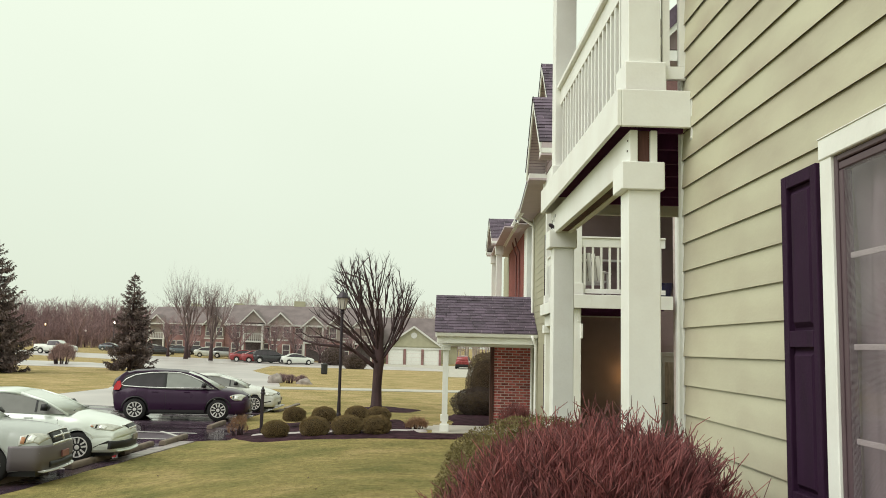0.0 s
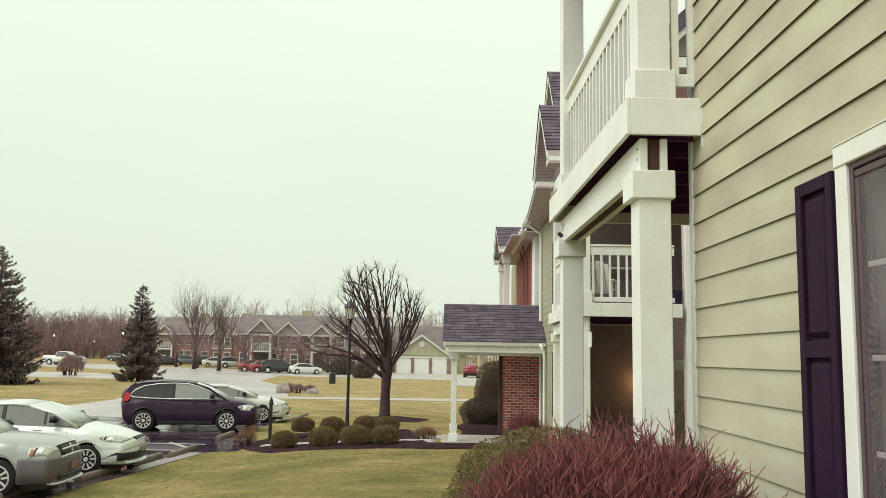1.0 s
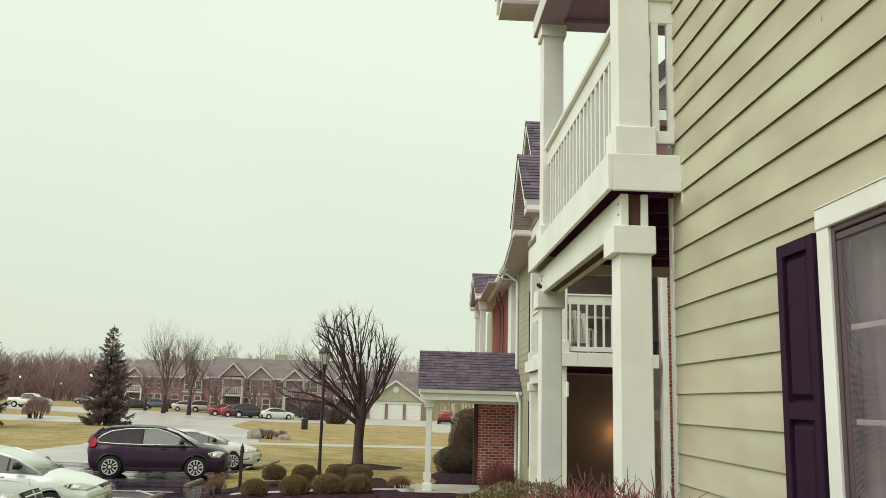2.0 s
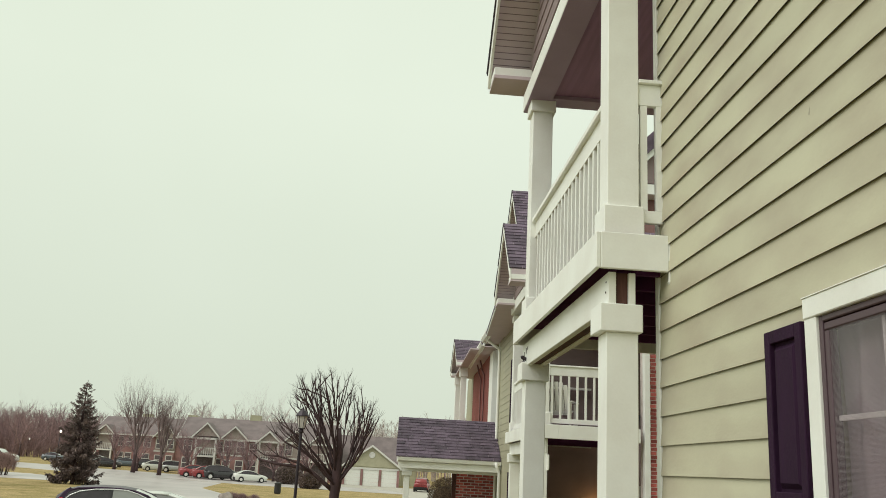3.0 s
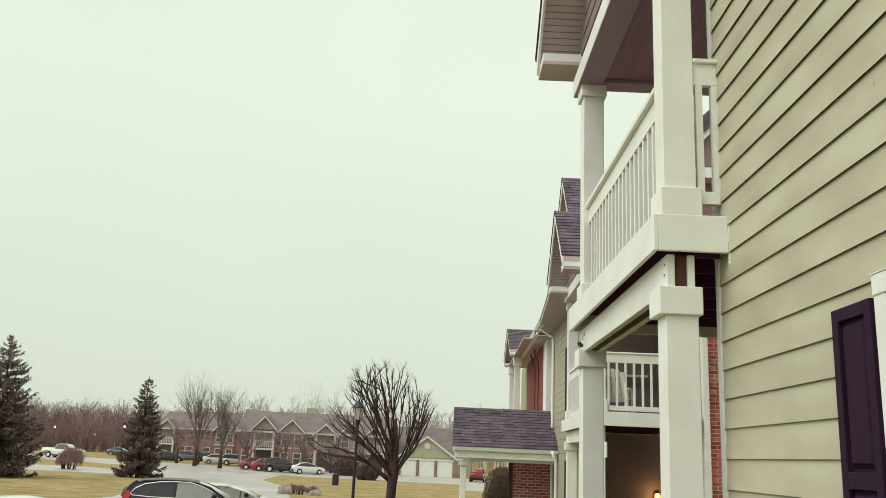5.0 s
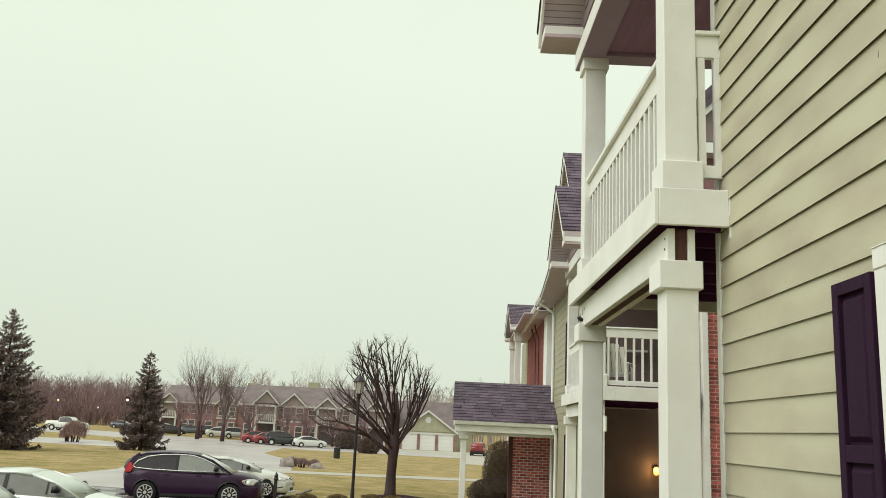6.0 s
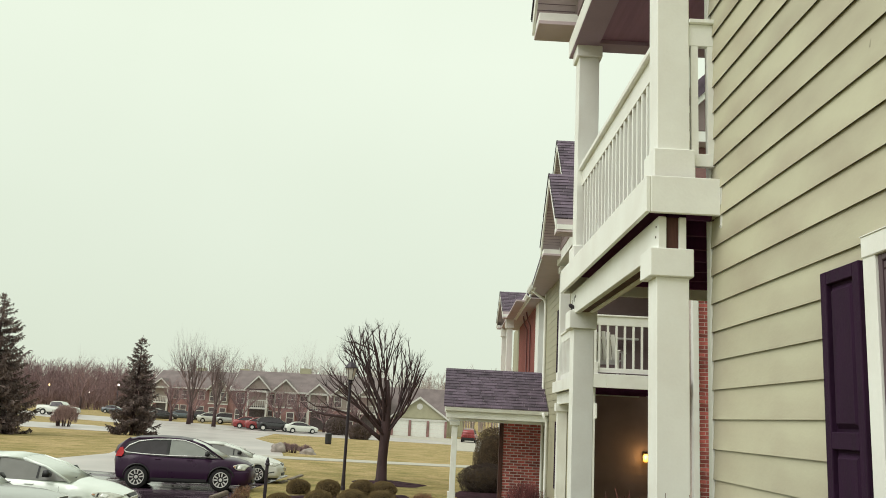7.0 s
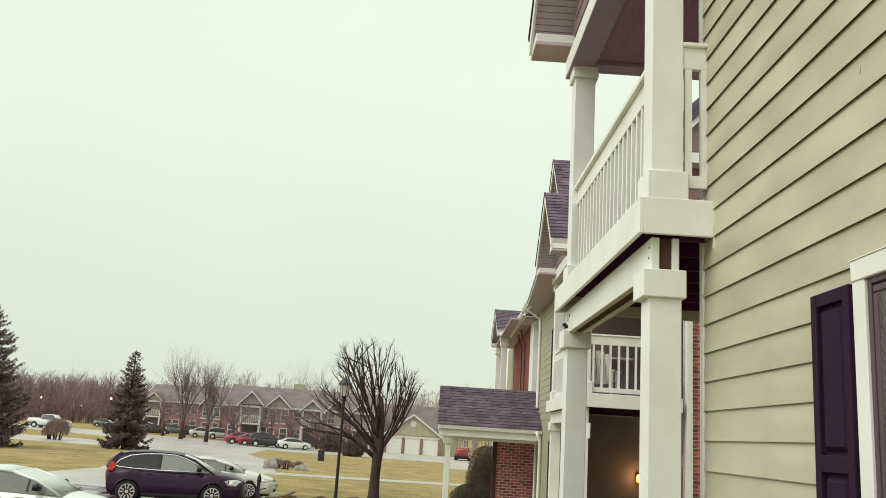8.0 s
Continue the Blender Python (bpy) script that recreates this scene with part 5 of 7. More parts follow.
def pollard_tree():
    """The bare tree by the lamp: a slim trunk, low limbs to one side, and limbs that fork and bend upwards to blunt pruned ends with fine shoots."""
    rng = random.Random(11)
    x, y = -2.85, 36.2
    t = thing("bare_tree", "bare pruned tree with dark wet upright limbs", "tree", (x, y, ground_height(x, y)))
    bm = bmesh.new()
    tube([(0, 0, -0.1), (0.0, 0, 0.15), (0.0, 0, 0.9), (0.03, 0.0, 1.6), (0.05, 0, 2.0), (0.05, 0, 2.5), (0.08, 0, 3.3), (0.02, 0.05, 4.2)], [0.34, 0.235, 0.20, 0.205, 0.24, 0.19, 0.13, 0.07], 12, bm)
    part("trunk", bm, BARK, t)
    bm, fine = bmesh.new(), bmesh.new()
    centre, radii = Vector((-0.45, 0.0, 4.10)), Vector((2.14, 1.8, 2.42))

    def on_crown(n, reach):
        return centre + Vector((n.x * radii.x, n.y * radii.y, n.z * radii.z)) * reach

    def limb(start, way, tip, r0, r1):
        """A limb that leaves along way and bends to its tip; returns its points."""
        span = (tip - start).length
        bend = start + (way.normalized() * 0.45 + (tip - start).normalized() * 0.55) * span * 0.5
        pts = []
        for m in range(9):
            u = m / 8
            q = start * (1 - u) ** 2 + bend * 2 * u * (1 - u) + tip * u * u
            pts.append(q + Vector((rng.uniform(-1, 1), rng.uniform(-1, 1), rng.uniform(-1, 1))) * (0.035 if 0 < m < 8 else 0))
        tube(pts, [r0 + (r1 - r0) * m / 8 for m in range(8)] + [r1 * 1.15], 6, bm)
        return pts

    def shoots(p, d, count, longest):
        for _ in range(count):
            w = d + Vector((rng.uniform(-0.8, 0.8), rng.uniform(-0.8, 0.8), rng.uniform(-0.1, 0.7)))
            twig(fine, p, w, rng.uniform(0.15, longest), 0.0055, rng, 3, 0.35, 3)

    for k in range(17):
        a = 2.39996 * k + rng.uniform(-0.3, 0.3)
        nz = -0.05 + 1.02 * ((k * 0.381 + 0.2) % 1.0) ** 0.8
        c = math.sqrt(max(1 - nz * nz, 0.0))
        n = Vector((c * math.cos(a), c * math.sin(a), nz))
        if n.x > 0.3 and nz < 0.15:
            n = Vector((-n.x, n.y, nz))
        start = Vector((0.05 + 0.09 * math.cos(a), 0.09 * math.sin(a), 1.8 + 1.4 * max(nz, 0) * rng.uniform(0.4, 1.0)))
        way = Vector((n.x, n.y, 0.45 + 1.1 * nz))
        main = limb(start, way, on_crown(n, rng.uniform(0.86, 1.0)), rng.uniform(0.046, 0.062), 0.022)
        shoots(main[8], (main[8] - main[7]).normalized(), 9, 0.6)
        for _ in range(4):
            i = rng.choice((2, 3, 3, 4, 5, 6))
            side = (n + Vector((rng.uniform(-1, 1), rng.uniform(-1, 1), rng.uniform(-0.5, 0.8))) * 0.55).normalized()
            if side.z < -0.1 or (side.x > 0.25 and side.z < 0.1):
                continue
            tip = on_crown(side, rng.uniform(0.80, 1.0))
            d = (main[i] - main[i - 1]).normalized()
            pts = limb(main[i], d + (tip - main[i]).normalized() * 0.7, tip, rng.uniform(0.026, 0.034), 0.018)
            shoots(pts[8], (pts[8] - pts[7]).normalized(), 8, 0.55)
            for m in (4, 5, 6, 7):
                shoots(pts[m], (pts[m] - pts[m - 1]).normalized(), 2, 0.5)
                if rng.random() < 0.22:
                    w = (pts[m] - pts[m - 1]).normalized() + Vector((rng.uniform(-0.7, 0.7), rng.uniform(-0.7, 0.7), rng.uniform(0.0, 0.6)))
                    twig(bm, pts[m], w, rng.uniform(0.3, 0.7), 0.022, rng, 5, 0.3, 4)
    for path, r0 in ((((0, 0, 1.65), (-0.45, -0.1, 1.98), (-1.0, -0.2, 2.40), (-1.7, -0.15, 2.56), (-2.5, -0.1, 2.62), (-3.2, 0, 2.78)), 0.105), (((-0.9, -0.2, 2.3), (-1.5, -0.4, 2.70), (-2.3, -0.5, 2.92), (-2.9, -0.5, 2.94)), 0.065),
                     (((0, 0, 2.0), (-0.6, 0.2, 2.6), (-1.4, 0.3, 3.15), (-2.2, 0.3, 3.5), (-2.6, 0.3, 3.8)), 0.07), (((0, 0, 2.1), (-0.7, -0.3, 2.9), (-1.5, -0.4, 3.7), (-2.3, -0.5, 4.2)), 0.065)):
        tube(path, [r0 * (1 - 0.6 * k / (len(path) - 1)) for k in range(len(path))], 8, bm)
        for k in range(2, len(path)):
            for _ in range(2):
                twig(bm, path[k], (-0.7 + rng.uniform(-0.4, 0.4), rng.uniform(-0.6, 0.6), 0.6), rng.uniform(0.35, 0.8), 0.02, rng, 4, 0.4, 4)
            shoots(Vector(path[k]), Vector((-0.6, 0, 0.6)), 5, 0.5)
    part("limb_framework", bm, BARK, t)["kind"] = "stuff"
    part("twig_mass", fine, BARK, t)["kind"] = "stuff"
    return t


pollard_tree()


def fir_tree(name, label, x, y, height, radius, seed, taper=0.80):
    """A spruce: a straight trunk, whorls of drooping limbs, and sprays of needles with gaps between them."""
    rng = random.Random(seed)
    t = thing(name, label, "tree", (x, y, ground_height(x, y)))
    part("trunk", tube([(0, 0, -0.1), (0, 0, height * 0.5), (0, 0, height)], [0.17, 0.10, 0.015], 8), BARK, t)
    limbs, needles = bmesh.new(), bmesh.new()
    z = 0.3
    while z < height * 0.985:
        f = 1 - z / height
        reach = radius * (f ** taper) * (1.04 if z > 0.8 else 0.85) + 0.10
        for k in range(6 if f > 0.2 else 4):
            a = rng.uniform(0, 2 * math.pi)
            l = reach * (rng.uniform(0.55, 1.0) if rng.random() < 0.75 else rng.uniform(0.95, 1.22))
            out = Vector((math.cos(a), math.sin(a), 0))
            root = Vector((0, 0, z))
            pts = [root, root + out * l * 0.4 + Vector((0, 0, 0.02 * l)), root + out * l * 0.75 + Vector((0, 0, (-0.10 + 0.25 * (1 - f)) * l)), root + out * l + Vector((0, 0, (0.0 + 0.40 * (1 - f)) * l))]
            tube(pts, [0.022 * f + 0.008, 0.016 * f + 0.006, 0.01 * f + 0.004, 0.003], 4, limbs, cap=False)
            m = max(int(l * 60), 22)
            for j in range(m):
                u = (0.12 + 0.88 * (j + rng.random()) / m) * 3
                i = min(int(u), 2)
                p = pts[i].lerp(pts[i + 1], u - i)
                side = Vector((-out.y, out.x, 0)) * rng.uniform(-1, 1)
                way = (out * rng.uniform(0.2, 0.8) + side * 0.9 + Vector((0, 0, rng.uniform(-1.1, 0.35)))).normalized()
                s = rng.uniform(0.16, 0.42) * (0.5 + 0.5 * f) * (1.25 - 0.25 * u / 3)
                w = way.cross(Vector((rng.uniform(-1, 1), rng.uniform(-1, 1), rng.uniform(-1, 1)))).normalized() * s * 0.11
                q = [needles.verts.new(v) for v in (p - w * 0.5, p + way * s * 0.6 - w, p + way * s, p + way * s * 0.6 + w, p + w * 0.5)]
                needles.faces.new(q)
        z += 0.13 + 0.10 * rng.random()
    part("branch_mass", limbs, BARK, t)["kind"] = "stuff"
    ob = part("foliage", needles, NEEDLE, t)
    ob["kind"] = "stuff"
    return t


fir_tree("fir_tree", "tall dense dark evergreen tree on the lawn", -31.7, 58.5, 9.6, 3.5, 41)
fir_tree("fir_tree", "narrow dark evergreen tree on the lawn", -25.2, 68.0, 7.9, 1.9, 42, 0.78)


def bare_tree(name, label, x, y, height, seed, mat, spread=0.55, kids=4, depth=4, r=None):
    rng = random.Random(seed)
    t = thing(name, label, "tree", (x, y, ground_height(x, y)))
    bm = bmesh.new()
    r = r or height * 0.017
    tube([(0, 0, -0.1), (0.02, 0, height * 0.12), (0, 0.02, height * 0.28)], [r * 1.3, r, r * 0.8], 7, bm)
    part("trunk", bm, BARK, t)
    bm = bmesh.new()
    for k in range(5):
        a = 2 * math.pi * k / 5 + rng.uniform(-0.4, 0.4)
        grow(bm, (0, 0, height * rng.uniform(0.16, 0.28)), (math.cos(a) * spread, math.sin(a) * spread, 1.0), height * 0.34, r * 0.62, depth, rng, spread * 1.2, kids, 0.10, None, 5)
    ob = part("crown", bm, mat, t)
    ob["kind"] = "stuff"
    return t


def lawn_blades():
    """Single blades and tufts over the near lawn, short and uneven."""
    rng = random.Random(17)
    verts, faces = [], []
    for _ in range(60000):
        y = 6.5 + 15.0 * rng.random() ** 1.4
        x = rng.uniform(-7.0, 0.5)
        if y > 21.6 or x < lot_edge(y) + 0.05:
            continue
        z = ground_height(x, y) - 0.003
        a, h = rng.uniform(0, 2 * math.pi), rng.uniform(0.006, 0.016)
        w = 0.004 + 0.005 * rng.random()
        dx, dy = math.cos(a), math.sin(a)
        k = len(verts)
        verts += [(x - dy * w, y + dx * w, z), (x + dy * w, y - dx * w, z), (x + dx * h * 3.2, y + dy * h * 3.2, z + h)]
        faces.append((k, k + 1, k + 2))
    me = bpy.data.meshes.new("grass")
    me.from_pydata(verts, [], faces)
    me.materials.append(GRASS_GROUND)
    return tagged(new("grass", me), "short damp yellow-green grass blades", "grass", kind="stuff")


lawn_blades()


def dead_leaf(x, y, turn, size):
    """A curled dark leaf on the grass."""
    bm = bmesh.new()
    ring = [(-1, 0, 0.3), (-0.4, 0.5, 0.1), (0.4, 0.45, 0.25), (1, 0, 0.6), (0.3, -0.5, 0.2), (-0.5, -0.45, 0.35)]
    top, low = [bm.verts.new((a * size, b * size, c * size + 0.003)) for a, b, c in ring], [bm.verts.new((a * size, b * size, c * size)) for a, b, c in ring]
    bm.faces.new(top), bm.faces.new(low[::-1])
    for k in range(6):
        bm.faces.new((top[k], low[k], low[(k + 1) % 6], top[(k + 1) % 6]))
    ob = tagged(part("dead_leaf", bm, LEAF_DEAD), "curled dark dead leaf on the lawn", "leaf", group="dead leaves on the lawn")
    ob.matrix_basis = pose(x, y, ground_height(x, y) + 0.004, 0, 0, turn)


LEAF_DEAD = material("dead_leaf", (0.09, 0.045, 0.035), 0.8, vary=0.2)
for x, y, turn, size in ((-4.55, 13.1, 20, 0.035), (-2.05, 13.4, 80, 0.03), (-5.3, 16.2, 140, 0.03), (-3.2, 10.4, 200, 0.035), (-1.6, 11.2, 300, 0.03), (-3.9, 18.3, 50, 0.03)):
    dead_leaf(x, y, turn, size)

# ---- cars ----
RUBBER = material("tyre_rubber", (0.018, 0.017, 0.018), 0.85, vary=0.2, fine=60)
ALLOY = material("alloy_wheel", (0.72, 0.70, 0.68), 0.35, 0.25, vary=0.06)
# sky reflected in windscreens and side windows is put into the base colours
SCREEN_GLASS = material("sky_reflection_glass", (0.66, 0.70, 0.65), 0.06, vary=0.06, scale=2, spec=0.9)
FRONT_GLASS = material("clear_door_glass", (0.30, 0.31, 0.29), 0.06, vary=0.06, scale=3, spec=0.8)
SIDE_GLASS = material("side_glass", (0.24, 0.235, 0.225), 0.06, vary=0.06, scale=3, spec=0.7)
DARK_GLASS = material("dark_tinted_glass", (0.045, 0.035, 0.045), 0.06, vary=0.15, scale=3, spec=0.6)
# dark grey puts the silver bumper's downward shading into its colour
BUMPER_SHADE = material("shaded_silver_bumper", (0.155, 0.135, 0.145), 0.45, 0.2, vary=0.03, scale=3)
LIGHT_CLEAR = material("headlamp_glass", (0.62, 0.62, 0.56), 0.08, 0.2, vary=0.12, scale=14)
LIGHT_AMBER = material("amber_lens", (0.52, 0.25, 0.13), 0.2, vary=0.1)
LIGHT_RED = material("red_lens", (0.55, 0.02, 0.03), 0.12, vary=0.1)
CHROME = material("chrome_trim", (0.88, 0.88, 0.86), 0.26, 0.4, vary=0.04)
BLACK_PLASTIC = material("black_plastic", (0.02, 0.019, 0.021), 0.5, vary=0.15)
PLATE = material("number_plate", (0.34, 0.30, 0.28), 0.5, vary=0.1)
PLATE_RED = material("reddish_number_plate", (0.34, 0.15, 0.14), 0.5, vary=0.15, scale=12)
PAINT_SILVER = material("silver_paint", (0.43, 0.445, 0.43), 0.32, 0.35, vary=0.02, scale=2, fine=900, coat=0.6)
PAINT_PALE = material("pale_silver_paint", (0.80, 0.85, 0.80), 0.32, 0.15, vary=0.02, scale=2, fine=900, coat=0.6)
PAINT_PLUM = material("dark_plum_paint", (0.034, 0.011, 0.037), 0.30, 0.0, vary=0.03, scale=2, fine=900, coat=0.08, spec=0.25)
PAINT_WHITE = material("white_car_paint", (0.66, 0.67, 0.62), 0.3, vary=0.02, coat=0.4)
PAINT_RED = material("red_car_paint", (0.27, 0.03, 0.035), 0.25, vary=0.03, coat=0.5)
PAINT_BLUE = material("slate_car_paint", (0.09, 0.11, 0.13), 0.25, vary=0.03, coat=0.5)
PAINT_BLACK = material("black_car_paint", (0.025, 0.022, 0.026), 0.25, vary=0.03, coat=0.5)


def loft(outline, half, layers, crown, push, arch_z, bm=None):
    """A body from a side outline (x, z), swept across its width in layers. half(x, z): half the width there; crown lifts the top and push
    swells the ends towards the middle."""
    bm = bm or bmesh.new()
    xs = [p[0] for p in outline]
    lo, hi, zt = min(xs), max(xs), max(p[1] for p in outline)
    rings = []
    for f in layers:
        ring = []
        for x, z in outline:
            u = (x - lo) / (hi - lo) * 2 - 1
            bulge = 1 - f * f
            top = step(z, arch_z, zt)
            ring.append(bm.verts.new((x + push * bulge * (1 if u > 0 else -1) * step(abs(u), 0.75, 1.0), f * half(x, z), z + crown * bulge * top)))
        rings.append(ring)
    n = len(outline)
    for a, b in zip(rings, rings[1:]):
        for k in range(n):
            bm.faces.new((a[k], a[(k + 1) % n], b[(k + 1) % n], b[k])).smooth = True
    caps = [bm.faces.new(rings[0][::-1]), bm.faces.new(rings[-1])]
    for f in bmesh.ops.triangulate(bm, faces=caps)["faces"]:
        f.smooth = True
    bmesh.ops.recalc_face_normals(bm, faces=bm.faces[:])
    return bm


def arc(cx, cz, r, a0, a1, n):
    return [(cx + r * math.cos(radians(a0 + (a1 - a0) * k / n)), cz + r * math.sin(radians(a0 + (a1 - a0) * k / n))) for k in range(n + 1)]


def wheel(parent, x, y, r, side, width=0.2):
    """A wheel on the side +1 or -1: a round-shouldered tyre, with a dished rim and five split spokes on it."""
    w = part("wheel", lathe([(r * 0.62, -width / 2), (r * 0.93, -width / 2), (r, -width * 0.36), (r, width * 0.36), (r * 0.93, width / 2), (r * 0.66, width / 2), (r * 0.62, width * 0.3)], 28, axis="y"), RUBBER, parent, "black tyre on an alloy rim", smooth=True)
    w.location = (x, y, r)
    o = side * width / 2
    rim = lathe([(r * 0.66, o * 1.0), (r * 0.64, o * 1.04), (r * 0.60, o * 0.9), (r * 0.56, o * 0.80), (r * 0.02, o * 0.78)], 28, axis="y", cap=False)
    part("rim_well", rim, BLACK_PLASTIC, w, "dark rim well")
    part("rim_ring", lathe([(r * 0.69, o * 1.02), (r * 0.68, o * 1.10), (r * 0.62, o * 1.08), (r * 0.61, o * 0.9), (r * 0.66, o * 0.86), (r * 0.69, o * 1.02)], 28, axis="y", cap=False), ALLOY, w, "silver rim ring", smooth=True)
    part("hub", lathe([(r * 0.18, o * 0.6), (r * 0.18, o * 0.98), (r * 0.11, o * 1.04), (r * 0.01, o * 1.04)], 14, axis="y"), ALLOY, w)
    for k in range(5):
        a = 2 * math.pi * (k + 0.3) / 5
        bm = bmesh.new()
        for e in (-1, 1):
            p, q = Vector((math.cos(a), 0, math.sin(a))), Vector((-math.sin(a), 0, math.cos(a)))
            c0, c1 = p * r * 0.10 + q * r * 0.055 * e, p * r * 0.63 + q * r * 0.165 * e
            w0, w1 = q * r * 0.045, q * r * 0.068
            front = [bm.verts.new(v + Vector((0, o * y1, 0))) for v, y1 in ((c0 - w0, 0.98), (c0 + w0, 0.98), (c1 + w1, 1.05), (c1 - w1, 1.05))]
            back = [bm.verts.new(v + Vector((0, o * 0.84, 0))) for v in (c0 - w0, c0 + w0, c1 + w1, c1 - w1)]
            bm.faces.new(front), bm.faces.new(back[::-1])
            for i in range(4):
                j = (i + 1) % 4
                bm.faces.new((front[i], front[j], back[j], back[i]))
        bmesh.ops.recalc_face_normals(bm, faces=bm.faces[:])
        part("spoke", bm, ALLOY, w)
    return w


SHAPES = {
    # upper: the line of tail, boot, belt, bonnet and nose; under: below the nose and the tail; cabin: the line of the windows and roof
    "saloon": dict(width=1.76, base=2.67, nose=0.93, tyre=0.315, sill=0.20, round=0.30,
                   upper=[(-2.27, 0.60), (-2.25, 0.82), (-2.20, 1.00), (-2.08, 1.06), (-1.65, 1.08), (-0.9, 1.07), (0.2, 1.045), (0.85, 1.015), (1.25, 0.965), (1.70, 0.88), (2.00, 0.785), (2.17, 0.70), (2.25, 0.62), (2.28, 0.50)],
                   cabin=[(-1.78, 1.04), (-1.15, 1.385), (-0.75, 1.45), (-0.3, 1.46), (0.05, 1.42), (0.55, 1.255), (1.12, 0.985)], pillars=[-0.45], divider=0.40),
    "broad_saloon": dict(width=1.82, base=2.765, nose=0.98, tyre=0.34, sill=0.21, round=0.17,
                         upper=[(-2.42, 0.62), (-2.41, 0.85), (-2.36, 1.02), (-2.2, 1.08), (-1.6, 1.09), (-0.9, 1.05), (0.2, 1.01), (1.00, 1.02), (1.45, 1.00), (1.90, 0.96), (2.18, 0.90), (2.30, 0.84), (2.37, 0.74), (2.42, 0.58)],
                         cabin=[(-1.85, 1.05), (-1.15, 1.42), (-0.7, 1.48), (-0.1, 1.49), (0.32, 1.44), (0.74, 1.26), (1.16, 1.00)], pillars=[-0.35]),
    "suv": dict(width=1.82, base=2.62, nose=1.02, tyre=0.355, sill=0.28, round=0.28,
                upper=[(-2.13, 0.60), (-2.13, 0.80), (-2.11, 0.98), (-2.04, 1.07), (-1.6, 1.08), (-0.8, 1.06), (0.3, 1.03), (0.9, 1.03), (1.3, 1.02), (1.80, 0.95), (2.12, 0.86), (2.28, 0.74), (2.34, 0.60)],
                cabin=[(-1.95, 1.05), (-1.89, 1.27), (-1.72, 1.48), (-1.42, 1.57), (-0.75, 1.61), (-0.15, 1.60), (0.28, 1.545), (0.68, 1.40), (1.34, 1.01)], pillars=[-0.42], bow=0.24),
    "pickup": dict(width=2.0, base=3.7, nose=0.95, tyre=0.39, sill=0.40, round=0.16,
                   upper=[(-2.95, 0.8), (-2.94, 1.26), (-2.3, 1.29), (-1.0, 1.29), (0.0, 1.27), (0.9, 1.25), (1.5, 1.24), (2.3, 1.20), (2.75, 1.12), (2.88, 0.98), (2.93, 0.75)],
                   cabin=[(-0.95, 1.26), (-0.85, 1.78), (-0.6, 1.86), (0.2, 1.88), (0.65, 1.84), (1.0, 1.55), (1.35, 1.24)], pillars=[0.05]),
}
SHAPES["low_saloon"] = dict(SHAPES["saloon"], upper=[(x, z * 0.94) for x, z in SHAPES["saloon"]["upper"]], cabin=[(x, z * 0.925) for x, z in SHAPES["saloon"]["cabin"]])
SECTION = 6.0


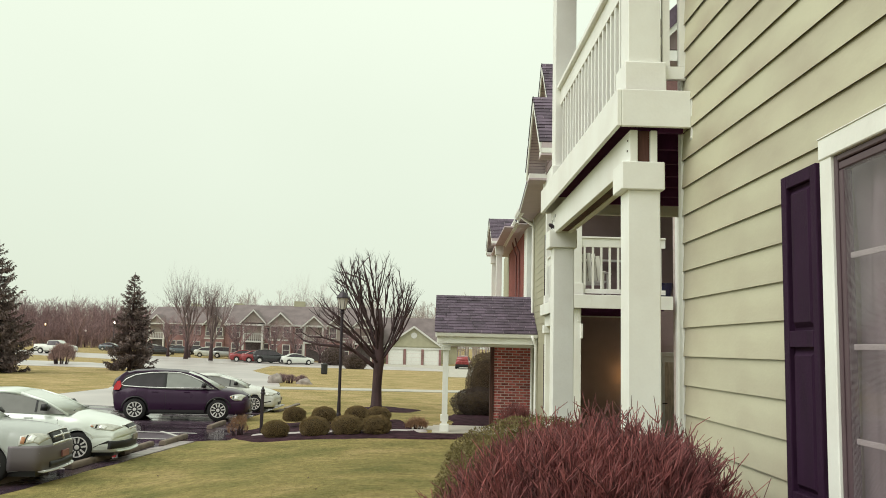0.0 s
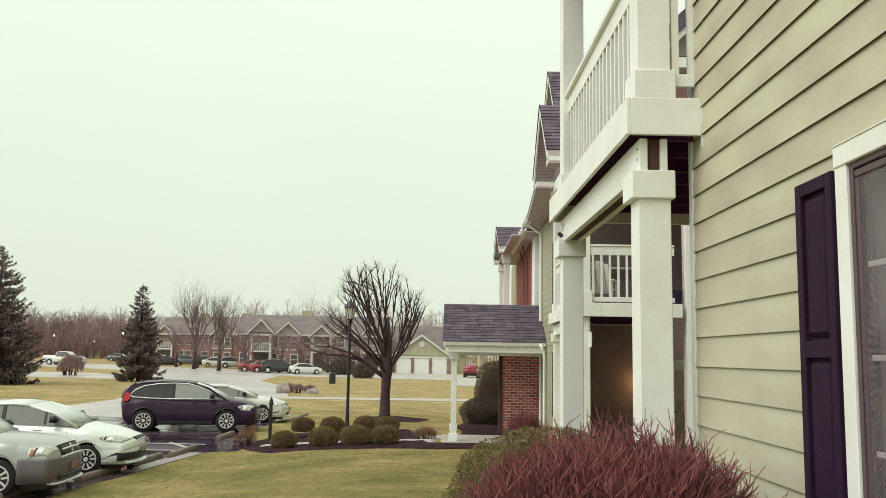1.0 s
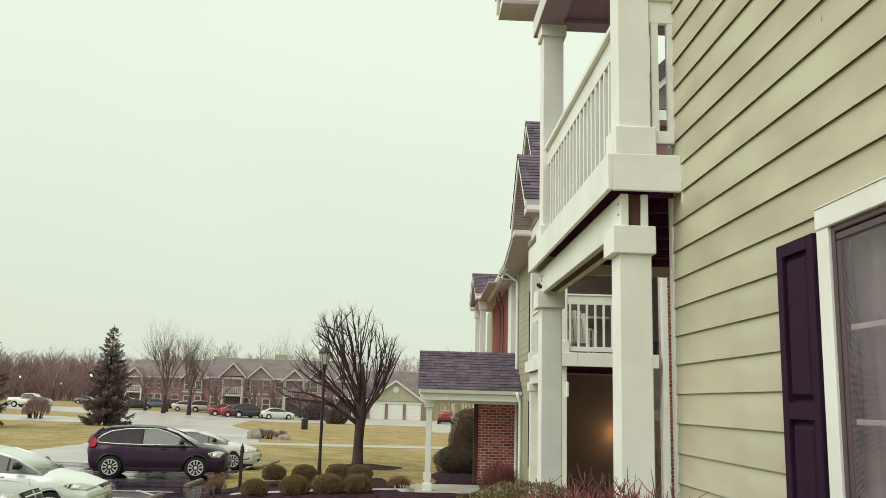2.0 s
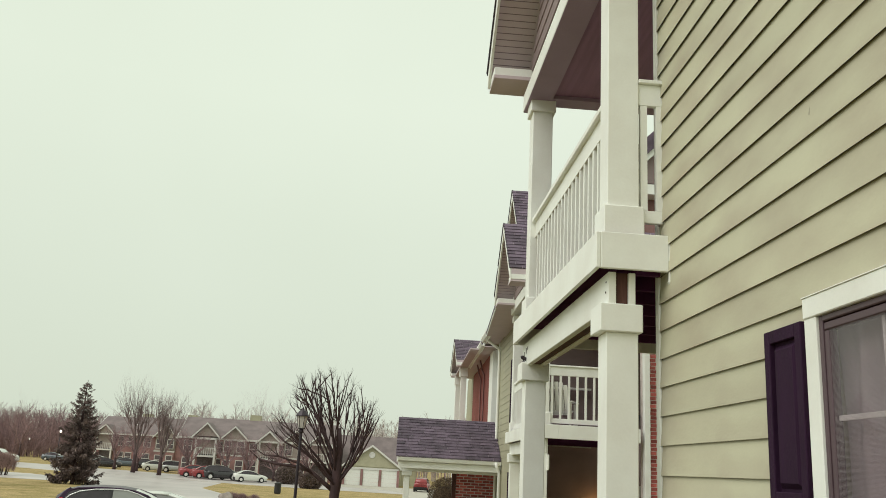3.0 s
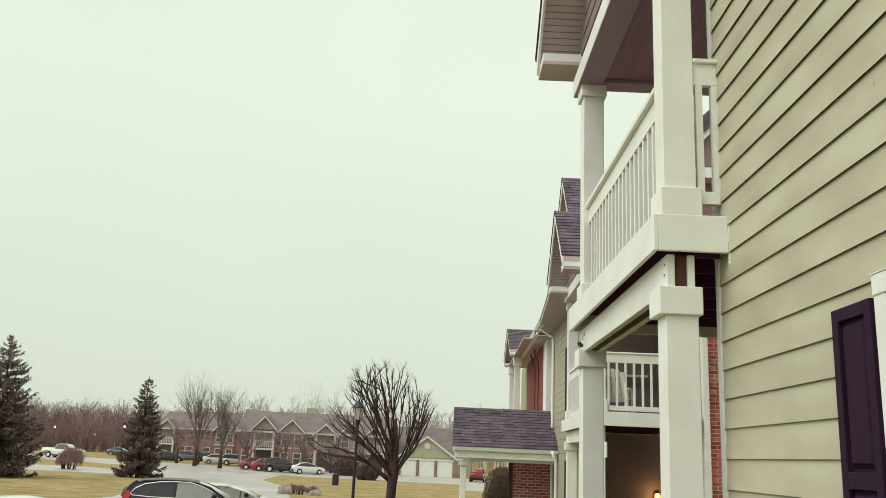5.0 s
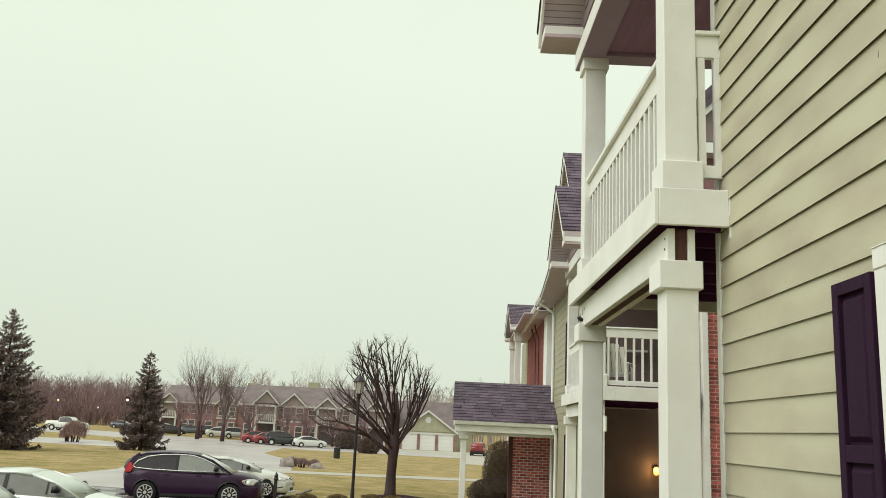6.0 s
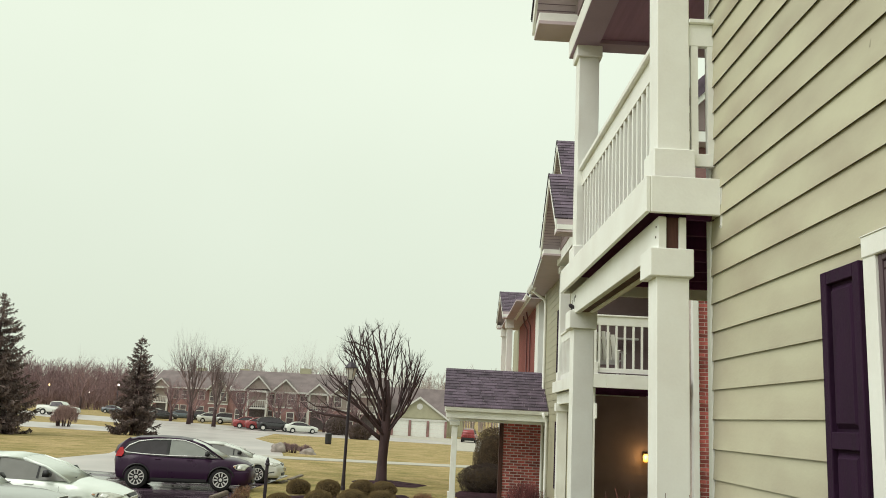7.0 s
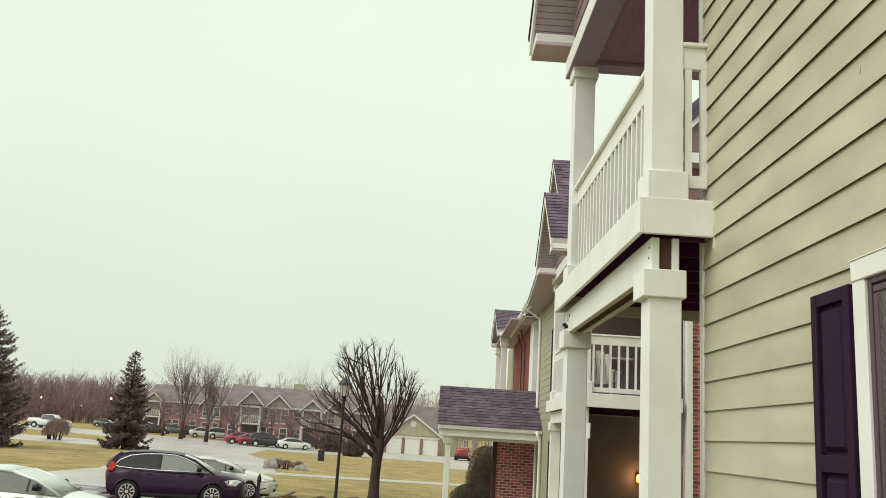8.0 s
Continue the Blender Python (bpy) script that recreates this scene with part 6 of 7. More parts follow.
class Shell:
    """The painted skin of a car, as a surface of length x and girth w: 0 on the middle line, 1 at the waist, 1.5 at the sill."""

    def __init__(self, s):
        self.s, self.R, self.W = s, s["tyre"], s["width"]
        up = s["upper"]
        self.x1, self.x0 = up[-1][0], up[0][0]
        self.fx = self.x1 - s["nose"]
        self.rx = self.fx - s["base"]
        fine = np.linspace(self.x0, self.x1, 400)
        line = np.interp(fine, [p[0] for p in up], [p[1] for p in up])
        kernel = np.hanning(25)[1:-1]
        pad = np.concatenate([np.full(11, line[0]), line, np.full(11, line[-1])])
        soft = np.convolve(pad, kernel / kernel.sum(), "valid")
        self.fine, self.line = fine, np.where((fine > self.x0 + 0.3) & (fine < self.x1 - 0.3), soft, line)

    def top(self, x):
        return float(np.interp(x, self.fine, self.line))

    def sill(self, x):
        s, R = self.s, self.R
        base = s["sill"] + 0.04 * step(abs(x), 1.6, 2.2)
        tip = self.s["upper"][-1][1] - 0.02
        d = self.x1 - x
        z = base + (tip - base) * (1 - min(d / 0.07, 1.0)) ** 2 if d < 0.07 else base
        d = x - self.x0
        if d < 0.10:
            z = base + (self.s["upper"][0][1] - 0.03 - base) * (1 - d / 0.10) ** 2
        for c in (self.fx, self.rx):
            q = (R * 1.17) ** 2 - (x - c) ** 2
            if q > 0:
                z = max(z, R * 0.98 + math.sqrt(q))
        return min(z, self.top(x) - 0.03)

    def wide(self, x):
        u = abs(2 * (x - (self.x0 + self.x1) / 2) / (self.x1 - self.x0))
        return self.W / 2 * (1 - 0.10 * step(u, 0.60, 1.05))

    def at(self, x, w, lift=0.0):
        """The point of the skin there, lifted off it."""
        zt, zb = self.top(x), self.sill(x)
        zm = max(zb + 0.02, min(0.55, zt - 0.05)) if zt - zb > 0.12 else (zt + zb) / 2
        h = self.wide(x) + lift
        sgn, a = (1 if w >= 0 else -1), min(abs(w), 1.0) * math.pi / 2
        if abs(w) <= 1:
            k = (math.sin(a) ** SECTION + math.cos(a) ** SECTION) ** (-1 / SECTION)
            f, g = math.sin(a) * k, math.cos(a) * k
            y, z = h * f, zm + (zt + lift - zm) * g
            y *= 1 - 0.07 * g
            z += 0.05 * (1 - f * f)
        else:
            v = (abs(w) - 1) * 2
            y, z = h * (1 - 0.05 * v * v), zm + (zb - zm) * v
        back = self.s["round"] * (abs(y) / (self.W / 2)) ** 3 * step(x, self.x1 - 1.1, self.x1)
        fore = 0.22 * (abs(y) / (self.W / 2)) ** 3 * step(-x, -self.x0 - 0.8, -self.x0)
        end = lift * (step(x, self.x1 - 0.5, self.x1 - 0.1) - step(-x, -self.x0 - 0.5, -self.x0 - 0.1))
        return Vector((x - back + fore + end, sgn * y, z))

    def side(self, x, z, lift=0.0):
        """Half the width at a length and height."""
        zt, zb = self.top(x), self.sill(x)
        zm = max(zb + 0.02, min(0.55, zt - 0.05))
        if z <= zm:
            return self.wide(x) * (1 - 0.05 * ((zm - z) / max(zm - zb, 0.02)) ** 2) + lift
        g = min((z - zm) / (zt - zm), 0.98)
        return self.wide(x) * (1 - g ** SECTION) ** (1 / SECTION) * (1 - 0.07 * g) + lift

    def mesh(self, along, around):
        R = self.R
        xs = set(np.linspace(self.x0, self.x1, along))
        for c in (self.fx, self.rx):
            xs |= {c + R * 1.17 * math.cos(math.pi * k / 14) for k in range(15)} | {c + R * 1.18, c - R * 1.18}
        xs |= {self.x1 - d for d in (0.01, 0.025, 0.045, 0.07, 0.10, 0.14)} | {self.x0 + d for d in (0.01, 0.03, 0.06, 0.1, 0.14)}
        xs = sorted(xs)
        ws = [-1.5, -1.33, -1.16] + [-1 + 2 * k / around for k in range(around + 1)] + [1.16, 1.33, 1.5]
        bm = bmesh.new()
        rings = [[bm.verts.new(self.at(x, w)) for w in ws] for x in xs]
        for n, (a, b) in enumerate(zip(rings, rings[1:])):
            for k in range(len(ws) - 1):
                bm.faces.new((a[k], b[k], b[k + 1], a[k + 1])).smooth = True
            f = bm.faces.new((a[-1], b[-1], b[0], a[0]))
            f.material_index = 0 if xs[n] > self.x1 - 0.08 else 1
        bm.faces.new(rings[0]), bm.faces.new(rings[-1][::-1])
        bmesh.ops.recalc_face_normals(bm, faces=bm.faces[:])
        return bm

    def patch(self, xa, xb, wa, wb, lift=0.006, nx=8, nw=6, sgn=1):
        """A piece laid on the skin between two lengths; wa and wb give its lower and upper girth along it."""
        bm = bmesh.new()
        grids = []
        for up in (lift, -0.012):
            grids.append([[bm.verts.new(self.at(xa + (xb - xa) * i / nx, sgn * (wa(i / nx) + (wb(i / nx) - wa(i / nx)) * j / nw), up)) for j in range(nw + 1)] for i in range(nx + 1)])
        for i in range(nx):
            for j in range(nw):
                for g in grids:
                    bm.faces.new((g[i][j], g[i + 1][j], g[i + 1][j + 1], g[i][j + 1])).smooth = True
        a, b = grids
        edge = [(i, 0) for i in range(nx)] + [(nx, j) for j in range(nw)] + [(i, nw) for i in range(nx, 0, -1)] + [(0, j) for j in range(nw, 0, -1)]
        for (i, j), (k, m) in zip(edge, edge[1:] + edge[:1]):
            bm.faces.new((a[i][j], a[k][m], b[k][m], b[i][j]))
        bmesh.ops.recalc_face_normals(bm, faces=bm.faces[:])
        return bm


def flat_side_panel(points, on, sd, lift=0.005):
    """A thin pane on the side of a cabin, through points (x, z)."""
    bm = bmesh.new()
    outer = [bm.verts.new((x, sd * (on(x, z) + lift), z)) for x, z in points]
    inner = [bm.verts.new((x, sd * (on(x, z) - 0.02), z)) for x, z in points]
    bm.faces.new(outer), bm.faces.new(inner[::-1])
    for k in range(len(points)):
        j = (k + 1) % len(points)
        bm.faces.new((outer[k], outer[j], inner[j], inner[k]))
    bmesh.ops.recalc_face_normals(bm, faces=bm.faces[:])
    return bm


def car(kind, paint, label, place, turn, detail=2, group="parked cars", front="plain"):
    """A parked car that faces +x of its own. detail 1: far off."""
    s = SHAPES[kind]
    c = thing("car", label, "car", place, turn, group=group)
    W, R = s["width"], s["tyre"]
    shell = Shell(s)
    fx, rx, nose, tail = shell.fx, shell.rx, shell.x1, shell.x0
    part("body", shell.mesh(56 if detail > 1 else 18, 22 if detail > 1 else 10), (paint, BLACK_PLASTIC), c)
    part("underbody", box(tail + 0.3, nose - 0.22, -W * 0.38, W * 0.38, s["sill"] - 0.075, s["sill"] + 0.30), BLACK_PLASTIC, c)

    # cabin: glass all round, with the roof and the pillars laid over it
    cab = s["cabin"]
    belt, roof_z = max(cab[0][1], cab[-1][1]), max(p[1] for p in cab)

    def on(x, z, extra=0.0):
        return W / 2 * (0.865 - 0.19 * max(z - belt + 0.05, 0) / (roof_z - belt)) * (1 - 0.06 * step(abs(x), 0.9, 2.0)) + extra
    layers = (-1, -0.97, -0.88, -0.6, -0.25, 0, 0.25, 0.6, 0.88, 0.97, 1) if detail > 1 else (-1, -0.9, 0, 0.9, 1)
    glass = loft(cab + [(cab[-1][0] - 0.1, belt - 0.05), (cab[0][0] + 0.1, belt - 0.05)], on, layers, 0.035, s.get("bow", 0.16), belt)
    glass.normal_update()
    for f in glass.faces:
        f.material_index = 1 if abs(f.normal.y) > 0.6 or (kind == "suv" and f.calc_center_median().x < 0) else 0
        if kind == "suv" and f.normal.x < -0.25 and f.calc_center_median().x < -1.5:
            f.material_index = 2
        f.smooth = f.material_index != 1
    part("window_glass", glass, (SCREEN_GLASS, DARK_GLASS if kind == "suv" or detail < 2 else SIDE_GLASS, paint), c, "car windows, the windscreen coloured pale for reflected sky")
    inner = [p for p in cab[1:-2]]
    lower = [(p[0], p[1] - 0.055) for p in inner[::-1]]
    part("roof", loft(inner + lower, lambda x, z: on(x, z, 0.008), layers, 0.045, 0.0, belt), paint, c)
    for sd in (-1, 1):
        a, b = cab[-1], inner[-1]
        mid = cab[-2]
        part("pillar", tube([(a[0] - 0.02, sd * on(*a, -0.012), a[1] - 0.02), (mid[0], sd * on(*mid, -0.004), mid[1]), (b[0], sd * on(*b, -0.004), b[1] - 0.02)], [0.03, 0.03, 0.036], 6), paint, c)
        a, b = cab[0], inner[0]
        w = 0.075
        part("pillar", tube([(a[0] + 0.06, sd * on(*a, -0.02), a[1] - 0.03), (b[0] + 0.02, sd * on(*b, -0.02), b[1] - 0.03)], [w, w * 0.7], 6), paint, c)
        for px in s["pillars"]:
            zz = next(cab[k][1] + (cab[k + 1][1] - cab[k][1]) * (px - cab[k][0]) / (cab[k + 1][0] - cab[k][0]) for k in range(len(cab) - 1) if cab[k][0] <= px <= cab[k + 1][0])
            part("pillar", flat_side_panel([(px - 0.04, belt - 0.02), (px + 0.04, belt - 0.02), (px + 0.03, zz - 0.03), (px - 0.04, zz - 0.03)], on, sd, 0.007), BLACK_PLASTIC, c, "black centre pillar")
        if detail > 1:
            # door mirror, handles, door gaps, sill
            m = part("mirror", loft([(0.76, belt + 0.03), (0.77, belt + 0.15), (0.86, belt + 0.16), (0.92, belt + 0.09), (0.89, belt + 0.03)], lambda x, z: 0.075, (-1, -0.6, 0.6, 1), 0.02, 0, belt), BLACK_PLASTIC, c)
            m.location = (s.get("divider", 0.58) - 0.58, sd * (W / 2 - 0.01), 0)
            part("mirror_foot", box(0.80, 0.88, -0.10 if sd > 0 else -0.02, 0.02 if sd > 0 else 0.10, belt + 0.02, belt + 0.05, 0.006), BLACK_PLASTIC, m)
            if kind != "suv":
                q = s.get("divider", 0.58)
                part("quarter_pillar", flat_side_panel([(q, belt - 0.01), (q + 0.04, belt - 0.01), (q + 0.04, belt + 0.24), (q, belt + 0.25)], on, sd, 0.006), BLACK_PLASTIC, c, "black window divider")
            for hx in (-0.70, 0.30):
                hz = belt - 0.13
                part("door_handle", box(hx - 0.09, hx + 0.09, sd * shell.side(hx, hz) - 0.016, sd * shell.side(hx, hz) + 0.016, hz - 0.015, hz + 0.015, 0.006), paint, c)
            for gx, z0 in ((-0.36, s["sill"] + 0.08), (0.92, s["sill"] + 0.14)):
                pts = [(gx + 0.02 * math.sin(k * 0.7), sd * shell.side(gx, z0 + (belt - 0.08 - z0) * k / 7), z0 + (belt - 0.08 - z0) * k / 7) for k in range(8)]
                part("door_gap", tube(pts, 0.004, 4), BLACK_PLASTIC, c, "dark door gap")
            part("sill_strip", box(rx + R * 1.25, fx - R * 1.25, sd * shell.side(0, s["sill"] + 0.03) - 0.012, sd * shell.side(0, s["sill"] + 0.03) + 0.012, s["sill"] - 0.015, s["sill"] + 0.075, 0.004), BLACK_PLASTIC, c)
            for cx in (fx, rx):
                wide = 0.032 if kind == "suv" else 0.012
                pts = [(x, sd * shell.side(x, z + 0.01), z) for x, z in arc(cx, R * 0.98, R * 1.165, 4, 176, 14)]
                part("arch_edge", tube(pts, wide, 5), BLACK_PLASTIC if kind == "suv" else paint, c)
            # lamps at the corners
            if front == "cross":
                span, lo, hi = (nose - 0.40, nose - 0.06), (lambda u: 0.80 - 0.20 * u), (lambda u: 0.58 - 0.24 * u)
            elif front == "vee":
                span, lo, hi = (nose - 0.60, nose - 0.08), (lambda u: 0.66 + 0.10 * math.sin(3 * u) - 0.10 * u), (lambda u: 0.62 - 0.26 * u)
            else:
                span, lo, hi = (nose - 0.55, nose - 0.10), (lambda u: 0.66 + 0.12 * math.sin(3 * u)), (lambda u: 0.63 - 0.26 * u)
            hl = part("headlight", shell.patch(*span, lo, hi, 0.008, 12, 6, sd), LIGHT_CLEAR, c, "clear headlight lens")
            a0, a1 = span
            part("indicator", shell.patch(a0 + 0.03, a0 + 0.10, lambda u: lo(0.2) - 0.03, lambda u: hi(0.15) + 0.045, 0.011, 4, 3, sd), LIGHT_AMBER, hl, "amber indicator lens")
            part("reflector", shell.patch(a0 + (a1 - a0) * 0.45, a0 + (a1 - a0) * 0.72, lambda u: lo(0.55) - 0.05, lambda u: hi(0.55) + 0.06, 0.011, 4, 4, sd), CHROME, hl, "bright reflector bowl")
            part("lamp_shroud", shell.patch(a0 + (a1 - a0) * 0.28, a0 + (a1 - a0) * 0.36, lambda u: lo(0.3) - 0.03, lambda u: hi(0.3) + 0.03, 0.010, 3, 3, sd), BLACK_PLASTIC, hl, "dark strip in the lamp")
            if kind == "suv":
                part("quarter_panel", flat_side_panel([(tail + 0.13, 1.0), (tail + 0.16, 1.12), (tail + 0.24, 1.29), (tail + 0.40, 1.475), (tail + 0.54, 1.53), (tail + 0.42, 1.38), (tail + 0.34, 1.2), (tail + 0.34, 1.0)], on, sd, 0.012), paint, c)
                part("tail_light", flat_side_panel([(tail + 0.12, 0.96), (tail + 0.30, 0.97), (tail + 0.36, 1.08), (tail + 0.30, 1.26), (tail + 0.22, 1.24), (tail + 0.14, 1.10)], on, sd, 0.060), LIGHT_RED, c, "red tail lamp")
            else:
                part("tail_light", shell.patch(tail + 0.03, tail + 0.24, lambda u: 0.76 - 0.08 * u, lambda u: 0.50, 0.010, 5, 5, sd), LIGHT_RED, c, "red tail lamp")
    if detail > 1:
        # grille, intake, plate
        if front == "cross":
            g = part("grille", shell.patch(nose - 0.115, nose - 0.018, lambda u: -0.33, lambda u: 0.33, 0.012, 5, 10), BLACK_PLASTIC, c, "black radiator grille")
            part("grille_bar", shell.patch(nose - 0.062, nose - 0.048, lambda u: -0.30, lambda u: 0.30, 0.026, 2, 10), CHROME, g, "bright grille bar")
            part("grille_bar", shell.patch(nose - 0.10, nose - 0.022, lambda u: -0.016, lambda u: 0.016, 0.027, 5, 2), CHROME, g, "bright grille bar")
            for e in (nose - 0.124, nose - 0.020):
                part("grille_rim", shell.patch(e, e + 0.010, lambda u: -0.35, lambda u: 0.35, 0.022, 2, 10), CHROME, g, "bright grille edge")
            part("bumper", bumper(shell, 0.24, 0.69, 0.018), BUMPER_SHADE, c, "silver bumper skin coloured dark grey for shade")
        elif front == "vee":
            g = part("grille", shell.patch(nose - 0.105, nose - 0.03, lambda u: -0.28 + 0.05 * u, lambda u: 0.28 - 0.05 * u, 0.010, 5, 10), BLACK_PLASTIC, c, "black honeycomb grille")
            part("grille_bar", shell.patch(nose - 0.112, nose - 0.098, lambda u: -0.34, lambda u: 0.34, 0.02, 2, 10), CHROME, g, "bright grille bar")
            part("grille_bar", shell.patch(nose - 0.035, nose - 0.024, lambda u: -0.24, lambda u: 0.24, 0.02, 2, 10), CHROME, g, "bright grille bar")
        else:
            g = part("grille", shell.patch(nose - 0.12, nose - 0.04, lambda u: -0.32, lambda u: 0.32, 0.010, 5, 10), BLACK_PLASTIC, c, "black radiator grille")
            part("grille_bar", shell.patch(nose - 0.085, nose - 0.07, lambda u: -0.32, lambda u: 0.32, 0.022, 2, 10), CHROME, g, "bright grille bar")
        if front != "cross":
            part("bumper", bumper(shell, 0.20, s["upper"][-1][1] + 0.05, 0.006), paint, c)
        part("lower_intake", bumper(shell, 0.27, 0.46 if front == "vee" else 0.40, 0.040 if front == "cross" else 0.024, 0.96 if front == "vee" else 0.62), BLACK_PLASTIC, c, "black lower intake")
        part("bumper_lip", bumper(shell, 0.215, 0.262, 0.052, 0.80), CHROME if front == "cross" else paint, c)
        part("number_plate", box(nose + 0.02, nose + 0.055, -0.155, 0.155, 0.42, 0.54, 0.004), PLATE_RED if front == "cross" else PLATE, c, "blank number plate")
        for sd in (-1, 1):
            if front == "cross":
                continue
            fog = part("fog_recess", corner_recess(shell, sd, 0.29, 0.45) if front == "vee" else corner_recess(shell, sd), BLACK_PLASTIC, c, "black fog lamp recess")
            if front == "vee":
                part("recess_trim", corner_recess(shell, sd, 0.245, 0.29, 0.03), paint, fog)
            if kind == "suv":
                part("tailgate_edge", tube([(tail + 0.16, sd * on(tail, 1.05, -0.03), 1.05), (tail + 0.20, sd * on(tail, 1.22, -0.03), 1.22), (tail + 0.33, sd * on(-1.8, 1.41, -0.03), 1.41), (tail + 0.50, sd * on(-1.6, 1.535, -0.03), 1.535)], 0.045, 8), paint, c)
                part("front_window", flat_side_panel([(-0.37, 1.045), (-0.37, 1.535), (0.02, 1.52), (0.36, 1.43), (0.66, 1.30), (1.06, 1.06)], on, sd), FRONT_GLASS, c, "clear front door window")
                edge = [(-1.80, 1.15), (-1.64, 1.32), (-1.36, 1.455), (-0.9, 1.53), (-0.4, 1.55), (0.04, 1.535), (0.38, 1.445), (0.70, 1.31), (1.14, 1.055)]
                loop = edge + [(-0.2, 1.045), (-1.2, 1.065), (-1.70, 1.10), (-1.80, 1.15)]
                part("chrome_trim", tube([(x, sd * (on(x, z) + 0.008), z) for x, z in loop], 0.020, 5), CHROME, c, "bright chrome window surround")
        for y in (-0.42, 0.25):
            part("wiper", tube([(cab[-1][0] - 0.02, y, cab[-1][1] + 0.05), (cab[-1][0] - 0.05, y + 0.45, cab[-1][1] + 0.075)], 0.012, 4), BLACK_PLASTIC, c)
    for x in (fx, rx):
        for sd in (-1, 1):
            if detail > 1:
                wheel(c, x, sd * (W / 2 - 0.115), R, sd)
            else:
                o = part("wheel", lathe([(R * 0.2, -0.1), (R, -0.1), (R, 0.1), (R * 0.65, 0.1)], 14, axis="y"), RUBBER, c)
                o.location = (x, sd * (W / 2 - 0.115), R)
                part("rim", lathe([(R * 0.62, -0.112), (R * 0.1, -0.115), (R * 0.1, 0.115), (R * 0.62, 0.112)], 12, axis="y"), ALLOY, o)
    return c


def bumper(shell, z0, z1, lift, reach=1.0):
    """A band round the nose between two heights, proud of the skin."""
    bm = bmesh.new()
    half = []
    if reach >= 1:
        for k in range(7):
            x = shell.fx + shell.R * 1.2 + (shell.x1 - 0.07 - shell.fx - shell.R * 1.2) * k / 6
            half.append(shell.at(x, 1.15))
        corner = half[-1].y
    else:
        corner = shell.W / 2 * reach
    for k in range(12):
        y = corner * (0.97 - 0.97 * k / 12) if reach >= 1 else corner * (1 - k / 12)
        half.append(Vector((shell.x1 - shell.s["round"] * (y / (shell.W / 2)) ** 3 - 0.012, y, 0)))
    way = [Vector((p.x, p.y, 0)) for p in half] + [Vector((p.x, -p.y, 0)) for p in ([Vector((shell.x1 - 0.012, 0, 0))] + half[::-1])]
    prof = [(-0.08, z0), (lift - 0.004, z0 + 0.012), (lift + 0.008, z0 + (z1 - z0) * 0.45), (lift + 0.002, z1 - 0.05), (lift - 0.012, z1 - 0.015), (-0.08, z1)]
    rings = []
    for k, p in enumerate(way):
        d = (way[min(k + 1, len(way) - 1)] - way[max(k - 1, 0)]).normalized()
        out = Vector((-d.y, d.x, 0))
        ease = min(k, len(way) - 1 - k, 5) / 5 if reach >= 1 else 1.0
        rings.append([bm.verts.new(p + out * (q - 0.010 * (1 - ease)) + Vector((0, 0, z))) for q, z in prof])
    for a, b in zip(rings, rings[1:]):
        for j in range(len(prof) - 1):
            bm.faces.new((a[j], b[j], b[j + 1], a[j + 1])).smooth = True
    bm.faces.new(rings[0]), bm.faces.new(rings[-1][::-1])
    bmesh.ops.recalc_face_normals(bm, faces=bm.faces[:])
    return bm


def corner_recess(shell, sd, z0=0.335, z1=0.43, lift=0.018):
    """A pointed dark recess low on the corner of the nose."""
    bm = bmesh.new()
    rows = []
    for k in range(7):
        u = k / 6
        x = shell.x1 - 0.46 + 0.34 * u
        za, zb = z0 + 0.02 * (1 - u), z0 + 0.03 + (z1 - z0 - 0.03) * u
        rows.append([bm.verts.new((shell.at(x, 1.2).x + d, sd * (shell.side(x, z) + d), z)) for d in (lift, -0.02) for z in (za, (za + zb) / 2, zb)])
    for a, b in zip(rows, rows[1:]):
        for i, j in ((0, 1), (1, 2), (2, 5), (5, 4), (4, 3), (3, 0)):
            bm.faces.new((a[i], a[j], b[j], b[i]))
    bm.faces.new([rows[0][i] for i in (0, 1, 2, 5, 4, 3)]), bm.faces.new([rows[-1][i] for i in (3, 4, 5, 2, 1, 0)])
    bmesh.ops.recalc_face_normals(bm, faces=bm.faces[:])
    return bm


car("broad_saloon", PAINT_SILVER, "silver four-door saloon with crosshair grille on wet asphalt", (-9.46, 15.85, lot(-9.46, 15.85, 0.008)), 5, front="cross")
car("saloon", PAINT_PALE, "pale silver compact saloon parked at a wheel stop", (-9.12, 18.85, lot(-9.12, 18.85, 0.008)), 6, front="vee")
car("suv", PAINT_PLUM, "dark plum crossover with chrome window trim", (-8.86, 28.80, lot(-8.86, 28.80, 0.008)), 10)
car("low_saloon", PAINT_WHITE, "white saloon parked beyond the dark crossover", (-8.55, 32.7, lot(-8.55, 32.7, 0.008)), 8)

# ---- far side of the place ----
# far roofs, panes and siding are lifted in colour as if hazed
FAR_ROOF = material("hazy_far_shingles", (0.215, 0.175, 0.175), 0.9, vary=0.15, scale=0.8, fine=8)
FAR_PANE = material("hazy_far_pane", (0.13, 0.105, 0.115), 0.15, vary=0.2)
WHITE_FAR = material("white_trim_far", (0.64, 0.63, 0.60), 0.6, vary=0.05)
GARAGE_DOOR = material("garage_door_paint", (0.78, 0.78, 0.74), 0.5, vary=0.04)


SIDING_GREY = material("grey_siding_far", (0.37, 0.315, 0.285), 0.7, vary=0.08, scale=1, fine=10)


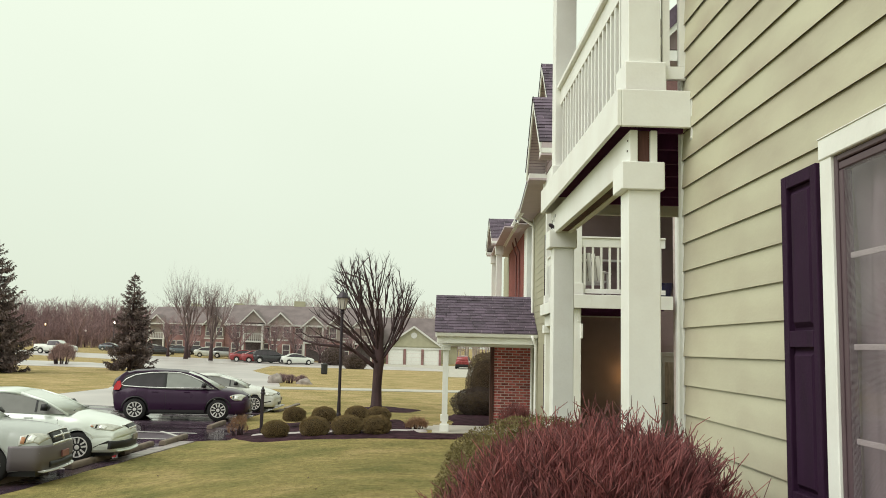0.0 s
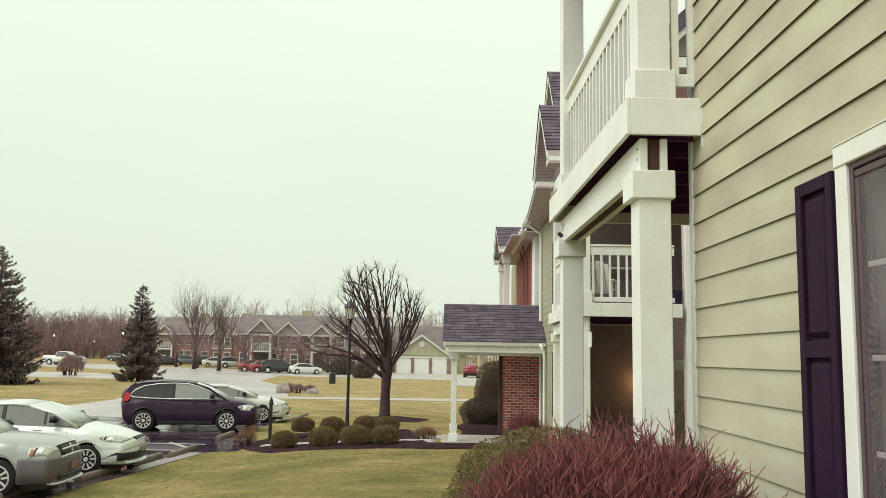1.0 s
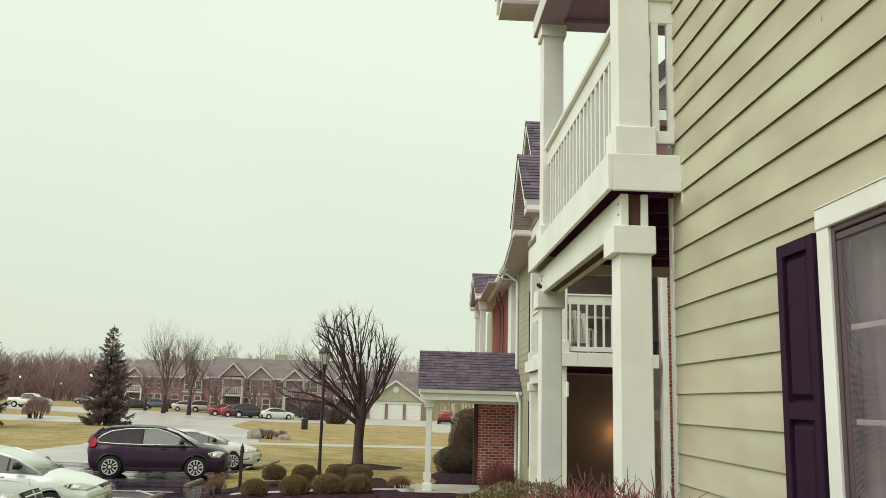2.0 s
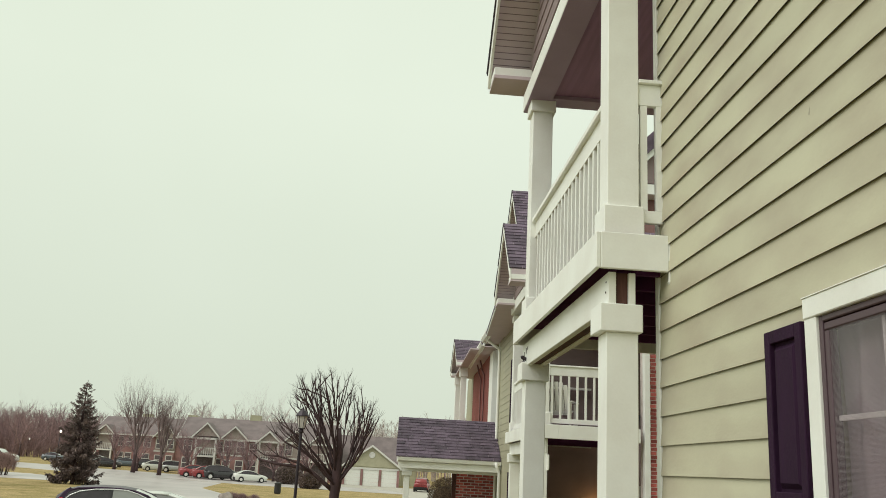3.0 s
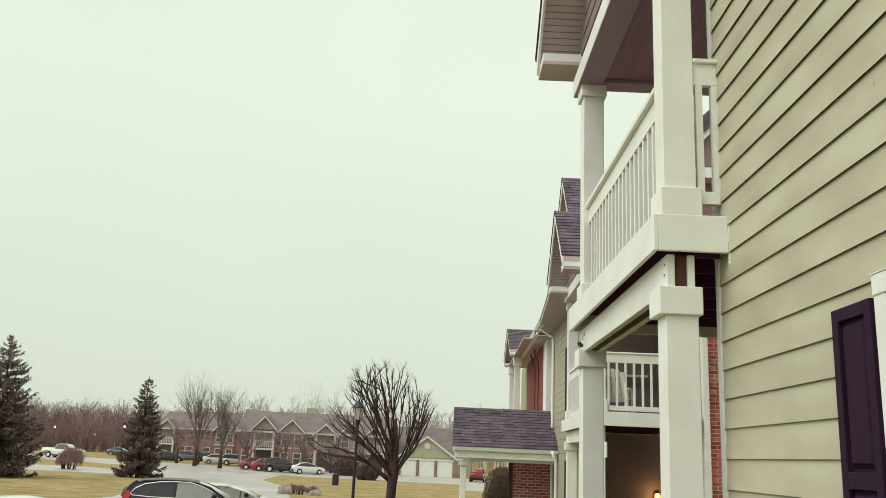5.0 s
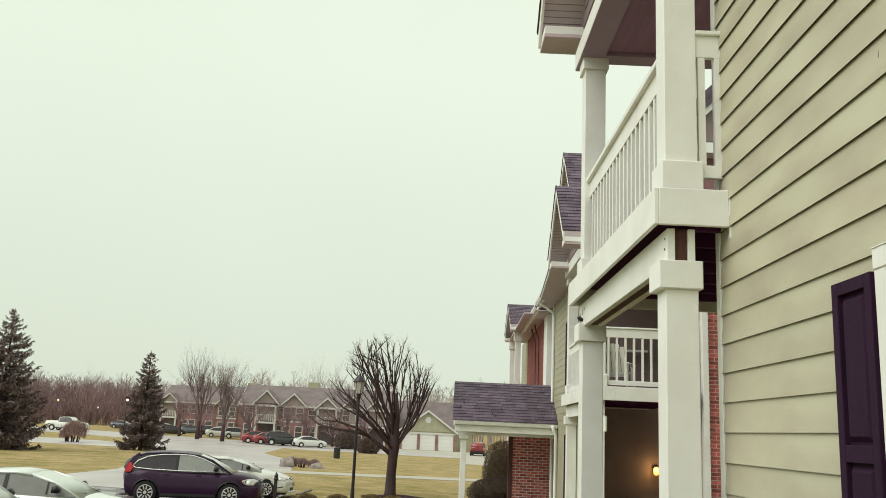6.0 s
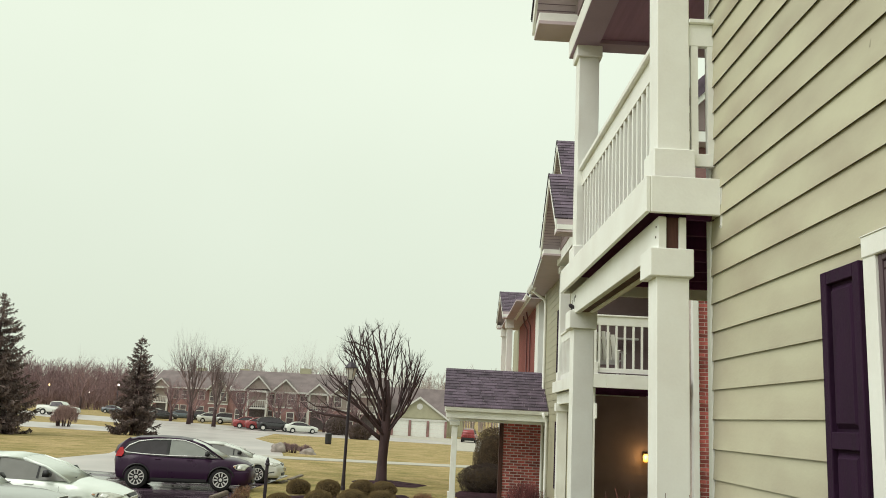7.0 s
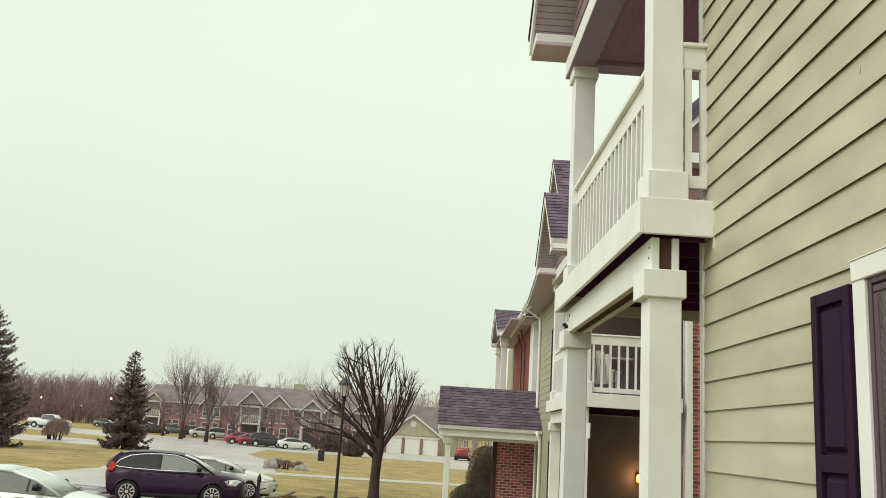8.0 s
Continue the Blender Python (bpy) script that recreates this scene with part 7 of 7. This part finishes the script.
def house_gable(parent, x, w, y_front, z_eave, rise, y_back, wall):
    """A front gable that faces -y: its wall, two roof slopes and white rakes."""
    part("gable_wall", prism([(x - w / 2 + 0.15, z_eave), (x + w / 2 - 0.15, z_eave), (x, z_eave + rise - 0.1)], "y", y_front, y_front + 0.15), wall, parent)
    for s in (-1, 1):
        e = (x + s * (w / 2 + 0.25), z_eave - rise * 0.5 / w)
        part("gable_roof", prism([e, (x, z_eave + rise), (x, z_eave + rise + 0.16), (e[0], e[1] + 0.16)], "y", y_front - 0.40, y_back), FAR_ROOF, parent)
        part("rake_board", prism([(e[0], e[1] - 0.12), (x, z_eave + rise - 0.12), (x, z_eave + rise + 0.14), (e[0], e[1] + 0.14)], "y", y_front - 0.46, y_front - 0.40), WHITE_FAR, parent)


def house_balcony(parent, x, w, y_front, deck, top, depth=1.3):
    """Posts from the ground to the roof, a deck, and a railing with bars."""
    for u in (x - w / 2, x + w / 2):
        part("post", box(u - 0.13, u + 0.13, y_front, y_front + 0.26, 0, top), WHITE_FAR, parent)
    part("deck", box(x - w / 2 - 0.15, x + w / 2 + 0.15, y_front - 0.05, y_front + depth, deck - 0.25, deck), WHITE_FAR, parent)
    part("top_rail", box(x - w / 2, x + w / 2, y_front + 0.06, y_front + 0.14, deck + 0.92, deck + 1.0), WHITE_FAR, parent)
    n = int(w / 0.3)
    for k in range(1, n):
        u = x - w / 2 + w * k / n
        part("baluster", box(u - 0.03, u + 0.03, y_front + 0.07, y_front + 0.13, deck, deck + 0.92), WHITE_FAR, parent)
    part("beam", box(x - w / 2 - 0.15, x + w / 2 + 0.15, y_front, y_front + 0.2, top - 0.25, top), WHITE_FAR, parent)
    # flat dark panel in place of the shaded depth behind the posts
    part("recess", box(x - w / 2 + 0.2, x + w / 2 - 0.2, y_front + depth - 0.06, y_front + depth, 0.1, top - 0.3), FAR_PANE, parent, "flat dark panel painted as shade behind the balcony")


def house_window(parent, x, z, y_front, w=1.0, h=1.4):
    f = part("window", box(x - w / 2 - 0.1, x + w / 2 + 0.1, y_front - 0.06, y_front + 0.02, z - 0.1, z + h + 0.1), WHITE_FAR, parent)
    part("pane", box(x - w / 2, x + w / 2, y_front - 0.075, y_front - 0.061, z, z + h), FAR_PANE, f)
    part("sash_bar", box(x - w / 2, x + w / 2, y_front - 0.09, y_front - 0.076, z + h / 2 - 0.04, z + h / 2 + 0.04), WHITE_FAR, f)


def far_house(place, turn, length, gables, balconies, windows, label, depth=11, eave=5.3, rise=3.1):
    """A two-storey apartment house: brick below, siding above, a long roof, front gables, balconies and windows."""
    h = thing("apartment_house", label, "house", place, turn, group="apartment houses")
    part("wall", box(-length / 2, length / 2, 1.3, depth, -0.3, 3.0), FAR_BRICK, h, "red brick ground floor")
    part("upper_wall", box(-length / 2, length / 2, 1.3, depth, 3.0, eave), FAR_BRICK, h, "red brick upper floor")
    for s in (0, 1):
        y0, y1 = (0.7, depth / 2 + 0.65) if s == 0 else (depth + 0.6, depth / 2 + 0.65)
        part("roof", prism([(y0, eave), (y1, eave + rise), (y1, eave + rise + 0.15), (y0, eave + 0.15)], "x", -length / 2 - 0.5, length / 2 + 0.5), FAR_ROOF, h)
    part("fascia", box(-length / 2 - 0.5, length / 2 + 0.5, 0.62, 0.69, eave - 0.1, eave + 0.16), WHITE_FAR, h)
    for s in (-1, 1):
        x = s * (length / 2 - 0.05)
        part("end_gable", prism([(1.4, eave), (depth - 0.1, eave), (depth / 2 + 0.65, eave + rise - 0.15)], "x", x - 0.1, x + 0.1), SIDING_FAR, h)
        for y0, y1 in ((0.7, depth / 2 + 0.65), (depth + 0.6, depth / 2 + 0.65)):
            part("rake_board", prism([(y0, eave - 0.1), (y1, eave + rise - 0.1), (y1, eave + rise + 0.16), (y0, eave + 0.16)], "x", s * (length / 2 + 0.5), s * (length / 2 + 0.56)), WHITE_FAR, h)
    for x, w, up, y, rise_g in gables:
        house_gable(h, x, w, y, eave + up, rise_g, depth / 2, SIDING_GREY)
        part("gable_body", box(x - w / 2 + 0.15, x + w / 2 - 0.15, max(y, 0.9) + 0.16, 1.35, 2.9, eave + up), SIDING_GREY, h)
        if y > 0.5:
            part("gable_foot", box(x - w / 2 + 0.15, x + w / 2 - 0.15, y + 0.16, 1.35, -0.3, 2.9), FAR_BRICK, h, "red brick foot of the gable")
            part("belt_board", box(x - w / 2 + 0.1, x + w / 2 - 0.1, y + 0.12, y + 0.158, 2.8, 3.0), WHITE_FAR, h)
            for u in (-w / 4, w / 4):
                for z in (0.8, 3.4):
                    house_window(h, x + u, z, y + 0.155, 0.9, 1.4)
    for x, w, y in balconies:
        house_balcony(h, x, w, y, 2.75, eave + 0.1)
    for x, z in windows:
        house_window(h, x, z, 1.29)
    part("chimney", box(-length * 0.1, -length * 0.1 + 1.6, depth * 0.55, depth * 0.55 + 1.2, eave + rise * 0.6, eave + rise + 0.9), SIDING_FAR, h)
    return h


far_house((-20.5, 121.0, lot(-20.5, 121.0)), 3, 21, [(-7.0, 3.4, 0.3, 0.2, 1.75), (-3.2, 3.6, 0.1, 0.6, 1.65), (1.6, 3.2, -0.1, 0.2, 1.45), (5.2, 3.6, 0.0, 0.8, 1.7), (8.6, 3.2, -0.1, 0.2, 1.5)], [(-7.0, 2.7, 0.0), (1.6, 2.6, 0.0), (8.6, 2.6, 0.0)],
          [(x, z) for x in (-9.6, -5.0, -0.6, 3.4, 6.9) for z in (0.9, 3.2)], "two-storey brick and siding apartment house with white balconies", eave=5.0, rise=2.9)
far_house((-47.0, 152.0, lot(-47.0, 152.0)), -6, 15, [(-5.2, 3.4, 0.0, 0.2, 1.5), (5.4, 4.0, 0.4, 1.0, 2.3)], [(-5.2, 2.8, 0.0)],
          [(x, z) for x in (-2.6, -1.2, 1.8, 3.4, 6.4) for z in (0.9, 3.5)], "two-storey apartment house with white balconies beyond the cars")
far_house((-36.0, 146.0, lot(-36.0, 146.0)), 4, 18, [(-4.0, 3.6, 0.0, 0.6, 1.9), (5.0, 3.2, 0.0, 0.2, 1.6)], [(5.0, 2.8, 0.0)],
          [(x, z) for x in (-7, -5, -3, 0, 2, 7.6) for z in (0.9, 3.5)], "two-storey apartment house behind bare trees")


def garage_block():
    g = thing("garage", "olive-sided garage with three white doors and brick piers", "garage", (-4.45, 119.0, lot(-4.45, 119.0)))
    half, eave, top = 3.85, 2.55, 5.3
    part("wall", box(-half, half, 0.12, 7, 2.35, eave + 0.05), SIDING_FAR, g)
    part("side_wall", box(-half, -half + 0.2, 0.2, 7, -0.2, eave), SIDING_FAR, g)
    part("side_wall", box(half - 0.2, half, 0.2, 7, -0.2, eave), SIDING_FAR, g)
    part("gable_wall", prism([(-half, eave), (half, eave), (0, top - 0.1)], "y", 0.05, 0.2), SIDING_FAR, g)
    for s in (-1, 1):
        part("roof", prism([(s * (half + 0.35), eave - 0.2), (0, top), (0, top + 0.16), (s * (half + 0.35), eave - 0.04)], "y", -0.3, 9), FAR_ROOF, g)
        part("rake_board", prism([(s * (half + 0.35), eave - 0.33), (0, top - 0.13), (0, top + 0.16), (s * (half + 0.35), eave - 0.04)], "y", -0.36, -0.3), WHITE_FAR, g)
    for x in (-2.5, 0.0, 2.5):
        d = part("garage_door", box(x - 1.05, x + 1.05, 0.12, 0.2, 0, 2.12), GARAGE_DOOR, g)
        for k in range(1, 4):
            part("panel_joint", box(x - 1.05, x + 1.05, 0.112, 0.119, 0.53 * k - 0.015, 0.53 * k + 0.015), MORTAR, d)
    for x in (-3.7, -1.25, 1.25, 3.7):
        part("brick_pier", box(x - 0.16, x + 0.16, 0.0, 0.3, -0.2, 2.2), FAR_BRICK, g)
    part("lintel", box(-half, half, 0.02, 0.11, 2.12, 2.40), WHITE_FAR, g)
    part("round_vent", lathe([(0.42, 0.0), (0.42, 0.06), (0.02, 0.06)], 20, centre=(0, -0.02, 4.1), axis="y"), WHITE_FAR, g, "round white gable vent")
    return g


garage_block()
back = thing("garage", "long garage roof behind the gabled one", "garage", (-5.2, 131.0, lot(-5.2, 131.0)))
part("wall", box(-7, 7, 0, 8, -0.2, 2.8), SIDING_FAR, back)
for s, (y0, y1) in enumerate(((-0.4, 4), (8.4, 4))):
    part("roof", prism([(y0, 2.7), (y1, 6.9), (y1, 7.06), (y0, 2.86)], "x", -7.4, 7.4), FAR_ROOF, back)
    part("rake_board", prism([(y0, 2.5), (y1, 6.7), (y1, 7.06), (y0, 2.86)], "x", 7.4, 7.46), WHITE_FAR, back)

# parked cars over there
FAR_CARS = ((-44, 131, "saloon", PAINT_BLACK, 20, "black saloon in the far parking lot"), (-45.5, 146, "saloon", PAINT_BLUE, 10, "slate blue saloon in the far parking lot"),
            (-41.0, 141, "broad_saloon", PAINT_BLACK, 12, "dark saloon in the far parking lot"), (-35.6, 128, "saloon", PAINT_WHITE, 14, "white saloon in the far parking lot"),
            (-32.4, 126, "suv", PAINT_SILVER, 8, "silver crossover in the far parking lot"), (-25.0, 107.5, "saloon", PAINT_RED, 12, "red saloon in the far parking lot"),
            (-22.9, 105.0, "saloon", PAINT_RED, 15, "red saloon in the far parking lot"), (-21.3, 103.6, "suv", PAINT_BLACK, 15, "dark crossover in the far parking lot"),
            (-17.6, 101.5, "small_saloon", PAINT_WHITE, 22, "white saloon in the far parking lot"), (-47.5, 138, "suv", PAINT_SILVER, 8, "silver crossover in the far parking lot"),
            (2.3, 106, "suv", PAINT_RED, 84, "red crossover parked before the garages"), (-63.0, 160, "saloon", PAINT_BLUE, 0, "slate saloon beyond the pickup truck"))
for x, y, kind, paint, turn, label in FAR_CARS:
    small = kind == "small_saloon"
    parked = car("saloon" if small else kind, paint, label, (x, y, lot(x, y, 0.024)), turn, 1)
    if small:
        parked.scale = (0.88, 0.88, 0.88)
car("pickup", PAINT_WHITE, "pale pickup truck on the road beyond the lawn", (-54.9, 119.6, lot(-54.9, 119.6, 0.02)), -4, 1)

# bare trees over there
bare_tree("bare_tree", "tall slender bare grey tree by the far parking lot", -34.5, 113, 11.3, 61, TWIG_GREY, 0.40, 4, 4, 0.25)
bare_tree("bare_tree", "tall slender bare grey tree by the far parking lot", -29.8, 108, 10.6, 62, TWIG_GREY, 0.40, 4, 4, 0.23)
bare_tree("bare_tree", "small round bare reddish tree before the far house", -28.0, 114, 7.0, 63, TWIG_RED, 0.75, 4, 4, 0.22)
bare_tree("bare_tree", "small round bare reddish tree before the far house", -22.8, 113, 6.2, 64, TWIG_RED, 0.6, 4, 4, 0.18)
bare_tree("bare_tree", "small round bare reddish tree before the far house", -16.5, 112, 6.2, 65, TWIG_RED, 0.8, 4, 4, 0.18)
bare_tree("bare_tree", "small round bare reddish tree before the far house", -12.6, 114, 5.6, 66, TWIG_RED, 0.8, 4, 4, 0.17)
bare_tree("bare_tree", "small round bare reddish tree before the far house", -40.5, 124, 6.8, 75, TWIG_RED, 0.75, 4, 4, 0.2)
bare_tree("bare_tree", "small round bare reddish tree before the far house", -36.5, 121, 6.2, 76, TWIG_RED, 0.75, 4, 4, 0.19)
bare_tree("bare_tree", "small round bare reddish tree before the far house", -19.5, 110, 5.8, 77, TWIG_RED, 0.8, 4, 4, 0.17)
bare_tree("bare_tree", "bare spreading tree on the far lawn", -66.0, 152, 10.5, 67, TWIG_RED, 0.6, 4, 4)
bare_tree("bare_tree", "tall thin bare tree behind the far house", -22.5, 136, 12.5, 68, TWIG_HAZE, 0.35, 3, 5)
leaf_shrub("evergreen_shrub", "dark rounded evergreen shrub on the far lawn", (-9.7, 92.0, lot(-9.7, 92.0)), (1.2, 1.2, 0.95), 5000, 0.13, 71, NEEDLE)
leaf_shrub("evergreen_shrub", "dark rounded evergreen shrub on the far lawn", (-13.6, 104.0, lot(-13.6, 104.0)), (1.5, 1.4, 1.2), 5000, 0.15, 72, NEEDLE)
twig_shrub("bare_shrub", "round bare tan shrub by the road", (-35.2, 78.0), 1.45, 1.3, 2.1, 900, 73, TWIG_PALE, 0.016, 3)
for n, (x, y, r) in enumerate(((-10.9, 56.6, 0.5), (-10.1, 55.6, 0.4), (-9.3, 55.2, 0.42))):
    twig_shrub("bare_shrub", "low brown shrub between pale boulders", (x, y), r * 1.3, r, 0.6, 160, 80 + n, TWIG_RED, 0.012, 2)


def boulder(name, place, size, seed):
    bm = bmesh.new()
    bmesh.ops.create_icosphere(bm, subdivisions=3, radius=1)
    for v in bm.verts:
        v.co *= 1 + 0.35 * noise.noise(v.co * 1.3 + Vector((seed, 0, 0))) + 0.1 * noise.noise(v.co * 4)
        v.co = Vector((v.co.x * size[0], v.co.y * size[1], v.co.z * size[2]))
    ob = tagged(part(name, bm, STONE, smooth=True), "pale boulder at the edge of the drive", "boulder", "boulders by the drive")
    ob.location = place
    return ob


STONE = material("pale_boulder", (0.36, 0.31, 0.28), 0.9, vary=0.2, scale=3, fine=20, bump=0.5)
boulder("boulder", (-11.0, 55.4, lot(-11.0, 55.4, 0.2)), (0.5, 0.42, 0.40), 3)
boulder("boulder", (-9.0, 54.9, lot(-9.0, 54.9, 0.05)), (0.5, 0.4, 0.3), 7)
tb = thing("litter_bin", "small dark litter bin on the lawn", "bin", (-10.4, 73.5, lot(-10.4, 73.5)))
part("body", lathe([(0.24, 0.0), (0.28, 0.1), (0.28, 0.78), (0.24, 0.8)], 12), BLACK_PLASTIC, tb)
part("lid", lathe([(0.30, 0.80), (0.30, 0.86), (0.05, 0.95)], 12), BLACK_PLASTIC, tb)

# lit street lamps by the woods
GLOW_WHITE = glow_material("lit_lamp_white", (1.0, 0.90, 0.78), 2.5)
GLOW_YELLOW = glow_material("lit_lamp_yellow", (1.0, 0.60, 0.20), 2.0)
for x, y, z, mat, word in ((-90, 190, 5.0, GLOW_YELLOW, "yellow"), (-83, 195, 3.85, GLOW_WHITE, "white"), (-58.8, 150, 5.15, GLOW_WHITE, "white")):
    l = thing("street_lamp", "lit %s street lamp before the woods" % word, "street lamp", (x, y, lot(x, y)))
    part("pole", tube([(0, 0, 0), (0, 0, z - 0.3)], [0.09, 0.06], 6), BLACK_METAL, l)
    part("lantern", lathe([(0.08, z - 0.3), (0.15, z - 0.14), (0.17, z + 0.02), (0.10, z + 0.14), (0.02, z + 0.17)], 10), mat, l, "glowing lantern")


def far_woods(name, label, x0, x1, y0, y1, count, h0, h1, seed, mat):
    """Bare woods: hundreds of thin trunks that break up into fine branches."""
    rng = random.Random(seed)
    bm = bmesh.new()
    for _ in range(count):
        x, y, h = rng.uniform(x0, x1), rng.uniform(y0, y1), rng.uniform(h0, h1)
        p = Vector((x, y, lot(x, y, -0.2)))
        top = p + Vector((rng.uniform(-0.6, 0.6), rng.uniform(-0.6, 0.6), h))
        tube([p, p.lerp(top, 0.5), top], [h * 0.013, h * 0.009, 0.02], 3, bm, cap=False)
        for _ in range(30):
            f = rng.uniform(0.12, 0.95)
            q = p.lerp(top, f)
            a = rng.uniform(0, 2 * math.pi)
            l = h * rng.uniform(0.16, 0.36) * (1.15 - f * 0.75)
            d = Vector((math.cos(a), math.sin(a), rng.uniform(0.8, 2.2))).normalized()
            e = q + d * l
            tube([q, e], [0.028, 0.012], 3, bm, cap=False)
            for _ in range(9):
                b = rng.uniform(0, 2 * math.pi)
                q2 = q.lerp(e, rng.uniform(0.3, 1.0))
                e2 = q2 + (d + Vector((math.cos(b), math.sin(b), 0.2)) * 0.7) * l * rng.uniform(0.3, 0.6)
                w = Vector((math.cos(b + 1.2), math.sin(b + 1.2), 0.1)) * 0.022
                bm.faces.new([bm.verts.new(v) for v in (q2 - w, q2 + w, e2)])
    return tagged(part(name, bm, mat), label, "woods", kind="stuff")


far_woods("far_woods", "bare reddish-brown winter undergrowth", -150, -20, 185, 204, 760, 3.5, 7.0, 93, TWIG_RED)
far_woods("far_woods", "bare reddish-brown winter woods", -175, -30, 205, 262, 900, 8.0, 12.5, 90, TWIG_RED)
far_woods("far_woods", "bare grey-brown winter woods behind the garages", -48, 40, 165, 215, 300, 8.5, 13.0, 91, TWIG_HAZE)
far_woods("far_woods", "bare reddish-brown thicket on the horizon", -260, 60, 262, 300, 400, 9.0, 13.0, 92, TWIG_RED)
